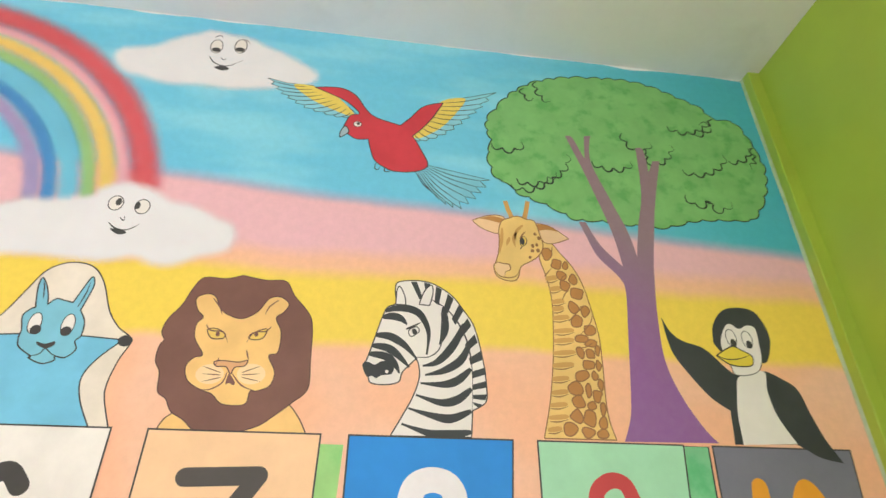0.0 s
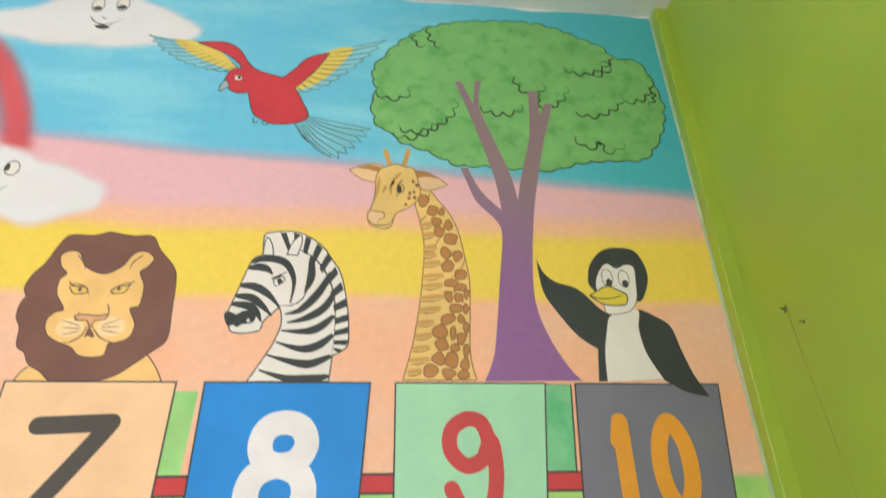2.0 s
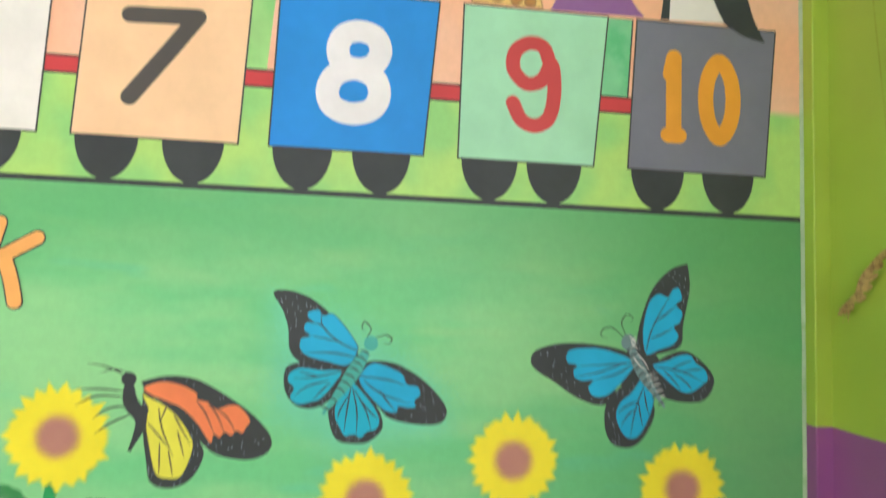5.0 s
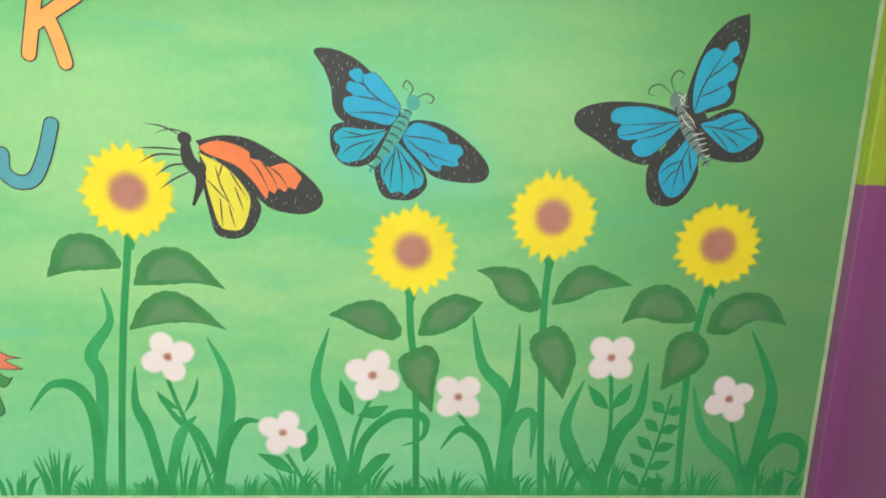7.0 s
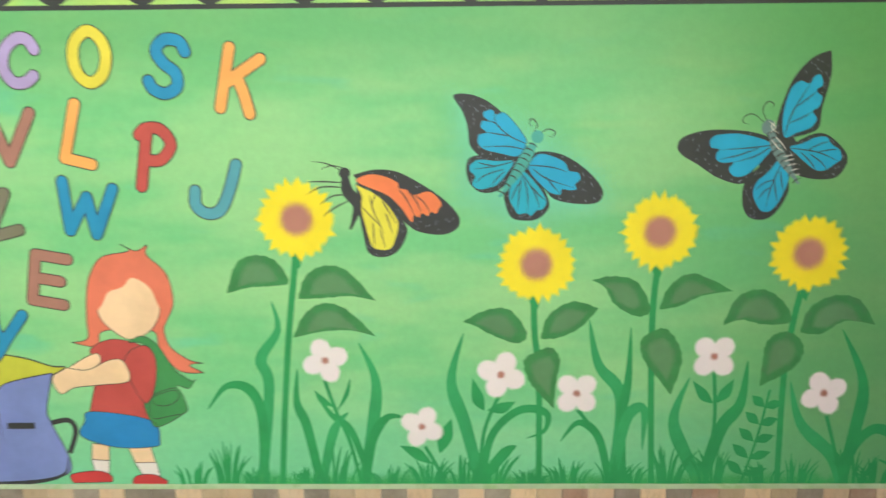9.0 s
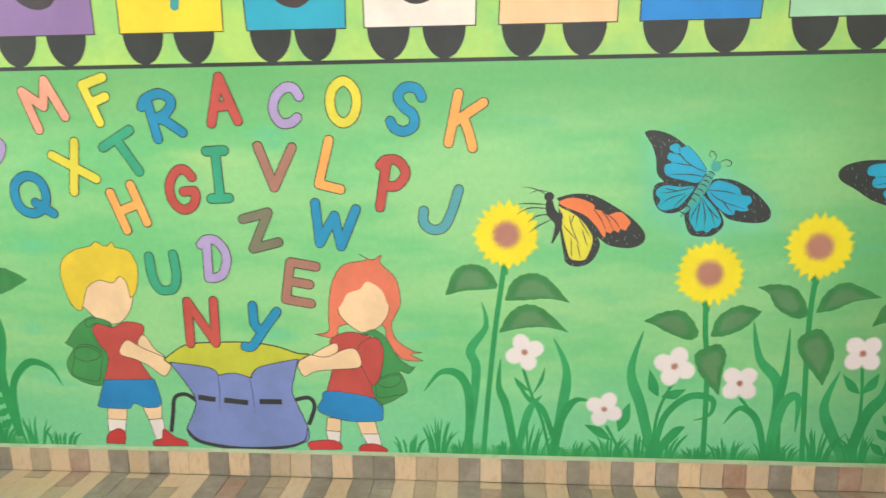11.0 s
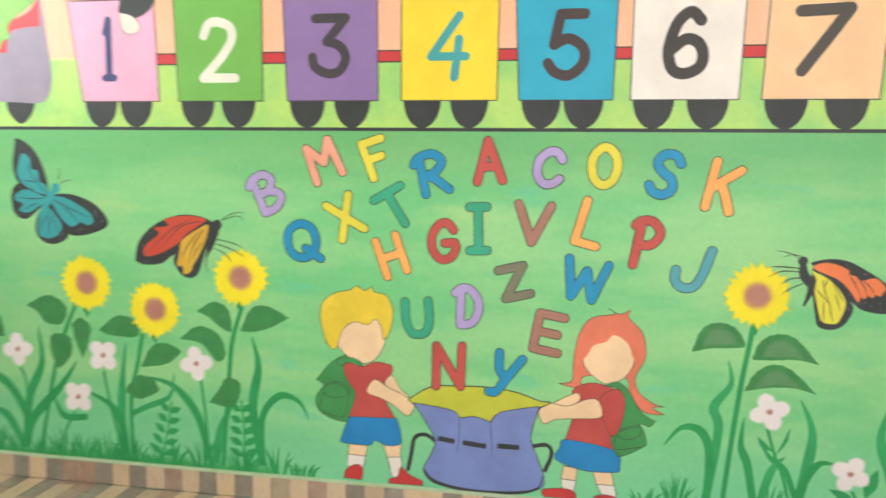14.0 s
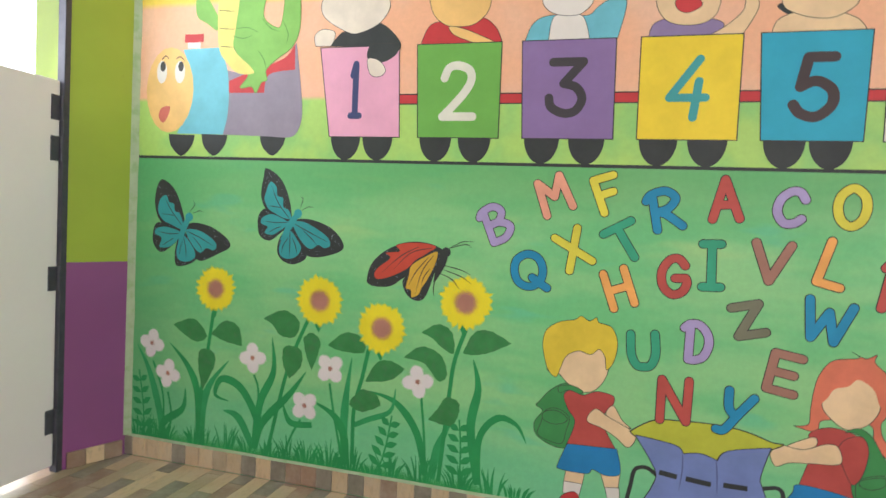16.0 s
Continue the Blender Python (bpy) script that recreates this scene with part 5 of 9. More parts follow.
stroke(fig, "crease", GIRAFFE_BROWN, 1.9, 0.003, [(4.134, 1.935), (4.154, 1.935), (4.176, 1.942)])
area(fig, "streak", GIRAFFE_STREAK, 1.5, [(4.131, 1.915), (4.163, 1.920), (4.165, 1.910), (4.131, 1.906)])
stroke(fig, "crease", GIRAFFE_BROWN, 1.9, 0.003, [(4.129, 1.903), (4.148, 1.902), (4.169, 1.910)])
area(fig, "streak", GIRAFFE_STREAK, 1.5, [(4.125, 1.886), (4.158, 1.890), (4.160, 1.881), (4.125, 1.877)])
stroke(fig, "crease", GIRAFFE_BROWN, 1.9, 0.003, [(4.123, 1.874), (4.143, 1.874), (4.164, 1.881)])
area(fig, "streak", GIRAFFE_STREAK, 1.5, [(4.120, 1.858), (4.157, 1.862), (4.159, 1.853), (4.120, 1.849)])
stroke(fig, "crease", GIRAFFE_BROWN, 1.9, 0.003, [(4.118, 1.845), (4.139, 1.845), (4.164, 1.852)])
area(fig, "streak", GIRAFFE_STREAK, 1.5, [(4.114, 1.831), (4.140, 1.835), (4.142, 1.826), (4.114, 1.822)])
stroke(fig, "crease", GIRAFFE_BROWN, 1.9, 0.003, [(4.112, 1.819), (4.128, 1.819), (4.146, 1.826)])
stroke(fig, "crease", GIRAFFE_BROWN, 2.3, 0.003, [(4.179, 2.148), (4.190, 2.168), (4.200, 2.175)])
stroke(fig, "crease", GIRAFFE_BROWN, 2.3, 0.003, [(4.189, 2.091), (4.218, 2.120), (4.237, 2.137)])
stroke(fig, "crease", GIRAFFE_BROWN, 2.3, 0.003, [(4.216, 2.058), (4.244, 2.089), (4.253, 2.115)])
stroke(fig, "crease", GIRAFFE_BROWN, 2.3, 0.003, [(4.204, 2.022), (4.227, 2.027), (4.247, 2.041)])
stroke(fig, "crease", GIRAFFE_BROWN, 2.3, 0.003, [(4.163, 2.272), (4.169, 2.304)])
stroke(fig, "crease", GIRAFFE_BROWN, 2.3, 0.003, [(4.139, 2.211), (4.160, 2.237)])
stroke(fig, "crease", GIRAFFE_BROWN, 2.3, 0.003, [(4.177, 2.193), (4.186, 2.212), (4.198, 2.221)])

fig = figure("painted_tree", "painted tree with a broad green crown on a purple trunk")
scalloped(fig, "crown", TREE_GREEN, 1, [(4.013, 2.684), (4.012, 2.727), (4.045, 2.781), (4.083, 2.833), (4.130, 2.876), (4.178, 2.907), (4.273, 2.939), (4.368, 2.951), (4.483, 2.956), (4.576, 2.937), (4.647, 2.904), (4.717, 2.870), (4.754, 2.826), (4.821, 2.821), (4.855, 2.757), (4.868, 2.701), (4.876, 2.636), (4.854, 2.549), (4.810, 2.474), (4.770, 2.441), (4.681, 2.433), (4.593, 2.421), (4.503, 2.392), (4.404, 2.392), (4.308, 2.396), (4.244, 2.396), (4.191, 2.424), (4.138, 2.447), (4.084, 2.470), (4.067, 2.497), (4.031, 2.512), (4.014, 2.559), (4.010, 2.604), (4.021, 2.638)])
scallop(fig, "leaf_line", DARK_GREEN, 2, 0.0058, [(4.021, 2.638), (4.062, 2.622), (4.095, 2.630), (4.110, 2.653)])
scallop(fig, "leaf_line", DARK_GREEN, 2, 0.0058, [(4.178, 2.907), (4.188, 2.855), (4.216, 2.828)])
scallop(fig, "leaf_line", DARK_GREEN, 2, 0.0058, [(4.135, 2.872), (4.140, 2.841), (4.163, 2.835)])
scallop(fig, "leaf_line", DARK_GREEN, 2, 0.0058, [(4.070, 2.497), (4.126, 2.489), (4.186, 2.529), (4.229, 2.574), (4.243, 2.623)])
scallop(fig, "leaf_line", DARK_GREEN, 2, 0.0058, [(4.088, 2.518), (4.135, 2.510), (4.205, 2.551)])
scallop(fig, "leaf_line", DARK_GREEN, 2, 0.0058, [(4.319, 2.606), (4.360, 2.588), (4.410, 2.592), (4.439, 2.618)])
scallop(fig, "leaf_line", DARK_GREEN, 2, 0.0058, [(4.430, 2.726), (4.454, 2.678), (4.487, 2.665), (4.512, 2.703)])
scallop(fig, "leaf_line", DARK_GREEN, 2, 0.0058, [(4.498, 2.675), (4.507, 2.626), (4.551, 2.642), (4.581, 2.700)])
scallop(fig, "leaf_line", DARK_GREEN, 2, 0.0058, [(4.586, 2.776), (4.644, 2.760), (4.708, 2.792), (4.727, 2.818)])
scallop(fig, "leaf_line", DARK_GREEN, 2, 0.0058, [(4.754, 2.826), (4.741, 2.796), (4.699, 2.795)])
scallop(fig, "leaf_line", DARK_GREEN, 2, 0.0058, [(4.673, 2.750), (4.713, 2.774), (4.733, 2.795)])
scallop(fig, "leaf_line", DARK_GREEN, 2, 0.0058, [(4.600, 2.605), (4.661, 2.599), (4.725, 2.636), (4.748, 2.676)])
scallop(fig, "leaf_line", DARK_GREEN, 2, 0.0058, [(4.761, 2.656), (4.819, 2.678), (4.858, 2.746)])
scallop(fig, "leaf_line", DARK_GREEN, 2, 0.0058, [(4.588, 2.512), (4.624, 2.482), (4.661, 2.505), (4.682, 2.472), (4.730, 2.500)])
scallop(fig, "leaf_line", DARK_GREEN, 2, 0.0058, [(4.859, 2.719), (4.863, 2.668), (4.834, 2.632)])
area(fig, "trunk", TRUNK, 3, [(4.247, 2.692, 1), (4.268, 2.690), (4.290, 2.633), (4.298, 2.613, 1), (4.306, 2.699, 1), (4.327, 2.702, 1), (4.315, 2.604), (4.353, 2.478), (4.388, 2.373), (4.402, 2.291, 1), (4.423, 2.390), (4.453, 2.508), (4.464, 2.671, 1), (4.488, 2.667), (4.490, 2.583, 1), (4.510, 2.627, 1), (4.534, 2.630, 1), (4.494, 2.492), (4.463, 2.358), (4.442, 2.251), (4.426, 2.121), (4.422, 2.002), (4.446, 1.914), (4.485, 1.841), (4.513, 1.809, 1), (4.286, 1.806, 1), (4.310, 1.863), (4.323, 1.942), (4.337, 2.055), (4.352, 2.179), (4.341, 2.224), (4.291, 2.282), (4.268, 2.341), (4.252, 2.388, 1), (4.272, 2.389, 1), (4.304, 2.317), (4.356, 2.258, 1), (4.343, 2.361), (4.306, 2.502), (4.277, 2.600)])

fig = figure("painted_parrot", "painted red parrot in flight with yellow and blue feathers")
area(fig, "wing", FEATHER, 1, [(3.372, 2.801, 1), (3.393, 2.789, 1), (3.385, 2.779, 1), (3.408, 2.771, 1), (3.402, 2.763, 1), (3.424, 2.756, 1), (3.417, 2.746, 1), (3.441, 2.741, 1), (3.437, 2.731, 1), (3.462, 2.726, 1), (3.460, 2.715, 1), (3.486, 2.712, 1), (3.487, 2.701, 1), (3.512, 2.701, 1), (3.516, 2.691, 1), (3.540, 2.692, 1), (3.549, 2.683, 1), (3.569, 2.685, 1), (3.577, 2.678, 1), (3.594, 2.682, 1), (3.603, 2.678, 1), (3.632, 2.697, 1), (3.581, 2.747, 1), (3.500, 2.790, 1), (3.430, 2.789, 1)], line=0.002)
area(fig, "wing", FEATHER, 1, [(4.046, 2.841, 1), (4.012, 2.816, 1), (4.022, 2.804, 1), (3.991, 2.785, 1), (4.001, 2.775, 1), (3.973, 2.760, 1), (3.981, 2.750, 1), (3.954, 2.737, 1), (3.960, 2.726, 1), (3.933, 2.714, 1), (3.938, 2.701, 1), (3.912, 2.690, 1), (3.913, 2.675, 1), (3.890, 2.667, 1), (3.888, 2.653, 1), (3.866, 2.648, 1), (3.861, 2.635, 1), (3.841, 2.633, 1), (3.833, 2.622, 1), (3.818, 2.623, 1), (3.809, 2.618, 1), (3.787, 2.636, 1), (3.832, 2.709, 1), (3.884, 2.783, 1), (3.972, 2.813, 1)], line=0.002)
area(fig, "wing_yellow", FEATHER_YELLOW, 2, [(3.447, 2.785), (3.501, 2.788), (3.563, 2.765), (3.625, 2.699), (3.611, 2.688), (3.569, 2.703), (3.524, 2.723), (3.489, 2.745)])
area(fig, "wing_yellow", FEATHER_YELLOW, 2, [(3.878, 2.781), (3.948, 2.802), (3.929, 2.753), (3.883, 2.686), (3.844, 2.649), (3.811, 2.629), (3.791, 2.640), (3.832, 2.706)])
stroke(fig, "feather_line", INK, 2.8, 0.003, [(3.393, 2.789), (3.440, 2.781), (3.486, 2.782)])
stroke(fig, "feather_line", INK, 2.8, 0.003, [(3.408, 2.771), (3.455, 2.768), (3.501, 2.773)])
stroke(fig, "feather_line", INK, 2.8, 0.003, [(3.424, 2.756), (3.470, 2.756), (3.516, 2.765)])
stroke(fig, "feather_line", INK, 2.8, 0.003, [(3.441, 2.741), (3.486, 2.744), (3.531, 2.756)])
stroke(fig, "feather_line", INK, 2.8, 0.003, [(3.462, 2.726), (3.504, 2.732), (3.545, 2.747)])
stroke(fig, "feather_line", INK, 2.8, 0.003, [(3.486, 2.712), (3.523, 2.721), (3.560, 2.738)])
stroke(fig, "feather_line", INK, 2.8, 0.003, [(3.512, 2.701), (3.543, 2.711), (3.574, 2.729)])
stroke(fig, "feather_line", INK, 2.8, 0.003, [(3.540, 2.692), (3.565, 2.702), (3.589, 2.721)])
stroke(fig, "feather_line", INK, 2.8, 0.003, [(3.569, 2.685), (3.586, 2.694), (3.603, 2.712)])
stroke(fig, "feather_line", INK, 2.8, 0.003, [(3.594, 2.682), (3.606, 2.688), (3.618, 2.703)])
stroke(fig, "feather_line", INK, 2.8, 0.003, [(4.012, 2.816), (3.944, 2.789), (3.879, 2.773)])
stroke(fig, "feather_line", INK, 2.8, 0.003, [(3.991, 2.785), (3.930, 2.767), (3.869, 2.758)])
stroke(fig, "feather_line", INK, 2.8, 0.003, [(3.973, 2.760), (3.916, 2.747), (3.860, 2.743)])
stroke(fig, "feather_line", INK, 2.8, 0.003, [(3.954, 2.737), (3.902, 2.728), (3.850, 2.729)])
stroke(fig, "feather_line", INK, 2.8, 0.003, [(3.933, 2.714), (3.887, 2.710), (3.841, 2.715)])
stroke(fig, "feather_line", INK, 2.8, 0.003, [(3.912, 2.690), (3.872, 2.691), (3.832, 2.700)])
stroke(fig, "feather_line", INK, 2.8, 0.003, [(3.890, 2.667), (3.856, 2.672), (3.823, 2.686)])
stroke(fig, "feather_line", INK, 2.8, 0.003, [(3.866, 2.648), (3.840, 2.656), (3.814, 2.672)])
stroke(fig, "feather_line", INK, 2.8, 0.003, [(3.841, 2.633), (3.823, 2.641), (3.805, 2.659)])
stroke(fig, "feather_line", INK, 2.8, 0.003, [(3.818, 2.623), (3.807, 2.630), (3.796, 2.645)])
area(fig, "tail", FEATHER_TAIL, 1, [(4.011, 2.503, 1), (3.982, 2.497, 1), (4.000, 2.478, 1), (3.970, 2.476, 1), (3.985, 2.457, 1), (3.956, 2.458, 1), (3.969, 2.436, 1), (3.940, 2.440, 1), (3.949, 2.417, 1), (3.923, 2.423, 1), (3.929, 2.399, 1), (3.904, 2.416, 1), (3.907, 2.401, 1), (3.885, 2.421, 1), (3.887, 2.409, 1), (3.868, 2.430, 1), (3.868, 2.424, 1), (3.853, 2.444, 1), (3.853, 2.442, 1), (3.803, 2.509, 1), (3.836, 2.536, 1)], line=0.0018)
stroke(fig, "feather_line", INK, 2.2, 0.0026, [(3.982, 2.497), (3.904, 2.508), (3.834, 2.534)])
stroke(fig, "feather_line", INK, 2.2, 0.0026, [(3.970, 2.476), (3.896, 2.497), (3.831, 2.531)])
stroke(fig, "feather_line", INK, 2.2, 0.0026, [(3.956, 2.458), (3.888, 2.486), (3.827, 2.528)])
stroke(fig, "feather_line", INK, 2.2, 0.0026, [(3.940, 2.440), (3.878, 2.475), (3.823, 2.525)])
stroke(fig, "feather_line", INK, 2.2, 0.0026, [(3.923, 2.423), (3.867, 2.465), (3.819, 2.522)])
stroke(fig, "feather_line", INK, 2.2, 0.0026, [(3.904, 2.416), (3.856, 2.460), (3.816, 2.519)])
stroke(fig, "feather_line", INK, 2.2, 0.0026, [(3.885, 2.421), (3.845, 2.461), (3.812, 2.517)])
stroke(fig, "feather_line", INK, 2.2, 0.0026, [(3.868, 2.430), (3.834, 2.464), (3.808, 2.514)])
stroke(fig, "feather_line", INK, 2.2, 0.0026, [(3.853, 2.444), (3.825, 2.470), (3.804, 2.511)])
area(fig, "body", PARROT_RED, 3, [(3.605, 2.663), (3.617, 2.690), (3.640, 2.701), (3.601, 2.741), (3.548, 2.767), (3.508, 2.784, 1), (3.578, 2.792), (3.625, 2.769), (3.660, 2.717), (3.689, 2.691), (3.758, 2.670, 1), (3.785, 2.701), (3.817, 2.745), (3.850, 2.765), (3.882, 2.774, 1), (3.850, 2.710), (3.818, 2.663), (3.794, 2.635, 1), (3.819, 2.587), (3.838, 2.535), (3.805, 2.510), (3.751, 2.504), (3.721, 2.514), (3.689, 2.542), (3.671, 2.609, 1), (3.639, 2.605), (3.615, 2.620), (3.601, 2.641)], line=0.003)
area(fig, "beak", GREY_BLUE, 3.5, [(3.605, 2.648), (3.593, 2.626), (3.593, 2.605, 1), (3.616, 2.627)], line=0.003)
disc(fig, "eye", WHITE, 4.5, 3.638, 2.659, 0.0110, 0.0100, 0, line=0.002)
disc(fig, "pupil", INK, 5.5, 3.640, 2.661, 0.0050, 0.0060, 0)
stroke(fig, "claw", INK, 3.6, 0.003, [(3.696, 2.527), (3.694, 2.509), (3.703, 2.505), (3.708, 2.517)])
stroke(fig, "claw", INK, 3.6, 0.003, [(3.720, 2.516), (3.721, 2.501), (3.733, 2.502), (3.736, 2.512)])

fig = figure("painted_penguin", "painted black and white penguin raising a wing")
area(fig, "body", BLACK, 4, [(4.435, 2.117, 1), (4.450, 2.080), (4.478, 2.056), (4.533, 2.037), (4.580, 1.988), (4.606, 1.975), (4.661, 1.985), (4.684, 1.986), (4.716, 1.971), (4.753, 1.944), (4.769, 1.881), (4.789, 1.817), (4.813, 1.772, 1), (4.762, 1.782), (4.729, 1.800), (4.708, 1.812, 1), (4.552, 1.807, 1), (4.561, 1.885, 1), (4.518, 1.916), (4.474, 1.974), (4.443, 2.032)])
area(fig, "wing_tip", BLACK, 9, [(4.738, 1.840, 1), (4.778, 1.842, 1), (4.789, 1.817), (4.813, 1.772, 1), (4.762, 1.782), (4.729, 1.800), (4.704, 1.821, 1)])
area(fig, "belly", WHITE, 5, [(4.608, 1.971), (4.676, 1.986), (4.671, 1.936), (4.679, 1.876), (4.710, 1.813, 1), (4.573, 1.807, 1), (4.577, 1.872), (4.589, 1.926)])
area(fig, "head", BLACK, 5, [(4.562, 2.068), (4.573, 2.107), (4.606, 2.145), (4.648, 2.157), (4.694, 2.150), (4.715, 2.115), (4.720, 2.074), (4.705, 2.031), (4.687, 2.008), (4.662, 2.014), (4.590, 2.025), (4.565, 2.046)])
area(fig, "face", WHITE, 6, [(4.602, 2.101), (4.620, 2.110), (4.640, 2.098), (4.666, 2.109), (4.687, 2.101), (4.686, 2.060), (4.680, 2.015), (4.661, 1.985), (4.628, 1.974), (4.598, 1.975), (4.592, 1.996), (4.581, 2.022), (4.581, 2.062)], line=0.002)
disc(fig, "eye", WHITE, 7, 4.612, 2.071, 0.0140, 0.0230, 0, line=0.002)
disc(fig, "pupil", INK, 8, 4.615, 2.057, 0.0080, 0.0110, 0)
disc(fig, "eye", WHITE, 7, 4.655, 2.069, 0.0140, 0.0230, 0, line=0.002)
disc(fig, "pupil", INK, 8, 4.657, 2.055, 0.0080, 0.0110, 0)
area(fig, "beak", BEAK, 8, [(4.560, 2.021, 1), (4.585, 2.037), (4.611, 2.048), (4.631, 2.039), (4.655, 2.025), (4.651, 2.002), (4.627, 1.996), (4.593, 1.999), (4.574, 2.010)], line=0.003)
stroke(fig, "beak_line", INK, 9, 0.003, [(4.562, 2.021), (4.586, 2.013), (4.620, 2.016), (4.652, 2.028)])

fig = figure("painted_engine", "painted train engine with a round face, blue boiler and grey cab")
area(fig, "wheel", BLACK, 5, [(0.164, 1.451, 1), (0.298, 1.448, 1), (0.282, 1.399), (0.232, 1.357), (0.178, 1.398)])
area(fig, "wheel", BLACK, 5, [(0.332, 1.453, 1), (0.461, 1.449, 1), (0.446, 1.401), (0.397, 1.360), (0.345, 1.400)])
area(fig, "wheel", BLACK, 5, [(0.618, 1.455, 1), (0.740, 1.451, 1), (0.726, 1.405), (0.680, 1.365), (0.631, 1.403)])
area(fig, "cab", ENGINE_GREY, 6, [(0.428, 1.729, 1), (0.560, 1.707), (0.716, 1.764), (0.775, 1.826, 1), (0.809, 1.584), (0.805, 1.493), (0.768, 1.444), (0.677, 1.444, 1), (0.419, 1.451, 1)])
area(fig, "seat", RED, 6.6, [(0.462, 1.627, 1), (0.460, 1.676, 1), (0.533, 1.703), (0.716, 1.764), (0.768, 1.826, 1), (0.772, 1.717, 1), (0.653, 1.701), (0.632, 1.625, 1)])
area(fig, "boiler", ENGINE_BLUE, 7, [(0.227, 1.815, 1), (0.405, 1.819, 1), (0.447, 1.740), (0.462, 1.634), (0.458, 1.527), (0.438, 1.451, 1), (0.205, 1.454, 1), (0.285, 1.636)])
disc(fig, "face", TAN, 8, 0.163, 1.642, 0.1220, 0.1850, 0)
disc(fig, "eye", WHITE, 9, 0.120, 1.721, 0.0260, 0.0490, 0)
disc(fig, "pupil", INK, 10, 0.125, 1.745, 0.0140, 0.0220, 0)
disc(fig, "eye", WHITE, 9, 0.213, 1.719, 0.0260, 0.0480, 0)
disc(fig, "pupil", INK, 10, 0.218, 1.743, 0.0140, 0.0220, 0)
area(fig, "mouth", TONGUE, 9, [(0.108, 1.527), (0.122, 1.564), (0.166, 1.571), (0.158, 1.532), (0.133, 1.500)])
stroke(fig, "brow", MANE, 9, 0.006, [(0.118, 1.774), (0.138, 1.791), (0.156, 1.774)])
stroke(fig, "brow", MANE, 9, 0.006, [(0.191, 1.777), (0.214, 1.784), (0.237, 1.764)])
stroke(fig, "chimney_cap", RED, 7, 0.035, [(0.234, 1.863), (0.277, 1.861), (0.328, 1.862)], taper=False)
area(fig, "chimney", WHITE, 6.8, [(0.249, 1.848, 1), (0.314, 1.846, 1), (0.313, 1.817, 1), (0.250, 1.819, 1)])

fig = figure("painted_crocodile", "painted green crocodile shape with a yellow belly")
area(fig, "body", CROC_GREEN, 8, [(0.490, 2.035), (0.513, 2.153), (0.605, 2.167), (0.628, 2.047), (0.618, 1.939), (0.684, 1.891), (0.705, 1.925), (0.714, 2.023), (0.714, 2.120), (0.776, 2.116), (0.786, 1.999), (0.786, 1.883), (0.754, 1.810), (0.680, 1.759), (0.637, 1.718), (0.643, 1.678), (0.616, 1.667), (0.592, 1.625), (0.570, 1.651), (0.515, 1.648), (0.554, 1.708), (0.495, 1.790), (0.454, 1.876), (0.470, 1.956)], line=0.003, ink=CROC_DARK)
area(fig, "belly", CROC_YELLOW, 9, [(0.398, 2.013), (0.422, 2.105), (0.503, 2.123), (0.499, 2.007), (0.485, 1.892), (0.480, 1.810), (0.558, 1.738), (0.578, 1.707), (0.505, 1.708), (0.449, 1.752), (0.405, 1.824)])
area(fig, "arm", CROC_GREEN, 8.6, [(0.285, 2.018), (0.312, 2.064), (0.356, 2.015), (0.406, 1.930), (0.394, 1.890), (0.345, 1.921), (0.296, 1.951)])
stroke(fig, "scale_line", CROC_DARK, 10, 0.004, [(0.473, 1.865), (0.525, 1.853), (0.571, 1.867)])
stroke(fig, "scale_line", CROC_DARK, 10, 0.004, [(0.489, 1.895), (0.547, 1.896), (0.594, 1.875)])
stroke(fig, "scale_line", CROC_DARK, 10, 0.004, [(0.610, 1.933), (0.650, 1.892), (0.698, 1.875)])
stroke(fig, "scale_line", CROC_DARK, 10, 0.004, [(0.597, 1.801), (0.626, 1.760), (0.637, 1.718)])
stroke(fig, "scale_line", CROC_DARK, 10, 0.004, [(0.705, 1.925), (0.734, 1.865), (0.727, 1.823)])
stroke(fig, "belly_line", DARK_GREEN, 10, 0.003, [(0.402, 1.975), (0.484, 1.966)])
stroke(fig, "belly_line", DARK_GREEN, 10, 0.003, [(0.405, 1.899), (0.482, 1.892)])
stroke(fig, "belly_line", DARK_GREEN, 10, 0.003, [(0.413, 1.824), (0.479, 1.817)])

one_mesh("painted_shape", "plain black, cream and white painted shapes above the pink wagon", [
    (BLACK, 5, [(0.927, 1.807, 1), (0.977, 1.861), (1.026, 1.853), (1.085, 1.868), (1.127, 1.893), (1.180, 1.864), (1.227, 1.807), (1.208, 1.766), (1.151, 1.739), (1.090, 1.758), (1.103, 1.802, 1)]),
    (BLACK, 9, [(1.100, 1.811, 1), (1.227, 1.811, 1), (1.208, 1.766), (1.151, 1.739), (1.090, 1.758)]),
    (CREAM, 4, [(0.862, 1.809, 1), (0.855, 1.850), (0.889, 1.876), (0.945, 1.862), (0.932, 1.807, 1)]),
    (CREAM, 10, [(1.091, 1.752), (1.138, 1.746), (1.169, 1.708), (1.146, 1.683), (1.105, 1.692)]),
    (CREAM, 6, [(0.900, 1.920), (0.884, 1.988), (0.955, 2.072), (1.076, 2.065), (1.175, 1.973), (1.143, 1.898), (1.062, 1.858), (1.001, 1.860)]),
])

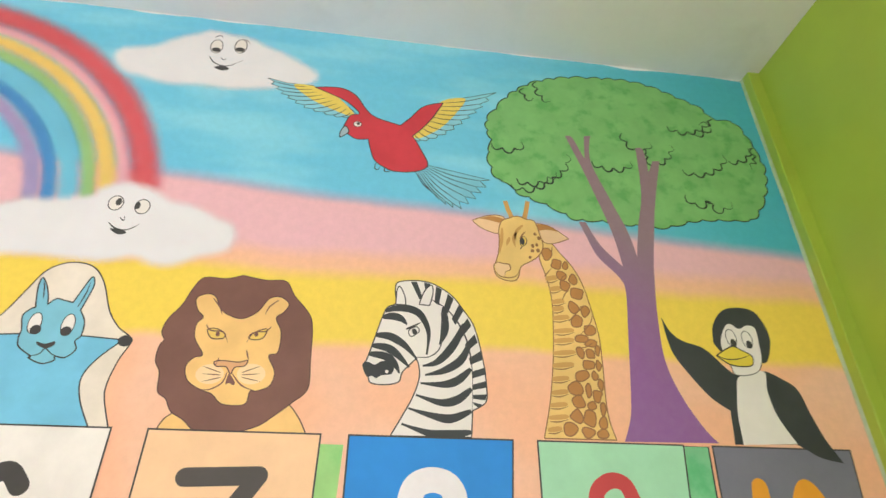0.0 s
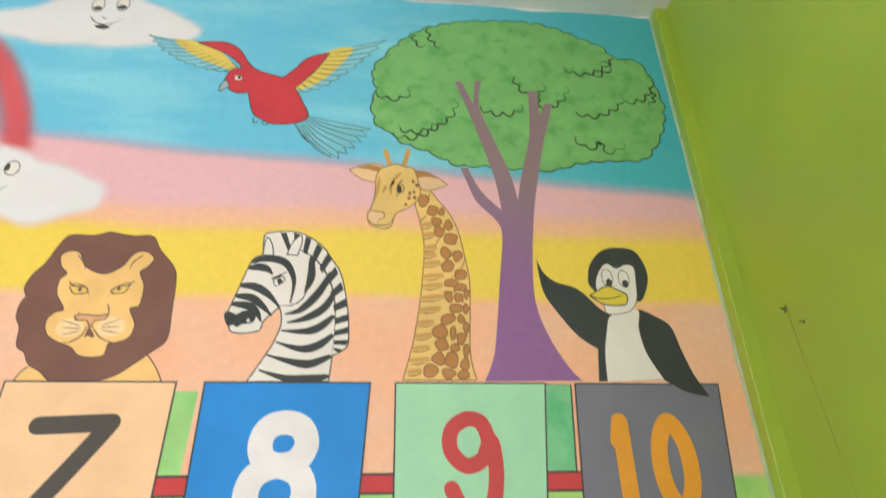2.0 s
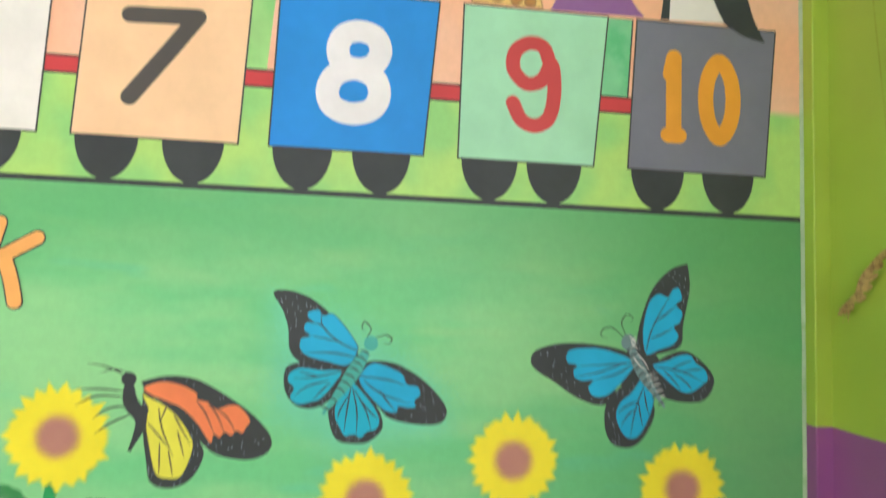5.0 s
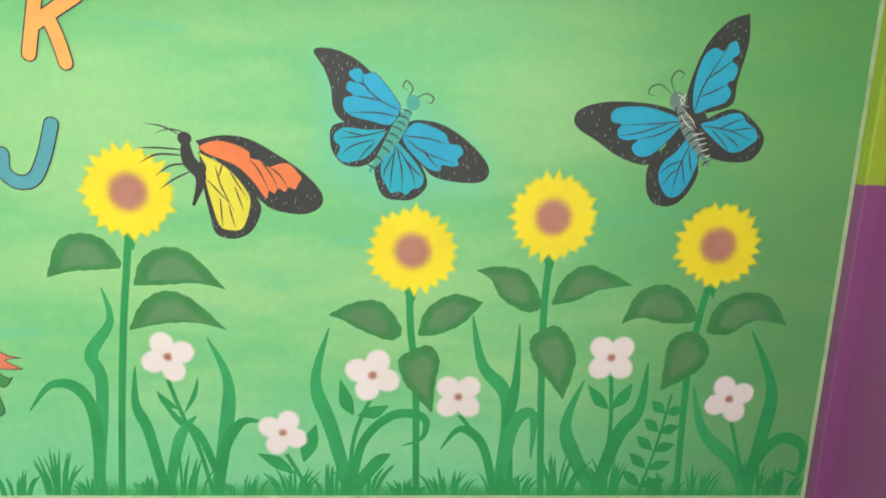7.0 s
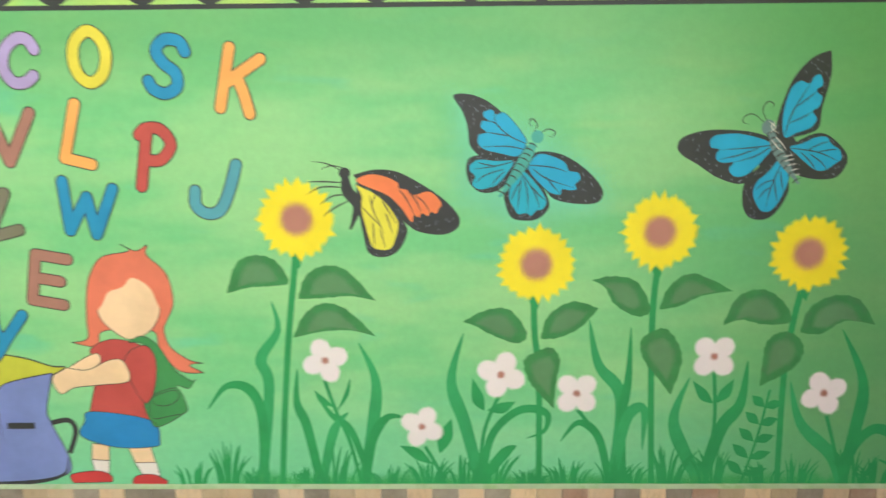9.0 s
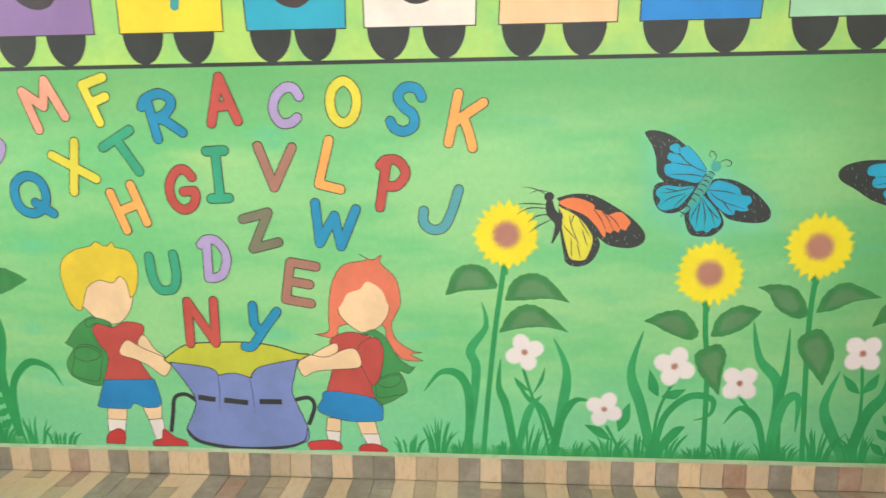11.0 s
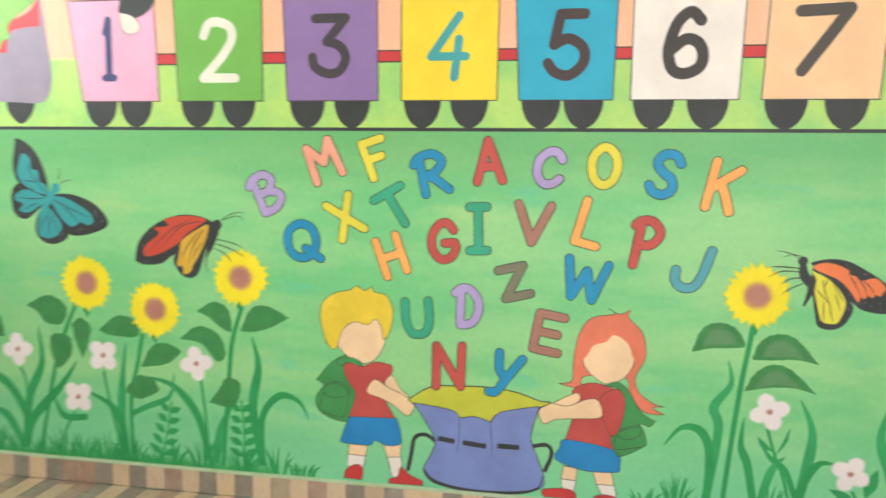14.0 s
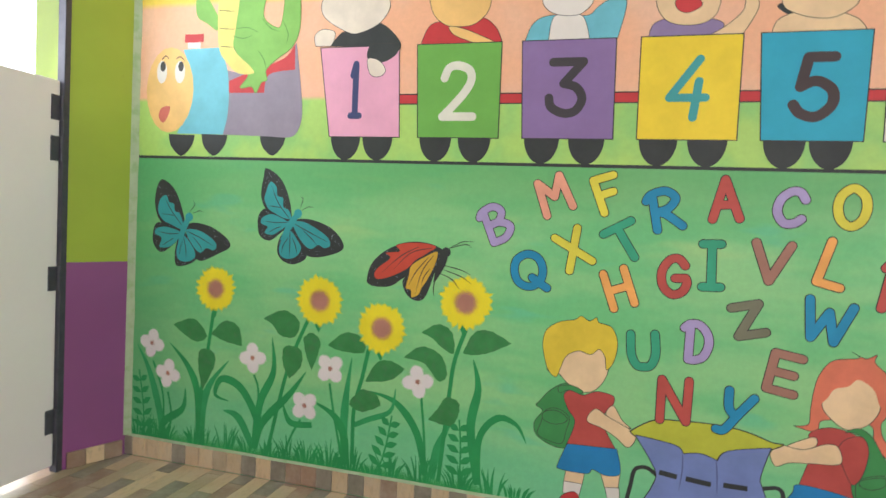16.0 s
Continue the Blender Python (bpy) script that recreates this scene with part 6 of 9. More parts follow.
one_mesh("painted_shape", "plain red and tan painted shapes above the green wagon", [
    (RED, 4, [(1.310, 1.804, 1), (1.340, 1.869), (1.395, 1.888), (1.537, 1.896), (1.599, 1.858), (1.627, 1.800, 1)]),
    (TAN, 5, [(1.419, 1.866), (1.474, 1.857), (1.541, 1.830), (1.606, 1.800, 1), (1.521, 1.801, 1), (1.442, 1.833)]),
    (TAN, 6, [(1.348, 1.932), (1.344, 2.028), (1.453, 2.063), (1.563, 2.015), (1.574, 1.932), (1.527, 1.876), (1.463, 1.864), (1.396, 1.877)]),
])

one_mesh("painted_shape", "plain teal and white painted shapes above the purple wagon", [
    (ENGINE_BLUE, 4, [(1.711, 1.797, 1), (1.738, 1.863), (1.798, 1.891), (1.927, 1.885), (1.965, 1.913), (2.011, 1.940), (2.063, 1.927), (2.038, 1.800, 1)]),
    (WHITE, 5, [(1.797, 1.794, 1), (1.809, 1.880), (1.858, 1.898), (1.918, 1.879), (1.944, 1.793, 1)]),
    (WHITE, 6, [(1.769, 1.942), (1.771, 2.013), (1.859, 2.047), (1.940, 2.002), (1.948, 1.933), (1.907, 1.892), (1.848, 1.888), (1.797, 1.905)]),
])

one_mesh("painted_shape", "plain purple and cream painted shapes above the yellow wagon", [
    (SHIRT_PURPLE, 4, [(2.142, 1.792, 1), (2.158, 1.846), (2.230, 1.866), (2.337, 1.857), (2.383, 1.833), (2.345, 1.789, 1)]),
    (SKIN, 5, [(2.324, 1.792, 1), (2.391, 1.832), (2.440, 1.880), (2.446, 1.926), (2.480, 1.915), (2.483, 1.878), (2.448, 1.811), (2.425, 1.790, 1)]),
    (SKIN, 6, [(2.163, 1.913), (2.167, 1.989), (2.256, 2.021), (2.357, 1.968), (2.362, 1.884), (2.321, 1.843), (2.249, 1.838), (2.194, 1.859)]),
    (RED, 7, [(2.223, 1.919), (2.253, 1.933), (2.298, 1.923), (2.308, 1.900), (2.268, 1.879), (2.235, 1.890)]),
])

one_mesh("painted_shape", "plain cream painted shapes above the teal wagon", [
    (SKIN, 4, [(2.530, 1.795, 1), (2.552, 1.848), (2.657, 1.875), (2.770, 1.842), (2.808, 1.794, 1)]),
    (SKIN, 5, [(2.557, 1.893), (2.560, 1.974), (2.656, 2.004), (2.762, 1.962), (2.775, 1.891), (2.722, 1.849), (2.667, 1.843), (2.601, 1.860)]),
    (BLACK, 4.5, [(2.541, 1.888), (2.570, 1.898), (2.599, 1.878), (2.576, 1.861)]),
])

one_mesh("painted_figure", "plain painted shape in red, blue and yellow with a green bag", [
    (LEAF_BAG, 1, [(1.936, 0.556), (1.877, 0.525), (1.836, 0.475), (1.826, 0.461), (1.850, 0.442), (1.823, 0.396), (1.836, 0.346), (1.908, 0.314), (1.957, 0.329), (1.974, 0.419), (1.996, 0.518)]),
    (LEAF_BAG, 1.5, [(1.861, 0.445), (1.901, 0.458), (1.948, 0.432), (1.940, 0.378), (1.927, 0.331), (1.881, 0.334), (1.837, 0.353), (1.848, 0.399)]),
    (LEAF_BAG, 1.8, [(1.858, 0.440), (1.901, 0.450), (1.941, 0.428), (1.929, 0.407), (1.887, 0.399), (1.853, 0.414)]),
    (LEAF_BAG, 3.2, [(1.904, 0.540), (1.949, 0.550), (1.990, 0.535), (1.982, 0.522), (1.943, 0.532), (1.911, 0.518)]),
    (SKIN, 2, [(1.927, 0.733), (1.898, 0.671), (1.861, 0.622), (1.864, 0.593), (1.899, 0.590), (1.936, 0.556), (1.983, 0.531), (2.031, 0.540), (2.067, 0.587), (2.078, 0.645), (2.065, 0.702), (1.999, 0.730)]),
    (HAIR_YELLOW, 3, [(1.838, 0.698), (1.850, 0.747), (1.896, 0.780), (1.948, 0.792), (1.971, 0.807), (2.001, 0.792), (2.025, 0.806), (2.035, 0.789), (2.080, 0.775), (2.103, 0.722), (2.094, 0.654), (2.070, 0.621), (2.062, 0.667), (2.040, 0.692), (2.012, 0.670), (1.968, 0.679), (1.927, 0.657), (1.910, 0.618), (1.893, 0.575), (1.863, 0.598), (1.846, 0.648)]),
    (SHIRT_RED, 2.5, [(1.925, 0.512), (1.954, 0.533), (1.992, 0.518), (2.041, 0.538), (2.098, 0.529), (2.101, 0.500), (2.077, 0.470), (2.070, 0.421), (2.122, 0.331, 1), (1.943, 0.327, 1), (1.970, 0.415), (1.942, 0.462)]),
    (SHORTS, 3, [(1.947, 0.333, 1), (2.122, 0.339, 1), (2.139, 0.253), (2.090, 0.236), (2.042, 0.251), (2.022, 0.232), (1.924, 0.235), (1.919, 0.258)]),
    (SKIN, 4, [(2.039, 0.475), (2.086, 0.451), (2.143, 0.426), (2.181, 0.404), (2.181, 0.374), (2.157, 0.350), (2.114, 0.382), (2.066, 0.407), (2.012, 0.428)]),
    (SKIN, 3.4, [(2.101, 0.494), (2.134, 0.446), (2.166, 0.419), (2.105, 0.437), (2.077, 0.464)]),
    (SKIN, 2, [(1.948, 0.238, 1), (2.016, 0.240, 1), (2.009, 0.187, 1), (1.942, 0.189, 1)]),
    (SKIN, 2, [(2.071, 0.241, 1), (2.139, 0.247, 1), (2.134, 0.190, 1), (2.089, 0.189, 1)]),
    (WHITE, 2.6, [(1.942, 0.193, 1), (2.009, 0.191, 1), (2.000, 0.146, 1), (1.941, 0.148, 1)]),
    (WHITE, 2.6, [(2.089, 0.193, 1), (2.138, 0.198, 1), (2.141, 0.158), (2.127, 0.119, 1), (2.107, 0.122, 1)]),
    (SHOE_RED, 3.4, [(1.937, 0.136), (1.977, 0.158), (2.000, 0.142), (1.995, 0.101, 1), (1.929, 0.103, 1)]),
    (SHOE_RED, 3.4, [(2.097, 0.114), (2.127, 0.125), (2.139, 0.160), (2.176, 0.132), (2.215, 0.117), (2.218, 0.099, 1), (2.097, 0.097, 1)]),
])

one_mesh("painted_figure", "plain red and blue painted shape with orange top and green bag", [
    (HAIR_RED, 1, [(2.746, 0.684), (2.782, 0.732), (2.855, 0.748), (2.833, 0.766), (2.873, 0.748), (2.904, 0.763), (2.901, 0.737), (2.948, 0.687), (2.961, 0.612), (2.942, 0.564), (2.930, 0.535), (2.944, 0.488), (2.991, 0.452), (3.028, 0.443, 1), (2.991, 0.437), (3.029, 0.416, 1), (2.964, 0.421), (2.916, 0.478), (2.896, 0.535), (2.767, 0.532), (2.749, 0.490), (2.680, 0.502, 1), (2.723, 0.512), (2.726, 0.560), (2.732, 0.627)]),
    (SKIN, 2, [(2.775, 0.628), (2.792, 0.675), (2.838, 0.695), (2.884, 0.683), (2.916, 0.630), (2.923, 0.583), (2.896, 0.535), (2.851, 0.511), (2.814, 0.518), (2.767, 0.561), (2.759, 0.599)]),
    (HAIR_RED, 2.8, [(2.754, 0.591), (2.761, 0.664), (2.808, 0.710), (2.882, 0.711), (2.931, 0.659), (2.940, 0.579), (2.921, 0.602), (2.901, 0.651), (2.857, 0.677), (2.831, 0.653), (2.791, 0.638), (2.773, 0.607)], True),
    (SHIRT_RED, 2.5, [(2.727, 0.480), (2.786, 0.510), (2.860, 0.496), (2.898, 0.458), (2.891, 0.380), (2.876, 0.278, 1), (2.708, 0.303, 1), (2.732, 0.386), (2.750, 0.435)]),
    (LEAF_BAG, 3.2, [(2.832, 0.501), (2.869, 0.519), (2.907, 0.497), (2.936, 0.449), (2.955, 0.420), (2.993, 0.394), (3.004, 0.398, 1), (2.984, 0.372), (2.952, 0.378), (2.976, 0.319), (2.949, 0.289), (2.893, 0.262), (2.874, 0.278), (2.860, 0.330), (2.881, 0.380), (2.899, 0.419), (2.894, 0.477), (2.860, 0.501)]),
    (LEAF_BAG, 3.7, [(2.879, 0.347), (2.915, 0.366), (2.955, 0.371), (2.974, 0.329), (2.972, 0.304), (2.931, 0.294), (2.882, 0.286), (2.873, 0.315)]),
    (LEAF_BAG, 4.0, [(2.883, 0.345), (2.919, 0.361), (2.951, 0.366), (2.954, 0.342), (2.922, 0.323), (2.890, 0.327)]),
    (SHIRT_RED, 4, [(2.833, 0.476), (2.879, 0.492), (2.902, 0.448), (2.891, 0.370), (2.864, 0.330), (2.835, 0.379), (2.815, 0.437)]),
    (SHORTS, 3, [(2.714, 0.307), (2.874, 0.281), (2.894, 0.222), (2.876, 0.204), (2.772, 0.203), (2.679, 0.235), (2.692, 0.277)]),
    (SKIN, 4.6, [(2.815, 0.448), (2.825, 0.394), (2.751, 0.383), (2.676, 0.375), (2.638, 0.357), (2.619, 0.382), (2.619, 0.405), (2.647, 0.431), (2.713, 0.425), (2.778, 0.453)]),
    (SKIN, 3.6, [(2.740, 0.472), (2.750, 0.443), (2.694, 0.415), (2.656, 0.424)]),
    (SKIN, 2, [(2.706, 0.214, 1), (2.753, 0.209, 1), (2.750, 0.165, 1), (2.700, 0.163, 1)]),
    (SKIN, 2, [(2.804, 0.204, 1), (2.866, 0.210, 1), (2.879, 0.150, 1), (2.820, 0.157, 1)]),
    (WHITE, 2.6, [(2.700, 0.167, 1), (2.750, 0.163, 1), (2.745, 0.124, 1), (2.707, 0.123, 1)]),
    (WHITE, 2.6, [(2.820, 0.157, 1), (2.879, 0.158, 1), (2.887, 0.118, 1), (2.840, 0.117, 1)]),
    (SHOE_RED, 3.4, [(2.640, 0.123), (2.716, 0.133), (2.751, 0.118), (2.751, 0.100, 1), (2.644, 0.097, 1)]),
    (SHOE_RED, 3.4, [(2.808, 0.100, 1), (2.821, 0.118), (2.868, 0.122), (2.907, 0.103, 1), (2.903, 0.090, 1), (2.812, 0.090, 1)]),
])

fig = figure("painted_sack", "painted blue cloth bag, open at the top with a yellow lining")
area(fig, "lining", LINING, 5, [(2.162, 0.409, 1), (2.240, 0.460), (2.335, 0.470), (2.449, 0.472), (2.543, 0.460), (2.619, 0.436), (2.656, 0.433), (2.619, 0.411, 1), (2.506, 0.387), (2.468, 0.374), (2.452, 0.342, 1), (2.401, 0.357), (2.343, 0.352, 1), (2.315, 0.379), (2.181, 0.394, 1)], line=0.004)
area(fig, "cloth", SACK_BLUE, 6, [(2.181, 0.400, 1), (2.315, 0.383), (2.345, 0.356, 1), (2.401, 0.365), (2.456, 0.348, 1), (2.487, 0.387), (2.619, 0.417, 1), (2.593, 0.314), (2.601, 0.275), (2.643, 0.156), (2.601, 0.114), (2.428, 0.093), (2.273, 0.109), (2.221, 0.154), (2.245, 0.215), (2.260, 0.266), (2.237, 0.316)], line=0.003)
stroke(fig, "base_band", BLACK, 7, 0.013, [(2.219, 0.164), (2.263, 0.119), (2.389, 0.096), (2.544, 0.102), (2.621, 0.125), (2.637, 0.172)])
stroke(fig, "handle", BLACK, 5.5, 0.014, [(2.264, 0.264), (2.227, 0.287), (2.188, 0.274), (2.176, 0.214), (2.164, 0.150)], taper=False)
stroke(fig, "handle", BLACK, 5.5, 0.014, [(2.597, 0.273), (2.648, 0.282), (2.665, 0.250), (2.643, 0.186)], taper=False)
stroke(fig, "strap", BLACK, 7, 0.018, [(2.270, 0.278), (2.329, 0.270)], taper=False)
stroke(fig, "strap", BLACK, 7, 0.018, [(2.358, 0.269), (2.440, 0.261)], taper=False)
stroke(fig, "strap", BLACK, 7, 0.018, [(2.479, 0.266), (2.555, 0.266)], taper=False)
stroke(fig, "fold", SACK_DARK, 7, 0.005, [(2.343, 0.352), (2.345, 0.298), (2.338, 0.222)])
stroke(fig, "fold", SACK_DARK, 7, 0.005, [(2.452, 0.344), (2.458, 0.291), (2.461, 0.225)])

fig = figure("painted_butterfly", "painted blue butterfly with black wing edges", group="painted butterflies")
sprayed(fig, "halo", HALO, 0.5, curve([(3.713, 1.113), (3.772, 1.104), (3.866, 1.061), (3.950, 1.017), (4.062, 0.937), (4.066, 0.853), (3.955, 0.838), (3.894, 0.800), (3.795, 0.847), (3.722, 0.894), (3.718, 1.012)]), 0.13, radial=True)
area(fig, "wing_root", BLACK, 0.8, [(3.850, 1.000), (3.885, 1.010), (3.905, 0.985), (3.900, 0.945), (3.870, 0.915), (3.842, 0.925), (3.835, 0.965)])
area(fig, "wing", BLACK, 1, [(3.701, 1.133), (3.735, 1.138), (3.784, 1.121), (3.831, 1.083), (3.866, 1.038), (3.885, 0.998), (3.861, 0.985), (3.819, 0.978), (3.771, 0.984), (3.742, 1.012), (3.736, 1.058), (3.722, 1.097)])
area(fig, "wing", BLACK, 1.5, [(3.736, 0.975), (3.771, 0.988), (3.843, 0.982), (3.862, 0.968), (3.831, 0.912), (3.795, 0.893), (3.759, 0.899), (3.736, 0.930)])
area(fig, "wing", BLACK, 2, [(3.861, 0.957), (3.885, 0.948), (3.929, 0.901), (3.944, 0.857), (3.918, 0.827), (3.887, 0.821), (3.850, 0.828), (3.833, 0.860), (3.830, 0.902)])
area(fig, "wing", BLACK, 2.5, [(3.905, 0.992), (3.963, 0.991), (4.018, 0.963), (4.063, 0.922), (4.080, 0.890), (4.065, 0.866), (4.016, 0.863), (3.960, 0.874), (3.935, 0.896), (3.889, 0.951)])
area(fig, "wing_patch", BF_BLUE, 3.2, [(3.776, 1.094), (3.797, 1.100), (3.808, 1.088), (3.827, 1.092), (3.851, 1.070), (3.874, 1.040), (3.884, 1.017), (3.863, 0.984), (3.818, 0.991), (3.779, 1.001), (3.762, 1.017), (3.764, 1.038), (3.782, 1.044), (3.768, 1.057), (3.774, 1.073), (3.789, 1.071), (3.776, 1.082)], line=0.0015)
area(fig, "wing_patch", BF_TEAL, 3.2, [(3.744, 0.965), (3.766, 0.977), (3.810, 0.973), (3.852, 0.972), (3.835, 0.940), (3.811, 0.913), (3.790, 0.905), (3.765, 0.901), (3.747, 0.914), (3.754, 0.934), (3.741, 0.949)], line=0.0015)
area(fig, "wing_patch", BF_TEAL, 3.2, [(3.874, 0.949), (3.901, 0.926), (3.926, 0.895), (3.937, 0.868), (3.928, 0.850), (3.912, 0.846), (3.899, 0.833), (3.883, 0.840), (3.865, 0.837), (3.852, 0.856), (3.842, 0.876), (3.843, 0.904), (3.856, 0.929)], line=0.0015)
area(fig, "wing_patch", BF_BLUE, 3.2, [(3.890, 0.962), (3.913, 0.989), (3.944, 0.986), (3.981, 0.969), (3.992, 0.948), (4.015, 0.943), (4.022, 0.926), (4.010, 0.913), (4.013, 0.900), (3.996, 0.897), (3.976, 0.900), (3.972, 0.887), (3.947, 0.891), (3.918, 0.915), (3.894, 0.943)], line=0.0015)
stroke(fig, "vein", INK, 4.2, 0.0032, [(3.884, 1.015), (3.842, 1.034), (3.807, 1.066), (3.804, 1.097)])
stroke(fig, "vein", INK, 4.2, 0.0032, [(3.842, 1.034), (3.814, 1.039), (3.782, 1.044)])
stroke(fig, "vein", INK, 4.2, 0.0032, [(3.818, 1.056), (3.802, 1.068), (3.789, 1.071)])
stroke(fig, "vein", INK, 4.2, 0.0032, [(3.879, 1.001), (3.834, 1.009), (3.774, 1.008)])
stroke(fig, "vein", INK, 4.2, 0.0032, [(3.851, 0.971), (3.802, 0.959), (3.752, 0.953)])
stroke(fig, "vein", INK, 4.2, 0.0032, [(3.827, 0.952), (3.782, 0.938), (3.756, 0.918)])
stroke(fig, "vein", INK, 4.2, 0.0032, [(3.830, 0.947), (3.810, 0.928), (3.793, 0.907)])
stroke(fig, "vein", INK, 4.2, 0.0032, [(3.810, 0.959), (3.778, 0.965), (3.762, 0.970)])
stroke(fig, "vein", INK, 4.2, 0.0032, [(3.874, 0.944), (3.867, 0.889), (3.863, 0.843)])
stroke(fig, "vein", INK, 4.2, 0.0032, [(3.876, 0.939), (3.888, 0.890), (3.889, 0.840)])
stroke(fig, "vein", INK, 4.2, 0.0032, [(3.880, 0.934), (3.907, 0.890), (3.919, 0.851)])
stroke(fig, "vein", INK, 4.2, 0.0032, [(3.870, 0.923), (3.852, 0.889), (3.849, 0.871)])
stroke(fig, "vein", INK, 4.2, 0.0032, [(3.893, 0.914), (3.918, 0.886), (3.932, 0.874)])
stroke(fig, "vein", INK, 4.2, 0.0032, [(3.890, 0.962), (3.949, 0.956), (3.988, 0.944)])
stroke(fig, "vein", INK, 4.2, 0.0032, [(3.900, 0.953), (3.937, 0.927), (4.006, 0.904)])
stroke(fig, "vein", INK, 4.2, 0.0032, [(3.934, 0.933), (3.950, 0.912), (3.970, 0.890)])
wing_dots(fig)
stroke(fig, "body", BF_BODY, 5, 0.03, [(3.903, 1.016), (3.883, 0.981), (3.858, 0.939), (3.817, 0.882)])
disc(fig, "head", BF_BODY, 5.4, 3.911, 1.032, 0.0150, 0.0160, 0)
stroke(fig, "rib", INK, 5.8, 0.0035, [(3.888, 1.017), (3.901, 1.014), (3.911, 1.005)])
stroke(fig, "rib", INK, 5.8, 0.0035, [(3.881, 1.004), (3.894, 1.001), (3.904, 0.992)])
stroke(fig, "rib", INK, 5.8, 0.0035, [(3.874, 0.992), (3.887, 0.989), (3.897, 0.980)])
stroke(fig, "rib", INK, 5.8, 0.0035, [(3.867, 0.981), (3.881, 0.977), (3.890, 0.968)])
stroke(fig, "rib", INK, 5.8, 0.0035, [(3.859, 0.966), (3.872, 0.963), (3.882, 0.953)])
stroke(fig, "rib", INK, 5.8, 0.0035, [(3.850, 0.952), (3.863, 0.948), (3.873, 0.939)])
stroke(fig, "rib", INK, 5.8, 0.0035, [(3.841, 0.938), (3.854, 0.933), (3.862, 0.923)])
stroke(fig, "rib", INK, 5.8, 0.0035, [(3.827, 0.918), (3.839, 0.913), (3.848, 0.903)])
stroke(fig, "rib", INK, 5.8, 0.0035, [(3.812, 0.898), (3.825, 0.893), (3.834, 0.883)])
stroke(fig, "feeler", INK, 6, 0.003, [(3.902, 1.045), (3.910, 1.062), (3.896, 1.077), (3.890, 1.064), (3.899, 1.057)])
stroke(fig, "feeler", INK, 6, 0.003, [(3.920, 1.042), (3.938, 1.051), (3.955, 1.043), (3.948, 1.031), (3.938, 1.035)])

fig = figure("painted_butterfly", "painted blue butterfly with black wing edges", group="painted butterflies")
area(fig, "wing_root", BLACK, 0.8, [(4.478, 1.025), (4.505, 1.050), (4.545, 1.030), (4.565, 0.990), (4.552, 0.945), (4.520, 0.930), (4.470, 0.955), (4.462, 0.990)])
area(fig, "wing", BLACK, 1, [(4.505, 1.018), (4.508, 1.084), (4.536, 1.167), (4.579, 1.217), (4.622, 1.234, 1), (4.628, 1.177), (4.613, 1.096), (4.606, 1.046), (4.551, 1.026)])
area(fig, "wing", BLACK, 1.5, [(4.261, 1.006), (4.277, 1.030), (4.336, 1.045), (4.422, 1.043), (4.485, 1.027), (4.510, 0.995), (4.469, 0.971), (4.435, 0.913), (4.371, 0.925), (4.313, 0.961), (4.274, 0.984)])
area(fig, "wing", BLACK, 2, [(4.504, 0.974), (4.535, 0.936), (4.547, 0.894), (4.522, 0.842), (4.489, 0.820), (4.450, 0.828), (4.432, 0.867), (4.440, 0.924)])
area(fig, "wing", BLACK, 2.5, [(4.527, 0.984), (4.561, 1.017), (4.608, 1.036), (4.647, 1.022), (4.687, 0.976), (4.668, 0.930), (4.623, 0.921), (4.571, 0.930), (4.537, 0.954)])
area(fig, "wing_patch", BF_BLUE, 3.2, [(4.525, 1.026), (4.517, 1.079), (4.530, 1.140), (4.553, 1.163), (4.575, 1.157), (4.586, 1.173), (4.602, 1.177), (4.610, 1.153), (4.596, 1.139), (4.611, 1.123), (4.605, 1.099), (4.591, 1.089), (4.602, 1.070), (4.589, 1.049), (4.555, 1.036)], line=0.0015)
area(fig, "wing_patch", BF_BLUE, 3.2, [(4.341, 1.019), (4.356, 1.033), (4.407, 1.037), (4.450, 1.029), (4.485, 1.017), (4.498, 1.001), (4.482, 0.976), (4.459, 0.951), (4.439, 0.934), (4.419, 0.928), (4.401, 0.933), (4.392, 0.950), (4.403, 0.965), (4.380, 0.963), (4.361, 0.970), (4.358, 0.986), (4.365, 0.997), (4.345, 1.002)], line=0.0015)
area(fig, "wing_patch", BF_BLUE, 3.2, [(4.521, 0.977), (4.540, 0.958), (4.545, 0.925), (4.536, 0.891), (4.522, 0.861), (4.503, 0.841), (4.480, 0.843), (4.463, 0.868), (4.457, 0.893), (4.467, 0.919), (4.491, 0.940)], line=0.0015)
area(fig, "wing_patch", BF_BLUE, 3.2, [(4.541, 1.002), (4.572, 1.012), (4.603, 1.026), (4.630, 1.027), (4.645, 1.009), (4.667, 0.993), (4.672, 0.972), (4.660, 0.961), (4.635, 0.944), (4.612, 0.943), (4.588, 0.958), (4.563, 0.979)], line=0.0015)
stroke(fig, "vein", INK, 4.2, 0.0032, [(4.525, 1.031), (4.541, 1.088), (4.585, 1.166)])
stroke(fig, "vein", INK, 4.2, 0.0032, [(4.536, 1.061), (4.566, 1.074), (4.592, 1.089)])
stroke(fig, "vein", INK, 4.2, 0.0032, [(4.542, 1.096), (4.573, 1.118), (4.598, 1.139)])
stroke(fig, "vein", INK, 4.2, 0.0032, [(4.495, 1.007), (4.445, 1.001), (4.365, 0.996)])
stroke(fig, "vein", INK, 4.2, 0.0032, [(4.496, 1.004), (4.456, 0.980), (4.403, 0.965)])
stroke(fig, "vein", INK, 4.2, 0.0032, [(4.466, 1.001), (4.413, 0.982), (4.363, 0.972)])
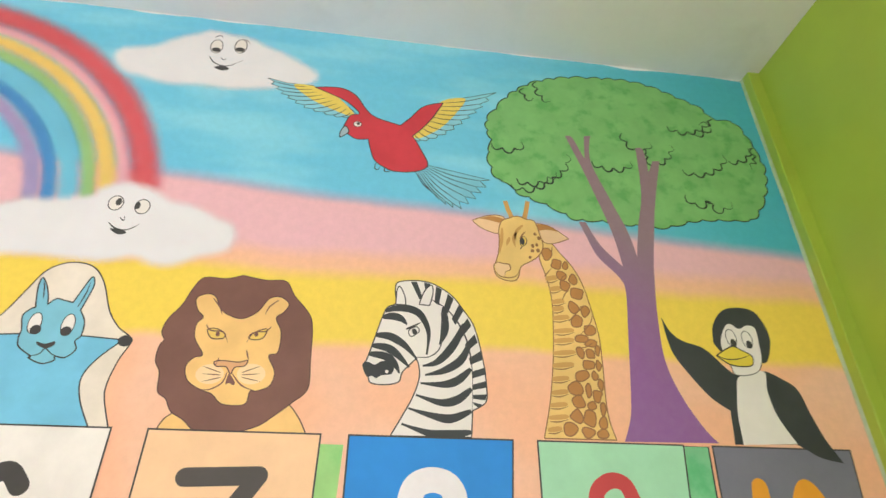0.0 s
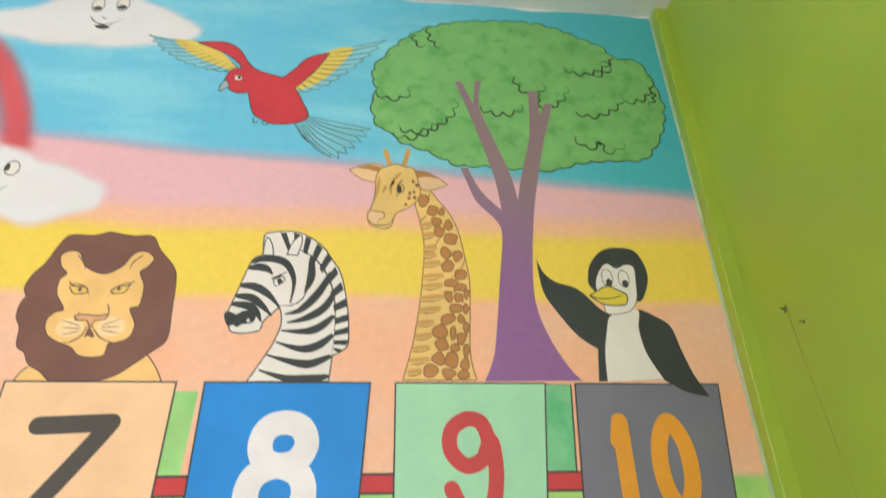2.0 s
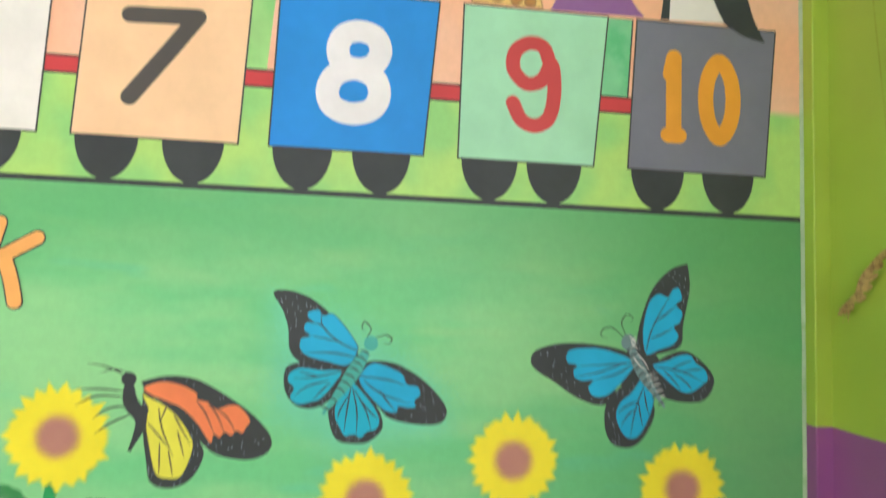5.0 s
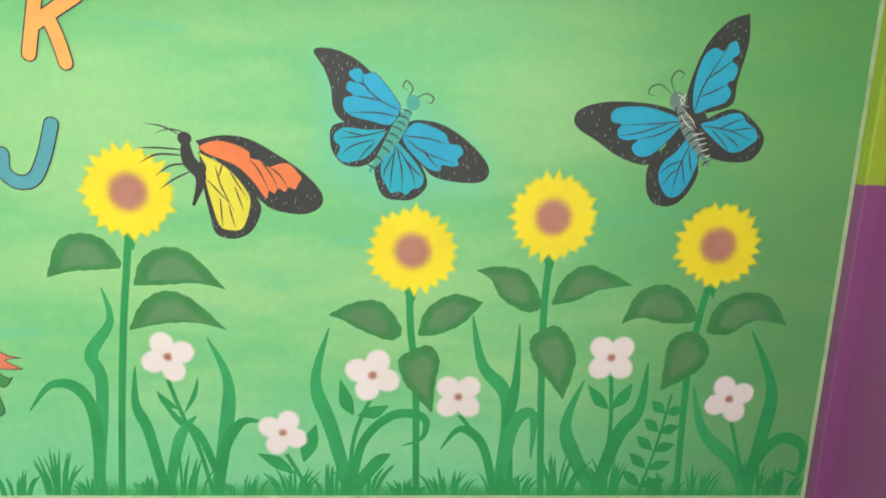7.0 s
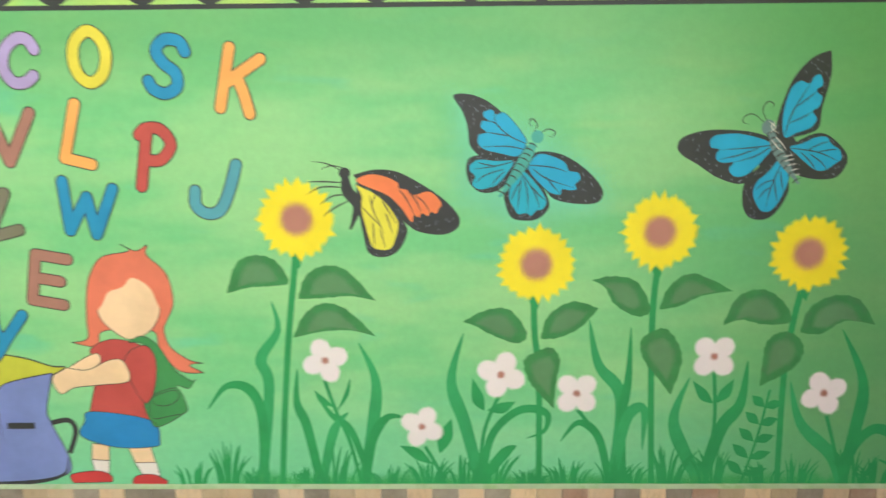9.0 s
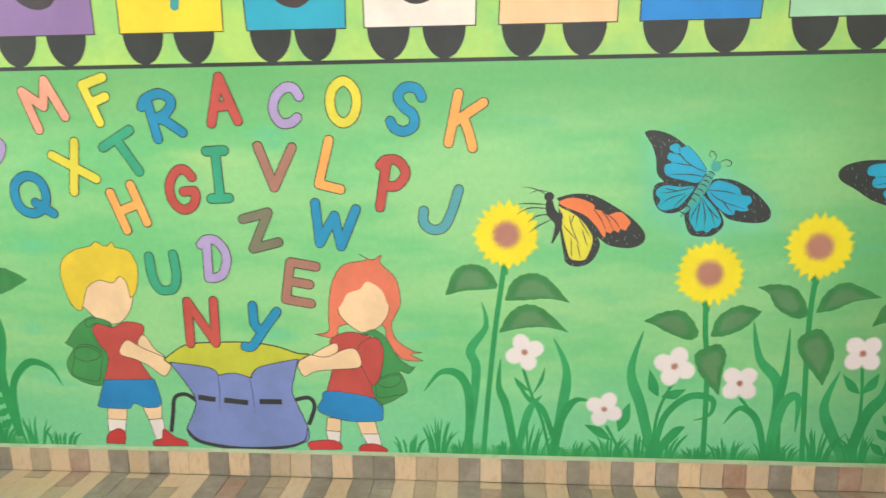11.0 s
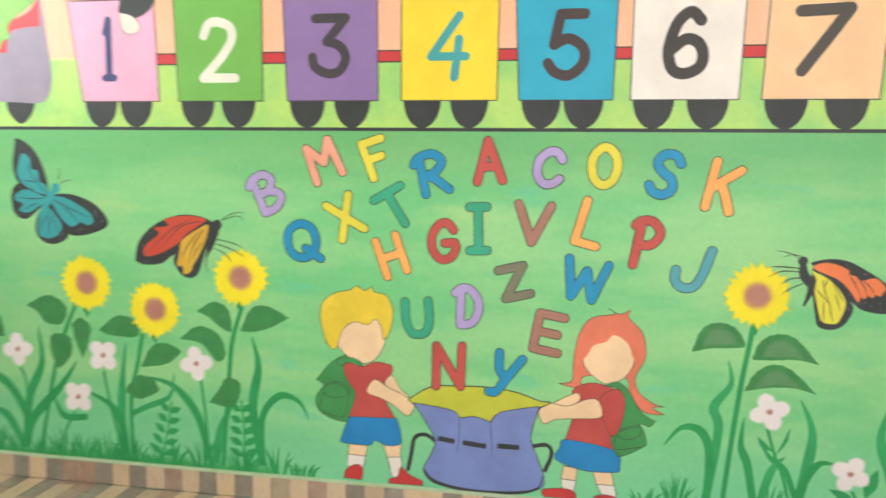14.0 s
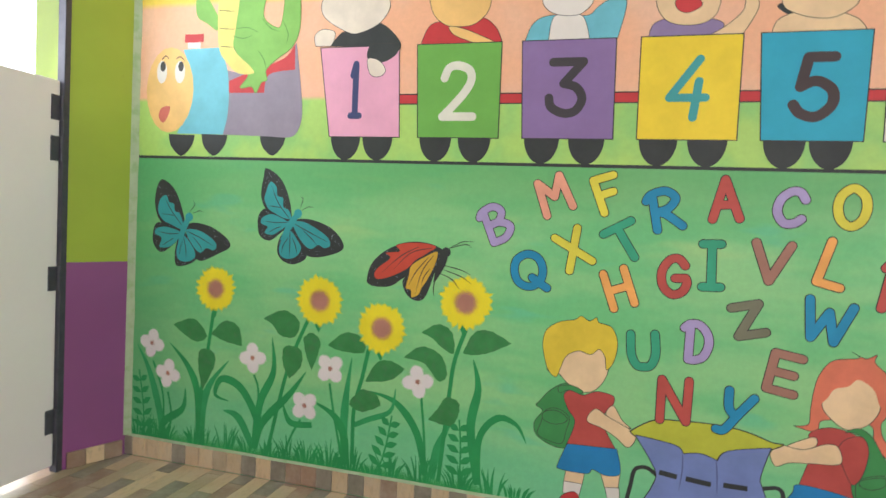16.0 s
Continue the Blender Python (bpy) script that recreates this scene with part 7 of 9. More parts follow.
stroke(fig, "vein", INK, 4.2, 0.0032, [(4.526, 0.966), (4.503, 0.907), (4.491, 0.844)])
stroke(fig, "vein", INK, 4.2, 0.0032, [(4.508, 0.922), (4.481, 0.911), (4.461, 0.893)])
stroke(fig, "vein", INK, 4.2, 0.0032, [(4.501, 0.902), (4.484, 0.890), (4.469, 0.866)])
stroke(fig, "vein", INK, 4.2, 0.0032, [(4.522, 0.945), (4.527, 0.916), (4.534, 0.891)])
stroke(fig, "vein", INK, 4.2, 0.0032, [(4.509, 0.920), (4.513, 0.895), (4.520, 0.864)])
stroke(fig, "vein", INK, 4.2, 0.0032, [(4.544, 0.999), (4.610, 0.989), (4.664, 0.966)])
stroke(fig, "vein", INK, 4.2, 0.0032, [(4.583, 0.993), (4.616, 1.009), (4.637, 1.016)])
stroke(fig, "vein", INK, 4.2, 0.0032, [(4.568, 0.990), (4.594, 0.966), (4.609, 0.946)])
stroke(fig, "vein", INK, 4.2, 0.0032, [(4.591, 0.985), (4.622, 0.964), (4.635, 0.946)])
stroke(fig, "vein", INK, 4.2, 0.0032, [(4.610, 0.989), (4.644, 0.995), (4.661, 0.994)])
wing_dots(fig)
stroke(fig, "body", BF_GREY, 5, 0.026, [(4.490, 1.042), (4.507, 1.001), (4.533, 0.960), (4.570, 0.910)])
disc(fig, "head", BF_GREY, 5.4, 4.484, 1.051, 0.0170, 0.0190, 0)
stroke(fig, "rib", INK, 5.8, 0.0035, [(4.480, 1.032), (4.491, 1.039), (4.505, 1.040)])
stroke(fig, "rib", INK, 5.8, 0.0035, [(4.486, 1.018), (4.497, 1.025), (4.511, 1.026)])
stroke(fig, "rib", INK, 5.8, 0.0035, [(4.492, 1.004), (4.503, 1.011), (4.517, 1.011)])
stroke(fig, "rib", INK, 5.8, 0.0035, [(4.499, 0.989), (4.509, 0.998), (4.522, 1.001)])
stroke(fig, "rib", INK, 5.8, 0.0035, [(4.508, 0.975), (4.518, 0.984), (4.531, 0.987)])
stroke(fig, "rib", INK, 5.8, 0.0035, [(4.517, 0.960), (4.527, 0.969), (4.540, 0.972)])
stroke(fig, "rib", INK, 5.8, 0.0035, [(4.527, 0.946), (4.536, 0.955), (4.549, 0.960)])
stroke(fig, "rib", INK, 5.8, 0.0035, [(4.540, 0.928), (4.549, 0.938), (4.562, 0.942)])
stroke(fig, "rib", INK, 5.8, 0.0035, [(4.553, 0.911), (4.562, 0.920), (4.575, 0.925)])
stroke(fig, "body_line", WHITE, 6.4, 0.0022, [(4.484, 1.065), (4.500, 1.052), (4.487, 1.035)])
stroke(fig, "body_line", WHITE, 6.4, 0.0022, [(4.503, 1.065), (4.491, 1.051), (4.509, 1.036)])
stroke(fig, "body_line", WHITE, 6.4, 0.0022, [(4.503, 1.028), (4.521, 1.010), (4.532, 0.992)])
stroke(fig, "body_line", WHITE, 6.4, 0.0022, [(4.495, 1.021), (4.509, 1.002), (4.528, 0.988)])
stroke(fig, "body_line", WHITE, 6.4, 0.0022, [(4.525, 0.978), (4.552, 0.984)])
stroke(fig, "body_line", WHITE, 6.4, 0.0022, [(4.530, 0.967), (4.556, 0.973)])
stroke(fig, "body_line", WHITE, 6.4, 0.0022, [(4.538, 0.956), (4.561, 0.962)])
stroke(fig, "body_line", WHITE, 6.4, 0.0022, [(4.548, 0.944), (4.567, 0.949)])
stroke(fig, "body_line", WHITE, 6.4, 0.0022, [(4.559, 0.932), (4.572, 0.936)])
stroke(fig, "feeler", INK, 6, 0.003, [(4.478, 1.067), (4.467, 1.094), (4.478, 1.113), (4.494, 1.107), (4.487, 1.098)])
stroke(fig, "feeler", INK, 6, 0.003, [(4.472, 1.063), (4.445, 1.083), (4.424, 1.078), (4.420, 1.064), (4.435, 1.059)])

fig = figure("painted_butterfly", "painted orange and yellow butterfly with dark wing edges", group="painted butterflies")
area(fig, "wing", BLACK, 1, [(3.447, 0.940, 1), (3.497, 0.953), (3.556, 0.948), (3.615, 0.918), (3.674, 0.878), (3.713, 0.834), (3.710, 0.803), (3.672, 0.786), (3.611, 0.794), (3.575, 0.819), (3.517, 0.878), (3.466, 0.918)])
area(fig, "wing", BLACK, 1.5, [(3.455, 0.924), (3.483, 0.903), (3.540, 0.857), (3.577, 0.813), (3.578, 0.782), (3.555, 0.743), (3.517, 0.728), (3.480, 0.740), (3.468, 0.786), (3.457, 0.853)])
area(fig, "wing_patch", BF_ORANGE, 3.2, [(3.454, 0.929), (3.488, 0.942), (3.528, 0.936), (3.559, 0.920), (3.562, 0.907), (3.583, 0.902), (3.600, 0.889), (3.627, 0.897), (3.647, 0.894), (3.670, 0.867), (3.663, 0.852), (3.656, 0.840), (3.642, 0.844), (3.634, 0.834), (3.620, 0.841), (3.611, 0.830), (3.599, 0.836), (3.595, 0.819), (3.585, 0.827), (3.565, 0.856), (3.534, 0.886), (3.502, 0.901), (3.467, 0.915)], line=0.0015)
area(fig, "wing_patch", BF_YELLOW, 3.2, [(3.452, 0.915), (3.467, 0.909), (3.502, 0.891), (3.533, 0.862), (3.552, 0.834), (3.559, 0.814), (3.553, 0.782), (3.538, 0.751), (3.512, 0.747), (3.489, 0.757), (3.474, 0.805), (3.462, 0.861), (3.466, 0.885)], line=0.0015)
stroke(fig, "vein", INK, 4.2, 0.0032, [(3.486, 0.888), (3.496, 0.846), (3.522, 0.790)])
stroke(fig, "vein", INK, 4.2, 0.0032, [(3.502, 0.893), (3.491, 0.861)])
stroke(fig, "vein", INK, 4.2, 0.0032, [(3.493, 0.818), (3.496, 0.754)])
stroke(fig, "vein", INK, 4.2, 0.0032, [(3.511, 0.804), (3.523, 0.753)])
stroke(fig, "vein", INK, 4.2, 0.0032, [(3.468, 0.857), (3.514, 0.806)])
stroke(fig, "vein", INK, 4.2, 0.0032, [(3.526, 0.843), (3.543, 0.790)])
stroke(fig, "vein", INK, 4.2, 0.0032, [(3.559, 0.904), (3.578, 0.881), (3.599, 0.838)])
stroke(fig, "vein", INK, 4.2, 0.0032, [(3.583, 0.900), (3.602, 0.877), (3.618, 0.843)])
stroke(fig, "vein", INK, 4.2, 0.0032, [(3.602, 0.888), (3.624, 0.870), (3.640, 0.844)])
stroke(fig, "vein", INK, 4.2, 0.0032, [(3.517, 0.875), (3.529, 0.855), (3.554, 0.815)])
wing_dots(fig)
stroke(fig, "body", BLACK, 5, 0.03, [(3.425, 0.941), (3.430, 0.900), (3.454, 0.862), (3.435, 0.801)])
disc(fig, "head", BLACK, 5.4, 3.424, 0.945, 0.0150, 0.0140, 0)
stroke(fig, "leg", INK, 6, 0.004, [(3.418, 0.921), (3.365, 0.924), (3.325, 0.923)])
stroke(fig, "leg", INK, 6, 0.004, [(3.418, 0.909), (3.364, 0.910), (3.325, 0.890)])
stroke(fig, "leg", INK, 6, 0.004, [(3.428, 0.890), (3.392, 0.887), (3.359, 0.865)])
stroke(fig, "leg", INK, 6, 0.004, [(3.431, 0.874), (3.396, 0.857), (3.366, 0.835)])
stroke(fig, "feeler", INK, 6, 0.003, [(3.414, 0.952), (3.380, 0.969), (3.340, 0.975)])
stroke(fig, "feeler", INK, 6, 0.003, [(3.421, 0.958), (3.392, 0.964), (3.363, 0.954)])

fig = figure("painted_butterfly", "painted orange and yellow butterfly with dark wing edges", group="painted butterflies")
area(fig, "wing", BLACK, 1, [(1.127, 0.869, 1), (1.141, 0.937), (1.198, 0.997), (1.290, 1.038), (1.382, 1.038), (1.447, 1.007), (1.419, 0.973), (1.342, 0.924), (1.285, 0.898), (1.228, 0.860), (1.157, 0.855)])
area(fig, "wing", BLACK, 1.5, [(1.281, 0.891), (1.341, 0.933), (1.423, 0.993), (1.404, 0.911), (1.374, 0.828), (1.336, 0.811), (1.295, 0.837)])
area(fig, "wing_patch", BF_RED, 3.2, [(1.158, 0.902), (1.174, 0.931), (1.222, 0.971), (1.204, 0.991), (1.261, 1.001), (1.248, 1.025), (1.329, 1.039), (1.409, 1.028), (1.371, 0.996), (1.328, 0.968), (1.297, 0.935), (1.233, 0.900), (1.176, 0.884)], line=0.0015)
area(fig, "wing_patch", BF_AMBER, 3.2, [(1.313, 0.948), (1.367, 0.986), (1.416, 1.008), (1.409, 0.958), (1.380, 0.895), (1.358, 0.861), (1.347, 0.835), (1.319, 0.823), (1.314, 0.851), (1.293, 0.858), (1.303, 0.905)], line=0.0015)
stroke(fig, "vein", INK, 4.2, 0.004, [(1.393, 1.020), (1.310, 0.998), (1.242, 0.930)])
stroke(fig, "vein", INK, 4.2, 0.004, [(1.339, 1.022), (1.270, 0.984), (1.191, 0.912)])
stroke(fig, "vein", INK, 4.2, 0.004, [(1.401, 0.992), (1.358, 0.928), (1.334, 0.840)])
stroke(fig, "vein", INK, 4.2, 0.004, [(1.381, 0.983), (1.334, 0.926), (1.305, 0.870)])
stroke(fig, "vein", INK, 4.2, 0.004, [(1.390, 0.940), (1.367, 0.909), (1.357, 0.874)])
wing_dots(fig)
stroke(fig, "body", BLACK, 5, 0.032, [(1.452, 1.001), (1.432, 0.956), (1.408, 0.889)])
disc(fig, "head", BLACK, 5.4, 1.451, 1.008, 0.0180, 0.0190, 0)
stroke(fig, "leg", INK, 6, 0.004, [(1.443, 0.957), (1.510, 0.944), (1.553, 0.926)])
stroke(fig, "leg", INK, 6, 0.004, [(1.444, 0.940), (1.512, 0.919), (1.555, 0.894)])
stroke(fig, "leg", INK, 6, 0.004, [(1.433, 0.924), (1.479, 0.905), (1.508, 0.871)])
stroke(fig, "leg", INK, 6, 0.004, [(1.416, 0.912), (1.407, 0.867), (1.411, 0.833)])
stroke(fig, "feeler", INK, 6, 0.003, [(1.462, 1.023), (1.516, 1.052), (1.560, 1.053)])
stroke(fig, "feeler", INK, 6, 0.003, [(1.462, 1.023), (1.527, 1.042), (1.552, 1.029)])

fig = figure("painted_butterfly", "painted teal butterfly with black wing edges", group="painted butterflies")
area(fig, "wing", BLACK, 1, [(0.656, 1.313), (0.723, 1.272), (0.766, 1.192), (0.781, 1.095), (0.744, 1.084), (0.663, 1.137), (0.634, 1.199), (0.644, 1.282)])
area(fig, "wing", BLACK, 1.5, [(0.629, 1.121), (0.663, 1.144), (0.744, 1.103), (0.773, 1.081), (0.733, 1.046), (0.682, 1.011), (0.635, 1.029), (0.622, 1.081)])
area(fig, "wing", BLACK, 2, [(0.796, 1.103), (0.873, 1.107), (0.963, 1.076), (1.017, 1.020), (1.004, 0.983), (0.905, 0.954), (0.840, 0.971), (0.779, 1.070)])
area(fig, "wing", BLACK, 2.5, [(0.776, 1.070), (0.826, 1.014), (0.856, 0.953), (0.804, 0.920), (0.751, 0.928), (0.720, 0.966), (0.731, 1.028)])
area(fig, "wing_patch", BF_DULL, 3.2, [(0.654, 1.205), (0.675, 1.257), (0.706, 1.238), (0.712, 1.201), (0.738, 1.192), (0.742, 1.155), (0.767, 1.142), (0.780, 1.108), (0.746, 1.107), (0.704, 1.125), (0.671, 1.144), (0.651, 1.178)], line=0.0015)
area(fig, "wing_patch", BF_DULL, 3.2, [(0.644, 1.106), (0.688, 1.123), (0.751, 1.101), (0.770, 1.085), (0.736, 1.059), (0.694, 1.035), (0.656, 1.043), (0.669, 1.068), (0.638, 1.081)], line=0.0015)
area(fig, "wing_patch", BF_DULL, 3.2, [(0.788, 1.092), (0.837, 1.097), (0.905, 1.068), (0.951, 1.036), (0.961, 1.005), (0.935, 0.993), (0.908, 1.004), (0.875, 0.986), (0.841, 1.004), (0.805, 1.049)], line=0.0015)
area(fig, "wing_patch", BF_DULL, 3.2, [(0.775, 1.059), (0.818, 1.013), (0.831, 0.983), (0.809, 0.951), (0.771, 0.939), (0.736, 0.951), (0.728, 0.987), (0.745, 1.029)], line=0.0015)
stroke(fig, "vein", INK, 4.2, 0.004, [(0.771, 1.108), (0.716, 1.171), (0.683, 1.241)])
stroke(fig, "vein", INK, 4.2, 0.004, [(0.728, 1.151), (0.698, 1.154), (0.670, 1.157)])
stroke(fig, "vein", INK, 4.2, 0.004, [(0.765, 1.091), (0.701, 1.088), (0.649, 1.092)])
stroke(fig, "vein", INK, 4.2, 0.004, [(0.734, 1.073), (0.702, 1.060), (0.675, 1.044)])
stroke(fig, "vein", INK, 4.2, 0.004, [(0.792, 1.088), (0.872, 1.052), (0.947, 1.020)])
stroke(fig, "vein", INK, 4.2, 0.004, [(0.834, 1.062), (0.873, 1.032), (0.904, 1.001)])
stroke(fig, "vein", INK, 4.2, 0.004, [(0.776, 1.051), (0.778, 1.000), (0.776, 0.945)])
stroke(fig, "vein", INK, 4.2, 0.004, [(0.768, 1.026), (0.746, 0.992), (0.740, 0.963)])
stroke(fig, "vein", INK, 4.2, 0.004, [(0.788, 1.027), (0.805, 0.992), (0.811, 0.964)])
wing_dots(fig)
stroke(fig, "body", BF_DULL, 5, 0.03, [(0.808, 1.129), (0.776, 1.081), (0.734, 1.016)])
disc(fig, "head", BF_DULL, 5.4, 0.810, 1.129, 0.0180, 0.0190, 0)
stroke(fig, "feeler", INK, 6, 0.003, [(0.820, 1.153), (0.831, 1.190), (0.817, 1.201)])
stroke(fig, "feeler", INK, 6, 0.003, [(0.828, 1.144), (0.858, 1.159), (0.881, 1.157)])

fig = figure("painted_butterfly", "painted teal butterfly with black wing edges", group="painted butterflies")
area(fig, "wing", BLACK, 1, [(0.139, 1.252), (0.199, 1.214), (0.240, 1.137), (0.257, 1.061), (0.205, 1.034), (0.130, 1.070), (0.101, 1.144), (0.110, 1.219)])
area(fig, "wing", BLACK, 1.5, [(0.115, 1.060), (0.220, 1.042), (0.255, 1.022), (0.193, 0.959), (0.135, 0.931), (0.094, 0.981)])
area(fig, "wing", BLACK, 2, [(0.277, 1.060), (0.377, 1.060), (0.463, 1.018), (0.493, 0.976), (0.438, 0.942), (0.340, 0.904), (0.289, 0.967)])
area(fig, "wing", BLACK, 2.5, [(0.249, 1.031), (0.310, 0.961), (0.323, 0.908), (0.255, 0.876), (0.216, 0.886), (0.217, 0.963)])
area(fig, "wing_patch", BF_DULL, 3.2, [(0.118, 1.115), (0.129, 1.166), (0.160, 1.184), (0.176, 1.155), (0.202, 1.147), (0.208, 1.117), (0.234, 1.105), (0.251, 1.063), (0.242, 1.037), (0.190, 1.054), (0.143, 1.075)], line=0.0015)
area(fig, "wing_patch", BF_DULL, 3.2, [(0.113, 1.035), (0.165, 1.044), (0.240, 1.024), (0.228, 0.991), (0.183, 0.956), (0.131, 0.953), (0.140, 0.993), (0.106, 1.010)], line=0.0015)
area(fig, "wing_patch", BF_DULL, 3.2, [(0.267, 1.034), (0.330, 1.037), (0.393, 1.010), (0.426, 0.978), (0.410, 0.952), (0.375, 0.960), (0.341, 0.939), (0.300, 0.973)], line=0.0015)
area(fig, "wing_patch", BF_DULL, 3.2, [(0.255, 1.012), (0.305, 0.963), (0.319, 0.921), (0.285, 0.897), (0.236, 0.900), (0.220, 0.936), (0.231, 0.980)], line=0.0015)
stroke(fig, "vein", INK, 4.2, 0.004, [(0.246, 1.054), (0.188, 1.118), (0.155, 1.171)])
stroke(fig, "vein", INK, 4.2, 0.004, [(0.209, 1.096), (0.176, 1.098), (0.137, 1.101)])
stroke(fig, "vein", INK, 4.2, 0.004, [(0.232, 1.017), (0.179, 1.014), (0.121, 1.022)])
stroke(fig, "vein", INK, 4.2, 0.004, [(0.205, 0.996), (0.172, 0.977), (0.147, 0.960)])
stroke(fig, "vein", INK, 4.2, 0.004, [(0.273, 1.030), (0.344, 1.003), (0.407, 0.973)])
stroke(fig, "vein", INK, 4.2, 0.004, [(0.304, 1.006), (0.340, 0.973), (0.351, 0.950)])
stroke(fig, "vein", INK, 4.2, 0.004, [(0.256, 1.003), (0.270, 0.950), (0.272, 0.905)])
stroke(fig, "vein", INK, 4.2, 0.004, [(0.251, 0.986), (0.240, 0.948), (0.238, 0.920)])
wing_dots(fig)
stroke(fig, "body", BF_DULL, 5, 0.03, [(0.282, 1.089), (0.255, 1.039), (0.229, 0.951)])
disc(fig, "head", BF_DULL, 5.4, 0.282, 1.092, 0.0200, 0.0190, 0)
stroke(fig, "feeler", INK, 6, 0.003, [(0.284, 1.114), (0.309, 1.147), (0.297, 1.163)])
stroke(fig, "feeler", INK, 6, 0.003, [(0.299, 1.107), (0.332, 1.121), (0.356, 1.115)])

fig = figure("painted_sunflower", "painted yellow sunflower with a soft brown centre", group="painted sunflowers")
stroke(fig, "stem", STEM, 1, 0.0165, [(3.289, 0.727), (3.279, 0.651), (3.262, 0.521), (3.241, 0.302), (3.225, 0.091)], taper=False)
toothed_leaf(fig, 1.6, [(3.104, 0.633, 1), (3.133, 0.712), (3.183, 0.735), (3.236, 0.720), (3.269, 0.664), (3.224, 0.653), (3.163, 0.649)])
toothed_leaf(fig, 1.6, [(3.292, 0.618, 1), (3.312, 0.677), (3.362, 0.706), (3.423, 0.692), (3.494, 0.612, 1), (3.431, 0.625), (3.357, 0.620)])
toothed_leaf(fig, 1.6, [(3.274, 0.512, 1), (3.304, 0.574), (3.356, 0.606), (3.417, 0.589), (3.493, 0.515, 1), (3.426, 0.532), (3.351, 0.529)])
sunflower_head(fig, 3.296, 0.828, 0.096)

fig = figure("painted_sunflower", "painted yellow sunflower with a soft brown centre", group="painted sunflowers")
stroke(fig, "stem", STEM, 1, 0.0165, [(3.909, 0.603), (3.913, 0.516), (3.926, 0.392), (3.931, 0.093)], taper=False)
toothed_leaf(fig, 1.6, [(3.723, 0.554, 1), (3.782, 0.585), (3.846, 0.586), (3.892, 0.522), (3.865, 0.495), (3.794, 0.521), (3.756, 0.543)])
toothed_leaf(fig, 1.6, [(3.929, 0.507, 1), (3.948, 0.570), (4.011, 0.608), (4.078, 0.589, 1), (4.033, 0.538), (3.975, 0.510)])
toothed_leaf(fig, 1.6, [(3.920, 0.473, 1), (3.957, 0.483), (3.981, 0.448), (3.972, 0.386), (3.967, 0.312, 1), (3.926, 0.357), (3.899, 0.392), (3.885, 0.447)])
sunflower_head(fig, 3.914, 0.707, 0.094)

fig = figure("painted_sunflower", "painted yellow sunflower with a soft brown centre", group="painted sunflowers")
stroke(fig, "stem", STEM, 1, 0.0165, [(4.226, 0.686), (4.220, 0.574), (4.225, 0.381), (4.239, 0.089)], taper=False)
toothed_leaf(fig, 1.6, [(4.059, 0.664, 1), (4.111, 0.675), (4.176, 0.659), (4.214, 0.587), (4.181, 0.567), (4.121, 0.599), (4.093, 0.645)])
toothed_leaf(fig, 1.6, [(4.237, 0.585, 1), (4.260, 0.647), (4.322, 0.681), (4.425, 0.634, 1), (4.347, 0.622), (4.290, 0.595)])
toothed_leaf(fig, 1.6, [(4.216, 0.524, 1), (4.255, 0.534), (4.291, 0.493), (4.303, 0.438), (4.278, 0.350, 1), (4.244, 0.395), (4.201, 0.451), (4.192, 0.499)])
sunflower_head(fig, 4.229, 0.790, 0.094)

fig = figure("painted_sunflower", "painted yellow sunflower with a soft brown centre", group="painted sunflowers")
stroke(fig, "stem", STEM, 1, 0.0165, [(4.601, 0.633), (4.586, 0.538), (4.575, 0.398), (4.581, 0.089)], taper=False)
toothed_leaf(fig, 1.6, [(4.405, 0.541, 1), (4.438, 0.617), (4.502, 0.638), (4.558, 0.605), (4.581, 0.552), (4.512, 0.544), (4.451, 0.557)])
toothed_leaf(fig, 1.6, [(4.608, 0.522, 1), (4.626, 0.586), (4.688, 0.621), (4.756, 0.608), (4.801, 0.541, 1), (4.724, 0.553), (4.662, 0.518)])
toothed_leaf(fig, 1.6, [(4.560, 0.524), (4.602, 0.511), (4.622, 0.469), (4.593, 0.420), (4.513, 0.374, 1), (4.516, 0.440), (4.523, 0.496)])
sunflower_head(fig, 4.613, 0.732, 0.093)

fig = figure("painted_sunflower", "painted yellow sunflower with a soft brown centre", group="painted sunflowers")
stroke(fig, "stem", STEM, 1, 0.0165, [(0.420, 0.682), (0.398, 0.520), (0.375, 0.369), (0.355, 0.104)], taper=False)
toothed_leaf(fig, 1.6, [(0.217, 0.614, 1), (0.321, 0.649), (0.390, 0.581), (0.339, 0.549), (0.265, 0.581)], False)
toothed_leaf(fig, 1.6, [(0.412, 0.591, 1), (0.477, 0.653), (0.548, 0.633), (0.567, 0.552, 1), (0.481, 0.565)], False)
toothed_leaf(fig, 1.6, [(0.360, 0.516), (0.426, 0.511), (0.432, 0.450), (0.376, 0.339, 1), (0.352, 0.441)], False)
sunflower_head(fig, 0.428, 0.788, 0.092)

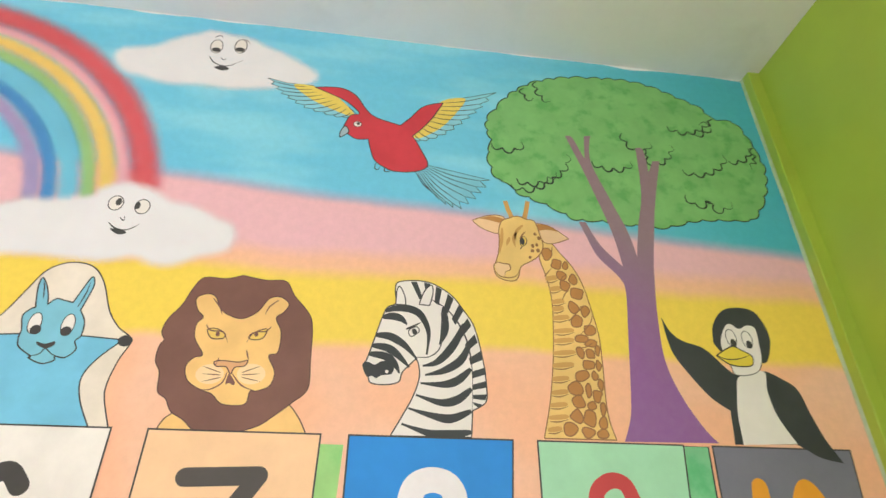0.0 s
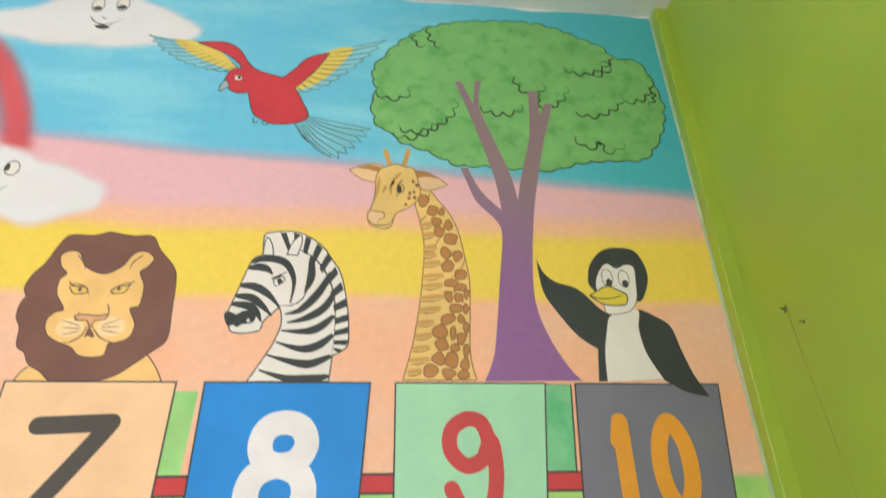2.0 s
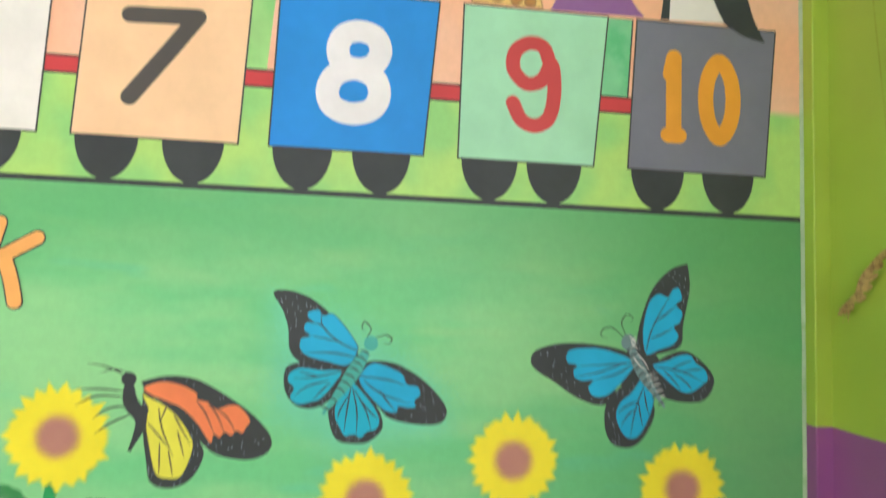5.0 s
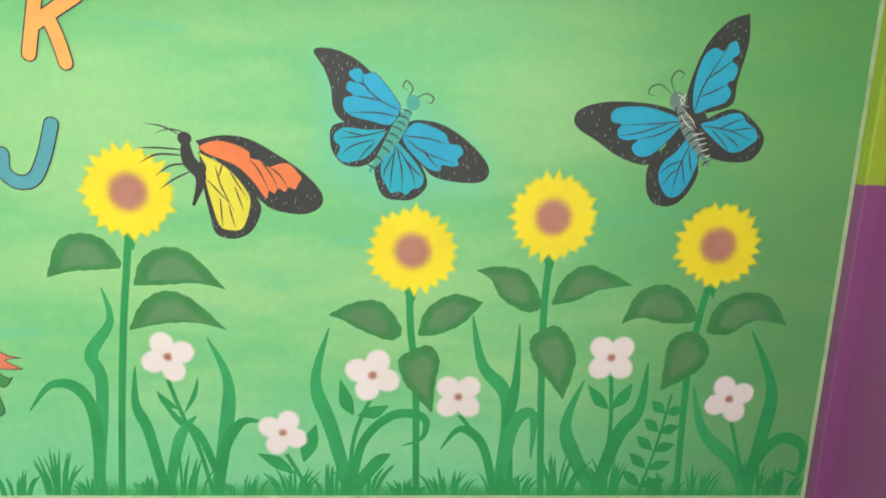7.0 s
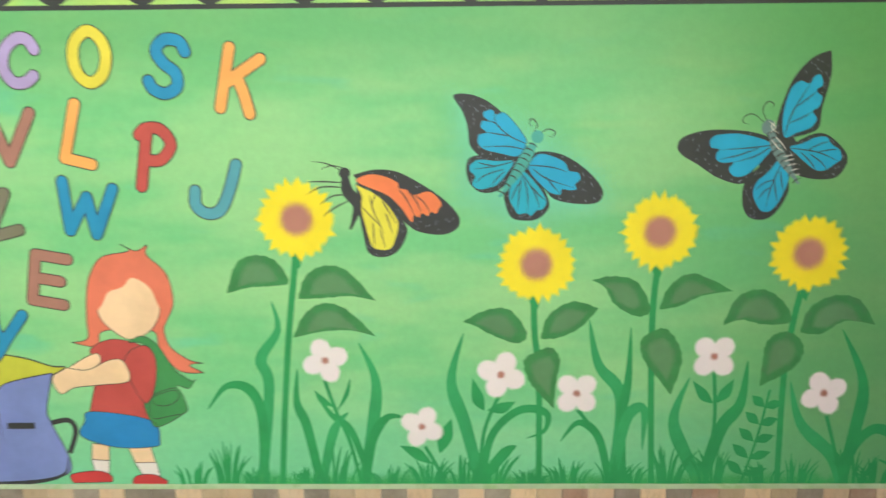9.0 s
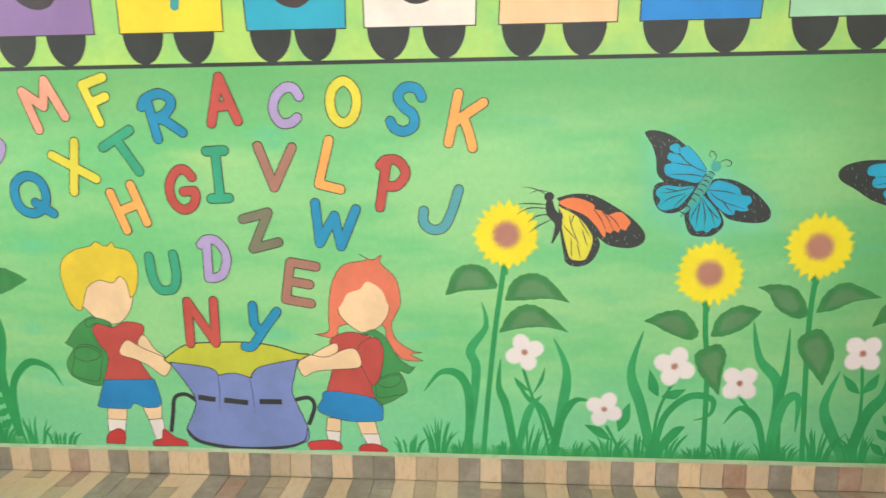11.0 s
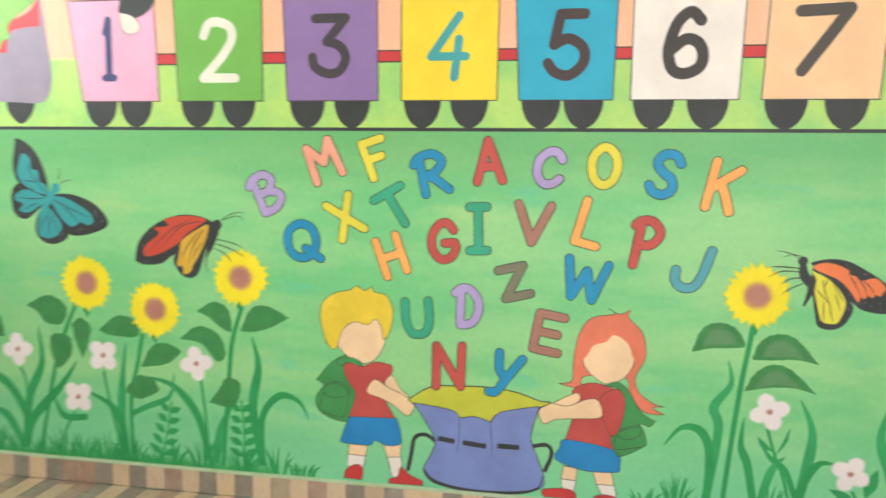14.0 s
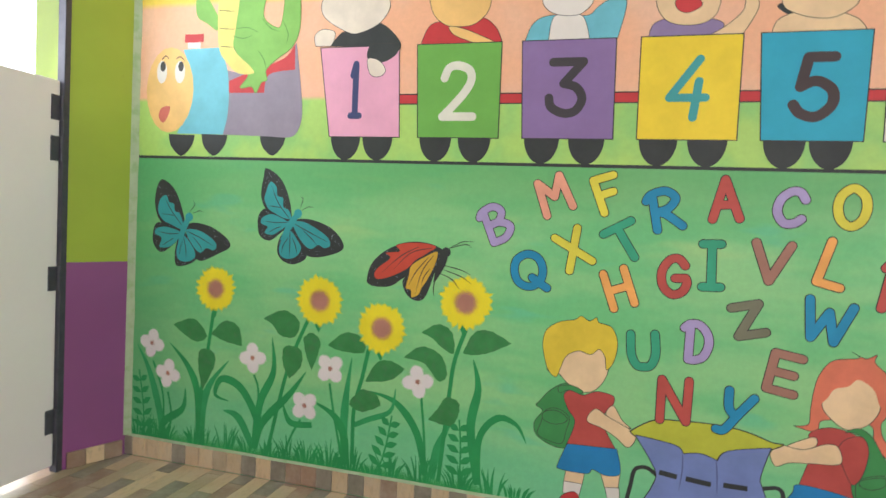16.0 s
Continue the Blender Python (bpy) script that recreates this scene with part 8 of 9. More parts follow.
fig = figure("painted_sunflower", "painted yellow sunflower with a soft brown centre", group="painted sunflowers")
stroke(fig, "stem", STEM, 1, 0.0165, [(0.878, 0.699), (0.819, 0.564), (0.773, 0.417), (0.705, 0.107)], taper=False)
toothed_leaf(fig, 1.6, [(0.666, 0.680, 1), (0.760, 0.724), (0.835, 0.683), (0.817, 0.618), (0.751, 0.616), (0.709, 0.660)], False)
toothed_leaf(fig, 1.6, [(0.856, 0.615, 1), (0.893, 0.642), (0.936, 0.600), (0.900, 0.486, 1), (0.872, 0.546)], False)
toothed_leaf(fig, 1.6, [(0.771, 0.571), (0.845, 0.567), (0.850, 0.497), (0.798, 0.439, 1), (0.766, 0.499)], False)
sunflower_head(fig, 0.924, 0.777, 0.098)

fig = figure("painted_sunflower", "painted yellow sunflower with a soft brown centre", group="painted sunflowers")
stroke(fig, "stem", STEM, 1, 0.0165, [(1.149, 0.599), (1.126, 0.482), (1.095, 0.340), (1.098, 0.120)], taper=False)
toothed_leaf(fig, 1.6, [(0.969, 0.598, 1), (1.044, 0.657), (1.121, 0.641), (1.126, 0.583), (1.022, 0.581)], False)
toothed_leaf(fig, 1.6, [(1.139, 0.467, 1), (1.183, 0.546), (1.242, 0.563), (1.305, 0.537, 1), (1.246, 0.485)], False)
toothed_leaf(fig, 1.6, [(1.128, 0.436, 1), (1.189, 0.421), (1.211, 0.378, 1), (1.132, 0.343), (1.074, 0.372)], False)
sunflower_head(fig, 1.201, 0.688, 0.098)

fig = figure("painted_sunflower", "painted yellow sunflower with a soft brown centre", group="painted sunflowers")
stroke(fig, "stem", STEM, 1, 0.0165, [(1.544, 0.716), (1.506, 0.592), (1.491, 0.459), (1.463, 0.111)], taper=False)
toothed_leaf(fig, 1.6, [(1.367, 0.688, 1), (1.432, 0.727), (1.490, 0.700), (1.500, 0.620), (1.448, 0.641), (1.412, 0.670)], False)
toothed_leaf(fig, 1.6, [(1.536, 0.624, 1), (1.578, 0.708), (1.643, 0.719), (1.722, 0.680, 1), (1.647, 0.640), (1.582, 0.622)], False)
toothed_leaf(fig, 1.6, [(1.298, 0.581, 1), (1.368, 0.633), (1.449, 0.608), (1.478, 0.534), (1.443, 0.506), (1.383, 0.568)], False)
toothed_leaf(fig, 1.6, [(1.480, 0.446), (1.530, 0.431), (1.529, 0.376), (1.497, 0.336), (1.410, 0.349, 1), (1.448, 0.398)], False)
sunflower_head(fig, 1.538, 0.819, 0.098)

fig = figure("painted_daisy", "white four-petalled flower painted on a green stem", group="painted white flowers")
stroke(fig, "stem", STEM, 1, 0.01, [(3.352, 0.394), (3.381, 0.303), (3.415, 0.217), (3.442, 0.099)], taper=False)
area(fig, "leaf", STEM, 1.2, [(3.381, 0.303, 1), (3.406, 0.360), (3.421, 0.401, 1), (3.416, 0.353)])
area(fig, "leaf", STEM, 1.2, [(3.375, 0.317, 1), (3.337, 0.331), (3.324, 0.366, 1), (3.357, 0.338)])
daisy_head(fig, 3.356, 0.449, 0.052, 20)

fig = figure("painted_daisy", "white four-petalled flower painted on a green stem", group="painted white flowers")
stroke(fig, "stem", STEM, 1, 0.01, [(3.827, 0.363), (3.781, 0.248), (3.767, 0.092)], taper=False)
area(fig, "leaf", STEM, 1.2, [(3.781, 0.306, 1), (3.748, 0.334), (3.749, 0.398, 1), (3.778, 0.349)])
area(fig, "leaf", STEM, 1.2, [(3.788, 0.306, 1), (3.821, 0.328), (3.864, 0.332, 1), (3.834, 0.299)])
daisy_head(fig, 3.825, 0.408, 0.055, 70)

fig = figure("painted_daisy", "white four-petalled flower painted on a green stem", group="painted white flowers")
stroke(fig, "stem", STEM, 1, 0.01, [(4.032, 0.308), (4.091, 0.221), (4.124, 0.093)], taper=False)
daisy_head(fig, 4.028, 0.355, 0.052, 45)

fig = figure("painted_daisy", "white four-petalled flower painted on a green stem", group="painted white flowers")
stroke(fig, "stem", STEM, 1, 0.01, [(4.391, 0.411), (4.400, 0.267), (4.383, 0.094)], taper=False)
area(fig, "leaf", STEM, 1.2, [(4.393, 0.325, 1), (4.356, 0.339), (4.336, 0.389, 1), (4.375, 0.361)])
area(fig, "leaf", STEM, 1.2, [(4.398, 0.325, 1), (4.437, 0.347), (4.444, 0.394, 1), (4.409, 0.361)])
daisy_head(fig, 4.388, 0.457, 0.053, 45)

fig = figure("painted_daisy", "white four-petalled flower painted on a green stem", group="painted white flowers")
stroke(fig, "stem", STEM, 1, 0.01, [(4.698, 0.291), (4.733, 0.179), (4.759, 0.090)], taper=False)
daisy_head(fig, 4.685, 0.354, 0.052, 25)

fig = figure("painted_daisy", "white four-petalled flower painted on a green stem", group="painted white flowers")
stroke(fig, "stem", STEM, 1, 0.01, [(3.620, 0.204), (3.652, 0.145), (3.678, 0.087)], taper=False)
area(fig, "leaf", STEM, 1.2, [(3.639, 0.152, 1), (3.592, 0.167), (3.551, 0.206, 1), (3.606, 0.196)])
area(fig, "leaf", STEM, 1.2, [(3.660, 0.182, 1), (3.654, 0.233), (3.692, 0.284, 1), (3.694, 0.226)])
daisy_head(fig, 3.612, 0.261, 0.050, 65)

fig = figure("painted_daisy", "white four-petalled flower painted on a green stem", group="painted white flowers")
stroke(fig, "stem", STEM, 1, 0.01, [(0.115, 0.440), (0.172, 0.294), (0.178, 0.116)], taper=False)
daisy_head(fig, 0.107, 0.520, 0.054, 80)

fig = figure("painted_daisy", "white four-petalled flower painted on a green stem", group="painted white flowers")
stroke(fig, "stem", STEM, 1, 0.01, [(0.198, 0.310), (0.220, 0.198), (0.193, 0.118)], taper=False)
daisy_head(fig, 0.195, 0.393, 0.054, 80)

fig = figure("painted_daisy", "white four-petalled flower painted on a green stem", group="painted white flowers")
stroke(fig, "stem", STEM, 1, 0.01, [(0.630, 0.436), (0.655, 0.354), (0.637, 0.121)], taper=False)
daisy_head(fig, 0.621, 0.507, 0.054, 5)

fig = figure("painted_daisy", "white four-petalled flower painted on a green stem", group="painted white flowers")
stroke(fig, "stem", STEM, 1, 0.01, [(0.983, 0.442), (1.010, 0.305), (1.056, 0.114)], taper=False)
daisy_head(fig, 0.983, 0.502, 0.054, 45)

fig = figure("painted_daisy", "white four-petalled flower painted on a green stem", group="painted white flowers")
stroke(fig, "stem", STEM, 1, 0.01, [(0.857, 0.273), (0.821, 0.208), (0.785, 0.112)], taper=False)
daisy_head(fig, 0.873, 0.334, 0.054, 45)

fig = figure("painted_daisy", "white four-petalled flower painted on a green stem", group="painted white flowers")
stroke(fig, "stem", STEM, 1, 0.01, [(1.378, 0.434), (1.396, 0.291), (1.409, 0.125)], taper=False)
daisy_head(fig, 1.361, 0.492, 0.054, 10)

fig = figure("painted_tall_grass", "long curved green grass blades painted between the flowers", group="painted blades")
stroke(fig, "blade", STEM_PALE, 0.3, 0.036, [(3.220, 0.612), (3.233, 0.534), (3.184, 0.453), (3.202, 0.372), (3.168, 0.091)], taper="blade")
stroke(fig, "blade", STEM, 0.39, 0.0336, [(3.032, 0.312), (3.086, 0.377), (3.148, 0.368), (3.179, 0.287), (3.175, 0.091)], taper="blade")
stroke(fig, "blade", STEM, 0.48, 0.0312, [(3.280, 0.427), (3.275, 0.330), (3.300, 0.260), (3.332, 0.091)], taper="blade")
stroke(fig, "blade", STEM_PALE, 0.57, 0.0384, [(3.447, 0.497), (3.490, 0.388), (3.476, 0.246), (3.448, 0.091)], taper="blade")
stroke(fig, "blade", STEM, 0.66, 0.0312, [(3.569, 0.287), (3.517, 0.287), (3.474, 0.217), (3.455, 0.091)], taper="blade")
stroke(fig, "blade", STEM, 0.75, 0.024, [(3.326, 0.359), (3.367, 0.296), (3.417, 0.253), (3.452, 0.159)], taper="blade")
stroke(fig, "blade", STEM_PALE, 0.84, 0.0312, [(3.413, 0.303), (3.371, 0.246), (3.334, 0.091)], taper="blade")

fig = figure("painted_tall_grass", "long curved green grass blades painted between the flowers", group="painted blades")
stroke(fig, "blade", STEM_PALE, 0.3, 0.0408, [(3.725, 0.523), (3.692, 0.390), (3.728, 0.270), (3.773, 0.092)], taper="blade")
stroke(fig, "blade", STEM, 0.39, 0.0264, [(3.895, 0.227), (3.944, 0.249), (3.947, 0.300), (3.874, 0.307), (3.801, 0.234), (3.773, 0.092)], taper="blade")
stroke(fig, "blade", STEM, 0.48, 0.036, [(3.868, 0.205), (3.835, 0.182), (3.767, 0.092)], taper="blade")
stroke(fig, "blade", STEM_PALE, 0.57, 0.0384, [(4.056, 0.558), (4.083, 0.436), (4.147, 0.338), (4.131, 0.093)], taper="blade")
stroke(fig, "blade", STEM, 0.66, 0.0312, [(4.166, 0.538), (4.164, 0.395), (4.150, 0.280), (4.159, 0.093)], taper="blade")
stroke(fig, "blade", STEM, 0.75, 0.0264, [(3.987, 0.217), (4.035, 0.272), (4.091, 0.228), (4.124, 0.093)], taper="blade")
stroke(fig, "blade", STEM_PALE, 0.84, 0.036, [(4.209, 0.192), (4.209, 0.309), (4.163, 0.280), (4.131, 0.101)], taper="blade")

fig = figure("painted_tall_grass", "long curved green grass blades painted between the flowers", group="painted blades")
stroke(fig, "blade", STEM_PALE, 0.3, 0.0432, [(4.327, 0.399), (4.290, 0.281), (4.328, 0.177), (4.376, 0.089)], taper="blade")
stroke(fig, "blade", STEM, 0.39, 0.0432, [(4.478, 0.445), (4.466, 0.326), (4.418, 0.252), (4.373, 0.089)], taper="blade")
stroke(fig, "blade", STEM, 0.48, 0.0408, [(4.719, 0.529), (4.786, 0.386), (4.779, 0.254), (4.752, 0.090)], taper="blade")
stroke(fig, "blade", STEM_PALE, 0.57, 0.0408, [(4.594, 0.387), (4.631, 0.268), (4.719, 0.179), (4.759, 0.090)], taper="blade")
stroke(fig, "blade", STEM, 0.66, 0.0336, [(4.849, 0.164), (4.885, 0.157), (4.888, 0.225), (4.829, 0.252), (4.776, 0.194), (4.759, 0.090)], taper="blade")

fig = figure("painted_tall_grass", "long curved green grass blades painted between the flowers", group="painted blades")
stroke(fig, "blade", STEM_PALE, 0.3, 0.0408, [(0.028, 0.507), (0.099, 0.387), (0.160, 0.203), (0.172, 0.103)], taper="blade")
stroke(fig, "blade", STEM, 0.39, 0.0408, [(0.289, 0.339), (0.277, 0.244), (0.182, 0.173), (0.175, 0.103)], taper="blade")
stroke(fig, "blade", STEM, 0.48, 0.0408, [(0.202, 0.530), (0.300, 0.435), (0.353, 0.316), (0.364, 0.105)], taper="blade")
stroke(fig, "blade", STEM_PALE, 0.57, 0.0408, [(0.504, 0.482), (0.417, 0.374), (0.384, 0.271), (0.376, 0.107)], taper="blade")
stroke(fig, "blade", STEM, 0.66, 0.0408, [(0.510, 0.307), (0.442, 0.328), (0.473, 0.400), (0.572, 0.368), (0.654, 0.233), (0.642, 0.117)], taper="blade")
stroke(fig, "blade", STEM, 0.75, 0.0408, [(0.712, 0.601), (0.723, 0.459), (0.664, 0.319), (0.642, 0.117)], taper="blade")
stroke(fig, "blade", STEM_PALE, 0.84, 0.0408, [(0.484, 0.264), (0.563, 0.240), (0.637, 0.116)], taper="blade")
stroke(fig, "blade", STEM, 0.93, 0.0408, [(0.875, 0.476), (0.801, 0.372), (0.678, 0.236), (0.642, 0.117)], taper="blade")
stroke(fig, "blade", STEM, 1.02, 0.0312, [(0.771, 0.333), (0.811, 0.255), (0.910, 0.257)], taper="blade")

fig = figure("painted_tall_grass", "long curved green grass blades painted between the flowers", group="painted blades")
stroke(fig, "blade", STEM_PALE, 0.3, 0.0408, [(1.078, 0.557), (1.060, 0.405), (1.054, 0.265), (1.063, 0.115)], taper="blade")
stroke(fig, "blade", STEM, 0.39, 0.0408, [(0.913, 0.358), (1.009, 0.310), (1.056, 0.230), (1.068, 0.116)], taper="blade")
stroke(fig, "blade", STEM, 0.48, 0.036, [(1.157, 0.431), (1.274, 0.398), (1.367, 0.287), (1.409, 0.125)], taper="blade")
stroke(fig, "blade", STEM_PALE, 0.57, 0.0408, [(1.507, 0.362), (1.456, 0.244), (1.433, 0.117)], taper="blade")
stroke(fig, "blade", STEM, 0.66, 0.0408, [(1.579, 0.605), (1.604, 0.495), (1.582, 0.339), (1.620, 0.122)], taper="blade")
stroke(fig, "blade", STEM, 0.75, 0.0312, [(1.797, 0.310), (1.757, 0.375), (1.682, 0.390), (1.617, 0.301), (1.620, 0.122)], taper="blade")
stroke(fig, "blade", STEM_PALE, 0.84, 0.0264, [(1.271, 0.454), (1.252, 0.361), (1.158, 0.314), (1.098, 0.283)], taper="blade")

fig = figure("painted_fern", "small painted green fern with paired leaflets", group="painted ferns")
fern_sprig(fig, 4.481, 0.091, 4.542, 0.364)

fig = figure("painted_fern", "small painted green fern with paired leaflets", group="painted ferns")
fern_sprig(fig, 1.211, 0.108, 1.260, 0.344)

fig = figure("painted_fern", "small painted green fern with paired leaflets", group="painted ferns")
fern_sprig(fig, 1.546, 0.125, 1.536, 0.366)

fig = figure("painted_fern", "small painted green fern with paired leaflets", group="painted ferns")
fern_sprig(fig, 0.078, 0.107, 0.041, 0.393)

LETTERS = {  # centre, width, height, lean in degrees, paint
    "B": (1.642, 1.128, 0.116, 0.155, 24, LILAC),
    "M": (1.849, 1.241, 0.126, 0.151, 23, SALMON),
    "F": (2.036, 1.250, 0.102, 0.150, 18, YELLOW),
    "R": (2.234, 1.203, 0.120, 0.157, 13, BLUE),
    "A": (2.425, 1.247, 0.112, 0.162, 4, BRICK),
    "C": (2.624, 1.227, 0.104, 0.134, -8, LILAC),
    "O": (2.802, 1.234, 0.110, 0.151, -2, YELLOW),
    "S": (2.992, 1.210, 0.106, 0.158, -13, BLUE),
    "K": (3.169, 1.174, 0.115, 0.175, -12, ORANGE),
    "Q": (1.777, 0.957, 0.144, 0.156, 6, BLUE),
    "X": (1.929, 1.047, 0.116, 0.158, 27, YELLOW),
    "T": (2.107, 1.081, 0.133, 0.149, 30, MINT),
    "H": (2.095, 0.917, 0.101, 0.156, 20, ORANGE),
    "G": (2.276, 0.973, 0.111, 0.151, 4, BRICK),
    "I": (2.395, 1.019, 0.085, 0.175, 2, MINT),
    "V": (2.579, 1.041, 0.135, 0.152, -3, UMBER),
    "L": (2.764, 1.047, 0.101, 0.166, -14, ORANGE),
    "P": (2.945, 0.984, 0.100, 0.177, -9, BRICK),
    "J": (3.089, 0.911, 0.117, 0.167, -14, TEAL),
    "Z": (2.521, 0.842, 0.117, 0.126, 14, SLATE),
    "W": (2.755, 0.858, 0.157, 0.151, -9, BLUE),
    "U": (2.191, 0.704, 0.109, 0.144, 5, MINT),
    "D": (2.366, 0.752, 0.101, 0.154, 0, LILAC),
    "E": (2.639, 0.673, 0.115, 0.151, -10, UMBER),
    "N": (2.304, 0.539, 0.121, 0.171, 2, BRICK),
    "y": (2.500, 0.518, 0.109, 0.170, -14, BLUE),
}
for text, (cx, cz, wide, high, lean, material) in LETTERS.items():
    fig = figure("painted_letter", "hand-painted coloured capital letter with a thin dark outline" if text != "y" else "hand-painted blue letter y with a thin dark outline", "painted letter", "alphabet above the sack")
    brush_text(fig, "letter", text, material, 8, cx, cz, wide, high, lean, 0.0275, rim=0.0028)


# ---- grass along the foot of the mural ----
rng = random.Random(5)
bm = bmesh.new()
for low, high in ((0.04, 1.80), (2.98, 4.86)):
    x = low
    while x < high:
        tall = rng.uniform(0.06, 0.14)
        for k in range(rng.randint(11, 18)):
            lean = rng.uniform(-0.8, 0.8)
            size = tall * rng.uniform(0.6, 1.0) * (1.0 - 0.35 * abs(lean))
            a = Vector((x + lean * 0.045 + rng.uniform(-0.012, 0.012), Z_SKIRT + 0.001))
            tip = a + Vector((lean * size * 0.75, size))
            add_stroke(bm, curve([tip, (a + tip) / 2 + Vector((-lean * 0.008, size * 0.08)), a], False, 4), rng.uniform(0.006, 0.010), 0.3 + rng.random() * 3.0, taper="blade")
        x += rng.uniform(0.045, 0.17)
grass = tagged(mesh_object("painted_grass", bm, STEM), "short green grass strokes painted along the foot of the mural", "painted grass", kind="stuff")
haze = figure("painted_meadow_haze", "soft sprayed green along the foot of the mural", "painted grass")
for low, high in ((0.02, 1.72), (3.02, 4.87)):
    bm = bmesh.new()
    cover = bm.verts.layers.float.new("cover")
    rows = []
    for i in range(61):
        x = low + (high - low) * i / 60
        fade = min(1.0, i / 4, (60 - i) / 4)
        top = 0.05 + 0.035 * noise.noise((i * 0.7, low, 0)) + 0.015 * noise.noise((i * 2.9, low, 3))
        row = []
        for z, value in ((Z_SKIRT + 0.001, 0.95), (Z_SKIRT + 0.4 * top, 0.75), (Z_SKIRT + top, 0.0)):
            v = bm.verts.new((x, -COAT * 0.1, z))
            v[cover] = value * fade
            row.append(v)
        rows.append(row)
    for p, q in zip(rows, rows[1:]):
        for k in range(2):
            bm.faces.new((p[k], q[k], q[k + 1], p[k + 1]))
    part("haze", bm, GRASS_SPRAY, haze)

# ---- skirting, floor strips and the bare corner beads ----
def strip_mesh(name, sx, sy, sz, bevel=0.0015):
    bm = box((-sx / 2, -sy / 2, 0), (sx / 2, sy / 2, sz))
    bmesh.ops.bevel(bm, geom=[e for e in bm.edges], offset=bevel, segments=1, affect="EDGES")
    data = bpy.data.meshes.new(name)
    bm.to_mesh(data)
    bm.free()
    return data


PITCH, SHIFT = 0.0709, -0.0475
rng = random.Random(11)
ORDER = [1, 0, 0, 0, 1, 0, 0, 3, 0, 1, 0, 1, 2, 2, 1, 0, 1, 0, 2, 0, 1, 0, 1, 0, 3, 0, 2, 0, 1, 0, 1, 0, 0, 1, 0, 1, 3, 0, 1, 0, 1, 1, 0,
         3, 0, 1, 0, 1, 3, 0, 1, 0, 1, 0, 1, 0, 0, 2, 0, 1, 0, 1, 2, 3, 0, 3, 1, 0, 2, 0]
skirting = tagged(new("baseboard"), "skirting of beige, brown and grey tile strips with a worn painted top", "baseboard", kind="structure")
part("bedding", box((0.0, -0.008, 0.0), (X_END, 0.0, Z_SKIRT - 0.001)), GROUT, skirting)
tile_data = {}
for k in range(4):
    tile_data[k] = strip_mesh("skirting_tile", PITCH - 0.0012, Z_SKIRT - 0.003, 0.011)
    tile_data[k].materials.append(CLAYS[k])
columns = int((X_END - 0.012 - SHIFT) / PITCH)
colours = [ORDER[i % len(ORDER)] for i in range(columns + 1)]
for i in range(columns):
    ob = new("tile", tile_data[colours[i]])
    ob.parent = skirting
    ob.matrix_basis = pose(SHIFT + PITCH * (i + 0.5), -0.002, Z_SKIRT / 2 + rng.uniform(-0.0006, 0.0006), 90, 0, 0)
part("tile", box((SHIFT + PITCH * columns + 0.0006, -0.013, 0.0015), (X_END - 0.013, -0.002, Z_SKIRT - 0.0015), 0.001), CLAYS[0], skirting)
cap = bmesh.new()
add_stroke(cap, [Vector((x / 40 * X_END, Z_SKIRT + 0.0015 + 0.002 * noise.noise((x * 0.9, 3, 0)))) for x in range(41)], 0.007, 20)
for v in cap.verts:
    v.co.y = -0.0145 if v.co.z < Z_SKIRT + 0.0008 else -0.001
part("ragged_top", cap, CAULK, skirting, "uneven plaster smear along the top")

side_skirt = tagged(new("baseboard_side"), "skirting of brown and grey tile strips on the side wall", "baseboard", kind="structure")
long_data = {}
for k in (1, 2, 3):
    long_data[k] = strip_mesh("side_tile", 0.148, Z_SKIRT - 0.003, 0.012)
    long_data[k].materials.append(CLAYS[k])
part("corner_tile", box((X_END - 0.002, Y_STRIP - 0.013, 0.0), (X_RIGHT - 0.012, Y_STRIP, Z_SKIRT + 0.001), 0.0015), CLAYS[2], side_skirt)
part("return_tile", box((X_END - 0.012, Y_STRIP - 0.013, 0.0), (X_END - 0.002, -0.012, Z_SKIRT + 0.001), 0.0015), CLAYS[2], side_skirt)
for i in range(12):
    ob = new("tile", long_data[(1, 2, 3, 1, 2)[i % 5]])
    ob.parent = side_skirt
    ob.matrix_basis = pose(X_RIGHT - 0.0005, Y_STRIP - 0.013 - 0.15 * (i + 0.5), Z_SKIRT / 2, 90, 0, 90)
part("cap", box((X_END - 0.004, Y_STRIP - 0.014, Z_SKIRT), (X_RIGHT, Y_STRIP, Z_SKIRT + 0.004), 0.0015), CAULK, side_skirt)
part("cap", box((X_RIGHT - 0.013, Y_STRIP - 1.8, Z_SKIRT), (X_RIGHT, Y_STRIP - 0.015, Z_SKIRT + 0.004), 0.0015), CAULK, side_skirt)

left_skirt = tagged(new("baseboard_left"), "short skirting of sandy tile beside the door frame", "baseboard", kind="structure")
d = Vector((-0.115 + 0.018, -0.25 + 0.022, 0)).normalized()
across = Vector((-d.y, d.x, 0))
turn = math.degrees(math.atan2(d.y, d.x))
for i in range(3):
    mid = Vector((-0.018, -0.022, 0)) + d * (0.045 + 0.075 * i) + across * 0.001
    data = strip_mesh("left_tile", 0.074, Z_SKIRT - 0.02, 0.012)
    data.materials.append(CLAYS[(2, 0, 2)[i]])
    ob = new("tile", data)
    ob.parent = left_skirt
    ob.matrix_basis = Matrix.Translation(mid + Vector((0, 0, Z_SKIRT / 2 - 0.008))) @ pose(0, 0, 0, 90, 0, turn + 180)

